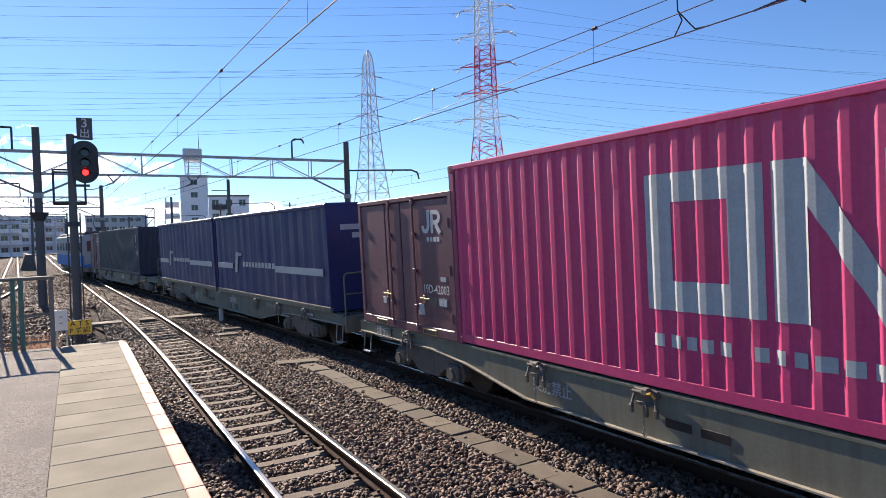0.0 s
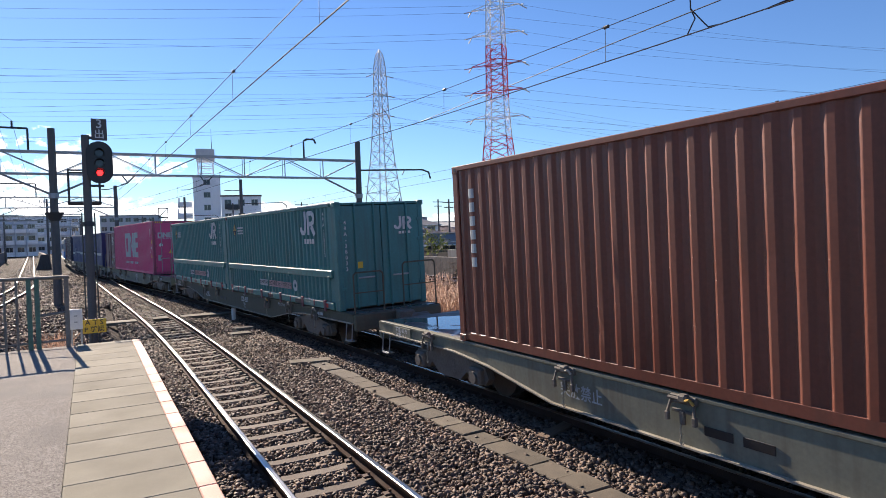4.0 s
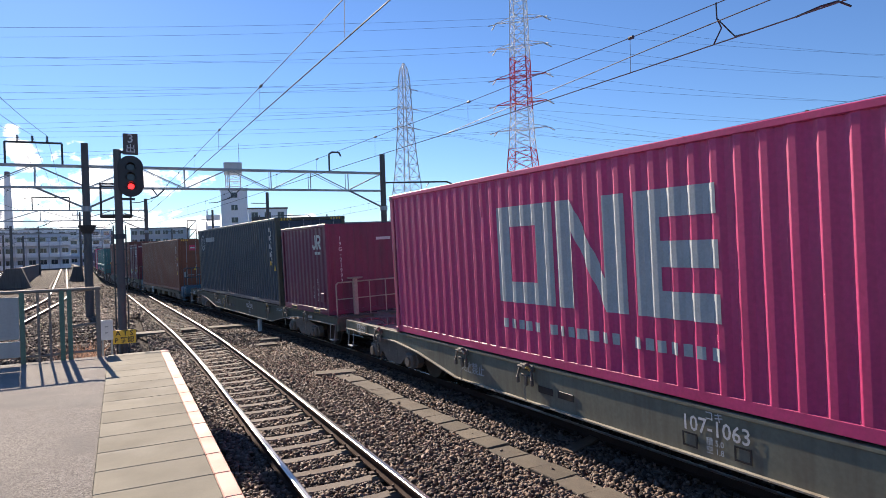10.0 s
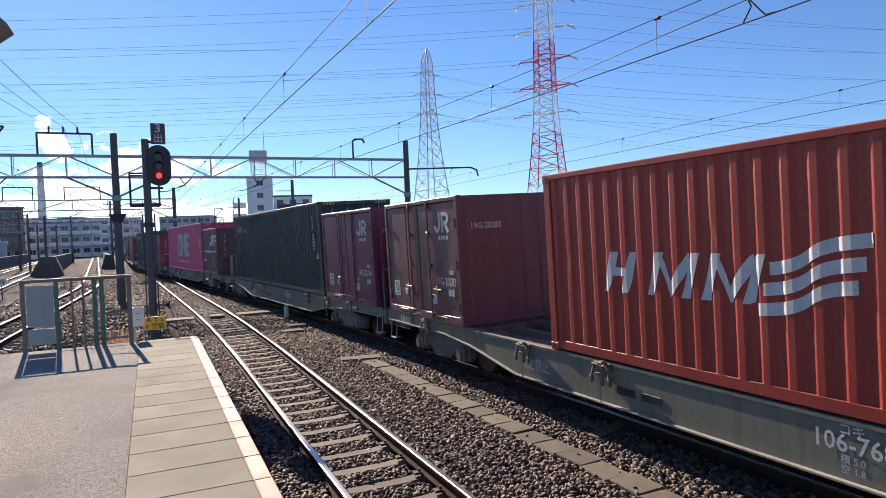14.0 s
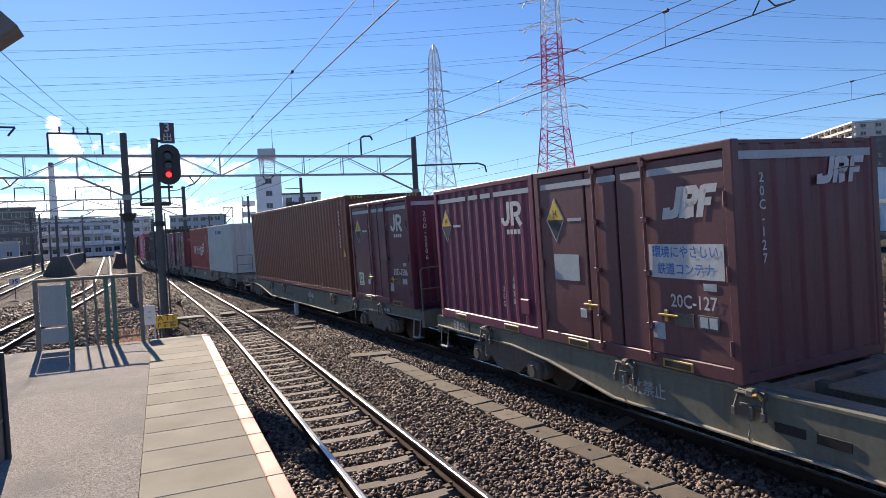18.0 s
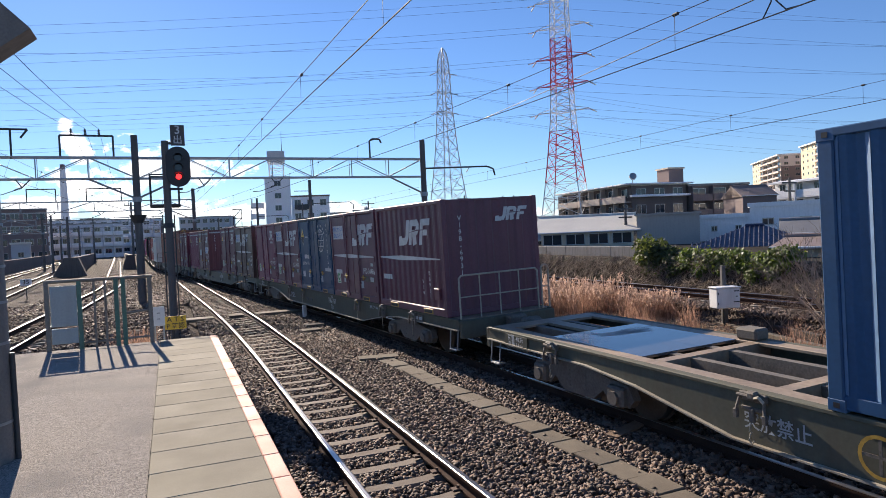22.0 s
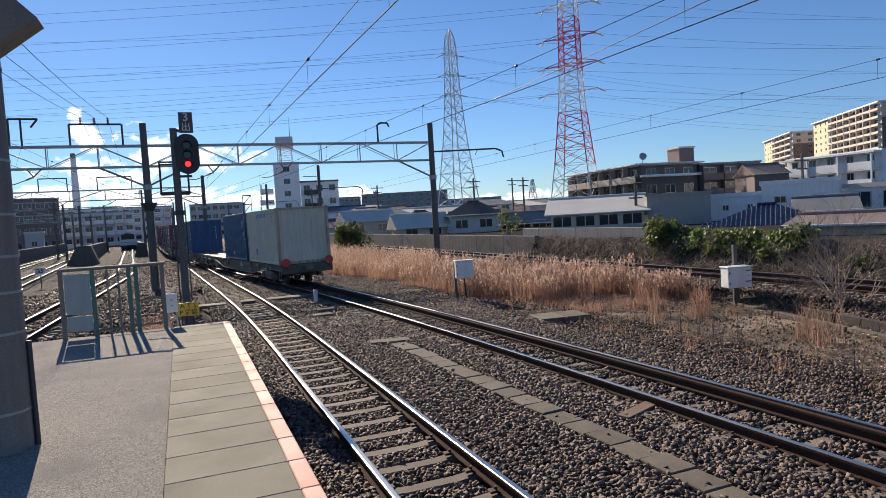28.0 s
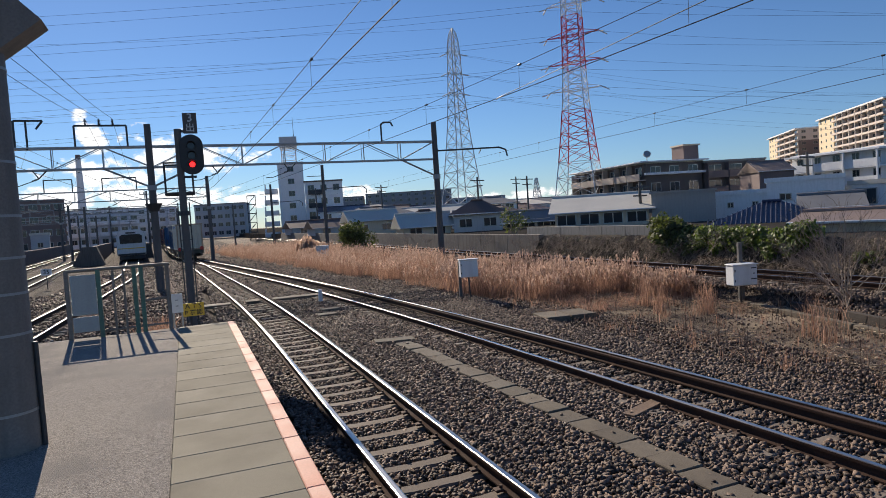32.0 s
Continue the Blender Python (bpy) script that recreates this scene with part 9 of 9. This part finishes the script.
one = iso_box(12.19, 2.896, M_MAGENTA, "magenta forty-foot shipping container with a grey block mark", "doors", M_MAGPOST, stripes=True, ident="0332374", size_code="45G1")
block_mark(one, 12.19, 2.438)
a19 = jr_box(M_BROWNRED, "weathered brown twelve-foot rail container with side doors and rusty stains", "doors", "19D-42003", 2.5, mark="jr", sticker=False)
put(wagon("grey", "107-211", M_DECK, M_FRAME), 3.25, [(a19, 12.82, 3.715, 1.0), (one, 9.17, 12.19, 1.0)])

put(wagon("dark", "106-827", M_DECK, M_FRAMED), -17.2, [(teal_box("49A-38045"), -7.44, 9.41, 1.0), (teal_box("49A-38033"), -16.95, 9.41, 1.0)])

tri = iso_box(12.19, 2.896, M_BROWN, "brown forty-foot shipping container with upright pale lettering", "doors")
for k in range(6):
    patch(tri, 12.19, 2.438, 0.45, 0.6, 3.35 - 0.22 * k, 3.5 - 0.22 * k, M_MARKG)
d98 = jr_box(M_MAROOND, "maroon twelve-foot rail container with side doors and white number", "doors", "20D-4898", 2.6, top_line=True)
put(wagon("grey", "107-1317", M_DECK, M_FRAME), -38.2, [(tri, -31.71, 12.19, 1.0), (d98, -44.25, 3.715, 1.0)])

tal = iso_box(12.19, 2.896, M_BROWNY, "brown forty-foot shipping container with ribbed sides and small red plate", "doors", stripes=True, pitch=0.29, ident="6290939", size_code="45G1")
part("company_mark", MB().box(-6.1, -6.088, 0.3, 0.62, 2.25, 2.55), M_PINK, tal)
part("company_mark", MB().box(-6.11, -6.099, 0.34, 0.58, 2.36, 2.44), M_MARK, tal)
put(low_wagon("73-2"), -56.5, [(tal, -50.23, 12.19, 0.72)], 5.0)

cro = iso_box(12.19, 2.896, M_SLATE, "dark slate-blue forty-foot shipping container with a round white mark", "doors", M_FRAMED, stripes=True, worn=M_RIBGLINT)
ring_mark(cro, 6.095 - 1.0, 1.212, 3.3 - 1.0, 0.36, M_MARKG, w=0.07)
ring_mark(cro, 6.095 - 1.0, 1.212, 3.3 - 1.0, 0.2, M_MARKG, w=0.05)
for k, w in enumerate((0.22, 0.2, 0.24, 0.22, 0.22, 0.2)):
    patch(cro, 12.19, 2.438, 1.55 + 0.3 * k, 1.55 + 0.3 * k + w, 3.32, 3.51, M_MARKG)
for k in range(5):
    part("marking", MB().box(-5.35, -5.22, 1.205, 1.21, 2.45 - 0.28 * k, 2.6 - 0.28 * k), M_YELLOW if k == 4 else M_MARK, cro)
g92 = jr_box(M_MAROON, "dark maroon twelve-foot rail container with ribbed sides", "ribs", "19G-21992", 2.5, end_mark="bar")
put(wagon("dark", "106-1092", M_DECK, M_FRAMED, True), -74.7, [(cro, -67.72, 12.19, 1.0), (g92, -80.42, 3.715, 1.0)])

one2 = iso_box(12.19, 2.896, M_MAGENTA, "magenta forty-foot shipping container with a grey block mark", "doors", M_MAGPOST, stripes=True)
block_mark(one2, 12.19, 2.438)
g61 = jr_box(M_MAROON2, "faded brown twelve-foot rail container with ribs and white stripe", "ribs", "19G-16161", 2.5, mark="jrf", stripe=True, end_mark="jrf", mark_at=1.9)
put(wagon("grey", "107-1063", M_DECK, M_FRAME, True), -95.1, [(one2, -88.47, 12.19, 1.0), (g61, -100.89, 3.715, 1.0)])

nyk = iso_box(12.19, 2.896, M_NIGHT, "near-black forty-foot shipping container with small white mark", "doors", M_FRAMED, stripes=True, worn=M_RIBGLINT, shift=-0.14)
patch(nyk, 12.19, 2.438, 0.4, 0.9, 3.35, 3.45, M_PINK)
patch(nyk, 12.19, 2.438, 0.4, 0.9, 3.2, 3.3, M_PINK)
for k, w in enumerate((0.2, 0.22, 0.2, 0.0, 0.12, 0.12, 0.12)):
    if w:
        patch(nyk, 12.19, 2.438, 1.05 + 0.22 * k, 1.05 + 0.22 * k + w, 3.15, 3.4 if k < 3 else 3.25, M_MARKG)
g34 = jr_box(M_MAROON, "dark maroon twelve-foot rail container with side doors and green sticker", "doors", "19G-22134", 2.5, upright=False)
put(wagon("grey", "107-2081", M_DECK, M_FRAME), -115.7, [(nyk, -108.98, 12.19, 1.0), (g34, -121.45, 3.715, 1.0)])

g83 = jr_box(M_MAROON2, "faded maroon twelve-foot rail container with side doors and yellow handles", "doors", "19G-20283", 2.5, upright=False)
hmm = iso_box(6.058, 2.591, M_REDOX, "oxide-red twenty-foot shipping container with white wave mark", "doors", ident="2044501", size_code="22G1")
wave_mark(hmm, 6.058, 2.438)
ym = iso_box(6.058, 2.591, M_PALE, "pale grey-green twenty-foot shipping container with blue mark", "ribs")
for k in range(3):
    patch(ym, 6.058, 2.438, 2.1 + 0.5 * k, 2.5 + 0.5 * k, 3.1, 3.3, M_MARKB)
put(wagon("dark", "106-768", M_DECK, M_FRAME), -135.7, [(g83, -126.11, 3.715, 1.0), (hmm, -132.61, 6.058, 1.0), (ym, -138.78, 6.058, 1.0)])

br = iso_box(12.19, 2.896, M_ORANGEBR, "rust-brown forty-foot shipping container with ribbed sides", "doors", M_BROWN, stripes=True)
d06 = jr_box(M_MAROOND, "dark maroon twelve-foot rail container with pale line along the top", "doors", "20D-2506", 2.6, top_line=True, diamond=True)
put(wagon("grey", "107-48", M_DECK, M_FRAME), -156.5, [(br, -149.8, 12.19, 1.0), (d06, -162.31, 3.715, 1.0)])

jrr = jr_box(M_MAROON, "maroon twelve-foot ribbed rail container with pale top line", "ribs", "20G-1830", 2.6, top_line=True, diamond=True)
c27 = jr_box(M_MAROON2, "faded maroon twelve-foot rail container with side doors and pale panels", "doors", "20C-127", 2.6, mark="", top_line=True, diamond=True, end_mark="jrf", sticker=False)
jrf_mark(c27, 1.857 - 2.7, 1.21, 1.8, 0.36, 0.75, M_MARK)
sg = part("slogan_panel", MB().box(1.857 - 3.54, 1.857 - 2.42, 1.209, 1.212, 1.1, 1.5), M_MARK, c27, "white panel with blue lettering")
for k, s in enumerate(("環境にやさしい", "鉄道コンテナ")):
    word("letters", s, 0.15, M_MARKB, sg, Matrix.Translation((1.857 - 2.98, 1.216, 1.4 - 0.2 * k)) @ SIDE, 0.95)
part("sticker", MB().box(1.857 - 1.02, 1.857 - 0.42, 1.209, 1.213, 0.97, 1.35), M_MARKG, c27)
d82 = jr_box(M_MAROOND, "dark maroon twelve-foot rail container with doors and pale top line", "doors", "20D-9082", 2.6, top_line=True, diamond=True)
v71 = jr_box(M_DKBROWN, "dark brown twelve-foot rail container with large slanted mark and slogan panel", "doors", "V19C-5571", 2.5, mark="jrf", slogan=True, stripe=True, sticker=False)
put(wagon("grey", "107-1547", M_DECKBR, M_FRAME), -177.0, [(jrr, -167.5, 3.715, 1.0), (c27, -171.25, 3.715, 1.0), (d82, -178.92, 3.715, 1.0), (v71, -182.76, 3.715, 1.0)])

v35 = jr_box(M_MAROON, "maroon twelve-foot rail container with side doors and white owner's mark", "doors", "V19C-9435", 2.5)
d70 = jr_box(M_BROWNRED, "brown-maroon twelve-foot rail container with large slanted mark and slogan panel", "doors", "19D-34970", 2.5, mark="jrf", slogan=True, stripe=True, mark_at=1.7)
uv = jr_box(M_UVBLUE, "dark blue twelve-foot rail container with yellow height mark", "doors", "", 2.5, mark="", diamond=True, sticker=False)
for k in range(14):
    x = 1.6 - 0.25 * k
    part("height_stripe", MB().prism([(x, 2.42), (x + 0.12, 2.42), (x + 0.04, 2.49), (x - 0.08, 2.49)], 1.226, 1.23), M_BLACK, uv, "black slanted stripe")
word("number", "UV19A-778", 0.17, M_MARK, uv, Matrix.Translation((1.857 - 0.72, 1.212, 0.92)) @ SIDE)
for k in range(3):
    part("company_mark", MB().box(1.857 - 0.62 - 0.17 * k - 0.14, 1.857 - 0.62 - 0.17 * k, 1.2125, 1.2155, 1.1, 1.24), M_MARK, uv)
gl = ring_mark(uv, 1.857 - 2.62, 1.214, 1.72, 0.38, M_MARK, n=28, w=0.035, name="globe_mark")
for q in (0.5, 0.02):
    e = MB()
    for sx in ((-1, 1) if q > 0.1 else (1,)):
        ribbon(e, [(sx * q * 0.38 * math.sin(a), 0.38 * math.cos(a)) for a in np.linspace(0.05, 3.09, 15)], 0.028)
    painted("meridian", e, M_MARK, gl, Matrix.Translation((1.857 - 2.62, 1.2165, 1.72)) @ SIDE)
for z, w in ((-0.19, 0.33), (0.0, 0.38), (0.19, 0.33)):
    part("parallel", MB().box(1.857 - 2.62 - w, 1.857 - 2.62 + w, 1.214, 1.2155, 1.72 + z - 0.013, 1.72 + z + 0.013), M_MARK, gl)
for k in range(7):
    a = radians(150 - 20 * k)
    part("small_mark", MB().box(1.857 - 2.62 - 0.5 * math.cos(a) - 0.035, 1.857 - 2.62 - 0.5 * math.cos(a) + 0.035, 1.2125, 1.2155, 1.72 + 0.5 * math.sin(a) - 0.035, 1.72 + 0.5 * math.sin(a) + 0.035), M_MARK, uv)
for k, ch in enumerate("RSV170626"):
    word("figure", ch, 0.15, M_MARK, uv, Matrix.Translation((1.857 - 3.32, 1.216, 2.2 - 0.17 * k)) @ SIDE)
part("marking", MB().box(1.857 - 3.55, 1.857 - 2.95, 1.2125, 1.2155, 0.72, 0.82), M_MARKG, uv)
part("sticker", MB().box(1.857 - 0.56, 1.857 - 0.28, 1.2125, 1.2155, 0.45, 0.65), M_MARK, uv)
d86 = jr_box(M_BROWNRED, "brown-maroon twelve-foot rail container with slogan panel and white stripe", "doors", "19D-34486", 2.5, mark="jrf", slogan=True, stripe=True, mark_at=1.92)
v31 = jr_box(M_BROWNRED, "brown-maroon twelve-foot rail container with ribbed side and white stripe", "ribs", "V19B-6931", 2.5, mark="jrf", stripe=True, end_mark="jrf", mark_at=1.42)
put(wagon("dark", "106-107", M_DECKBR, M_FRAMED), -197.0, [(v35, -187.45, 3.715, 1.0), (d70, -191.22, 3.715, 1.0), (uv, -195.0, 3.715, 1.0), (d86, -198.8, 3.715, 1.0), (v31, -202.65, 3.715, 1.0)])

su1 = iso_box(6.058, 2.591, M_BLUE, "blue twenty-foot shipping container with ribbed sides and end", "ribs", worn=M_RIBGLINT_B, ident="2092872", size_code="22G1")
su2 = iso_box(6.058, 2.591, M_BLUE, "blue twenty-foot shipping container with ribbed sides", "ribs", worn=M_RIBGLINT_B, ident="2092846", size_code="22G1")
for s_, n_ in ((su1, "2092872"), (su2, "2092846")):
    part("sticker", MB().box(3.029 - 2.95, 3.029 - 2.67, 1.21, 1.214, 0.3, 0.48), M_MARK, s_)
    for k, ch in enumerate(n_):
        word("number", ch, 0.15, M_MARK, s_, Matrix.Translation((-3.034, -0.75, 2.0 - 0.15 * k)) @ REAR)
put(wagon("dark", "106-929", M_DECKD, M_FRAMED, open_ends=True), -217.8, [(su1, -214.78, 6.058, 1.0)])
ym2 = iso_box(6.058, 2.591, M_PALEW, "off-white twenty-foot shipping container with faded blue marks", "ribs", M_RUSTPOST, upright=False)
for k, (w, sl) in enumerate(((0.2, 0.0), (0.12, 0.3), (0.24, -0.2), (0.22, 0.2), (0.2, 0.0), (0.24, 0.2), (0.22, 0.0))):
    a0 = 2.25 + 0.28 * k
    patch(ym2, 6.058, 2.438, a0, a0 + w, (lambda a, a0=a0, q=sl: 3.2 + max(0.0, q * (a0 + 0.2 - a))), (lambda a, a0=a0, q=sl: 3.41 + min(0.0, q * (a - a0))), M_MARKF)
patch(ym2, 6.058, 2.438, 1.72, 2.02, 1.4, 1.7, M_MARKB)
patch(ym2, 6.058, 2.438, 1.78, 1.96, 1.46, 1.64, M_PALEW, lift=0.008)
for k, ch in enumerate("TRS  030525 2"):
    if ch != " ":
        word("figure", ch, 0.14, M_DARKSTEEL, ym2, Matrix.Translation((3.029 - 4.72 - 0.085 * k, 1.217, 2.36)) @ SIDE)
for k, ch in enumerate("22G1"):
    word("figure", ch, 0.14, M_DARKSTEEL, ym2, Matrix.Translation((3.029 - 5.15 - 0.085 * k, 1.217, 2.2)) @ SIDE)
sqm = part("square_mark", MB().box(3.029 - 5.34, 3.029 - 5.18, 1.211, 1.215, 1.88, 2.02), M_DARKSTEEL, ym2, "small dark square mark")
part("square_inside", MB().box(3.029 - 5.32, 3.029 - 5.2, 1.215, 1.2165, 1.9, 2.0), M_PALEW, sqm)
part("plate", MB().bev(3.029 - 5.86, 3.029 - 5.74, 1.209, 1.214, 2.2, 2.45, 0.002), M_MARKG, ym2)
last = wagon("dark", "106-400", M_DECKBR, M_FRAMED, rear_rails=False)
for y in (-1.0, 1.0):
    r = part("tail_disc", MB().cyl((-9.98, y, 1.12), (-9.95, y, 1.12), 0.19, n=20), M_RED, last, "round red tail marker", smooth=True)
    part("bracket", MB().bev(-9.95, -9.85, y - 0.05, y + 0.05, 0.85, 1.2, 0.01), M_DARKSTEEL, r)
put(last, -238.3, [(su2, -235.27, 6.058, 1.0), (ym2, -241.9, 6.058, 1.0)])


# ---- the passenger train that comes up on a side track ----
M_SCREEN = mat("dark_windscreen", (0.012, 0.014, 0.018), 0.25, spec=0.3, var=0.1, bump=0)


def passenger_train():
    t = thing("commuter_train", "silver commuter train with dark front window approaching on a side track", "train")
    y0, L = 0.0, 60.0
    prof = [(-1.45, 0.75), (1.45, 0.75), (1.48, 1.2), (1.45, 2.9), (1.3, 3.4), (0.9, 3.62), (-0.9, 3.62), (-1.3, 3.4), (-1.45, 2.9), (-1.48, 1.2)]
    part("body", MB().prism(prof, 0.0, L), M_GALV, t)
    part("front_face", MB().prism([(p[0] * 0.985, 0.8 + (p[1] - 0.75) * 0.985) for p in prof], -0.12, 0.0), M_WHITE, t, "white front panel")
    part("front_window", MB().prism([(-1.12, 2.1), (1.12, 2.1), (1.14, 2.95), (0.9, 3.12), (-0.9, 3.12), (-1.14, 2.95)], -0.15, -0.1), M_SCREEN, t, "dark windscreen")
    part("lower_face", MB().bev(-1.38, 1.38, -0.145, -0.1, 0.78, 0.98, 0.02), M_DARKSTEEL, t)
    part("front_band", MB().box(-1.36, 1.36, -0.14, -0.11, 1.5, 1.6), M_YELLOW, t)
    part("roof_sign", MB().box(-0.5, 0.5, -0.16, -0.1, 3.2, 3.36), M_BLACK, t)
    for x in (-1.05, 1.05):
        part("headlight", MB().cyl((x, -0.17, 3.08), (x, -0.1, 3.08), 0.1, n=12), M_WHITE, t)
    part("skirt", MB().bev(-1.3, 1.3, 0.0, 0.8, 0.3, 0.75, 0.05), M_DARKSTEEL, t)
    part("coupler", MB().bev(-0.2, 0.2, -0.4, 0.1, 0.5, 0.85, 0.04), M_BLACK, t)
    for k in range(3):
        part("underframe", MB().bev(-1.2, 1.2, 2 + 20 * k, 17 + 20 * k, 0.2, 0.76, 0.05), M_BOGIE, t)
    part("pantograph", MB().tube([(0, 26, 3.6), (0, 27.4, 4.3), (0, 26.2, 5.05)], 0.04, 5).tube([(-0.8, 26.2, 5.06), (0.8, 26.2, 5.06)], 0.03, 5), M_DARKSTEEL, t)
    return t


commuter = passenger_train()


def motions():
    for ob, centre, off, half in CAR:
        walk(ob, [(float(t), wagon_pose(centre + run(t), half) @ off) for t in range(33)])
    rows = []
    for t in range(0, 33, 2):
        y = 80 + 14.0 * (32 - t) if t >= 22 else 220 + 0.3 * (22 - t)
        x, a, ac = frame_at(LX1, y + 5)
        rows.append((float(t), pose(along(LX1, y), y, -0.19, 0, 0, math.degrees(math.atan2(-a.x, a.y)))))
    walk(commuter, rows)


motions()
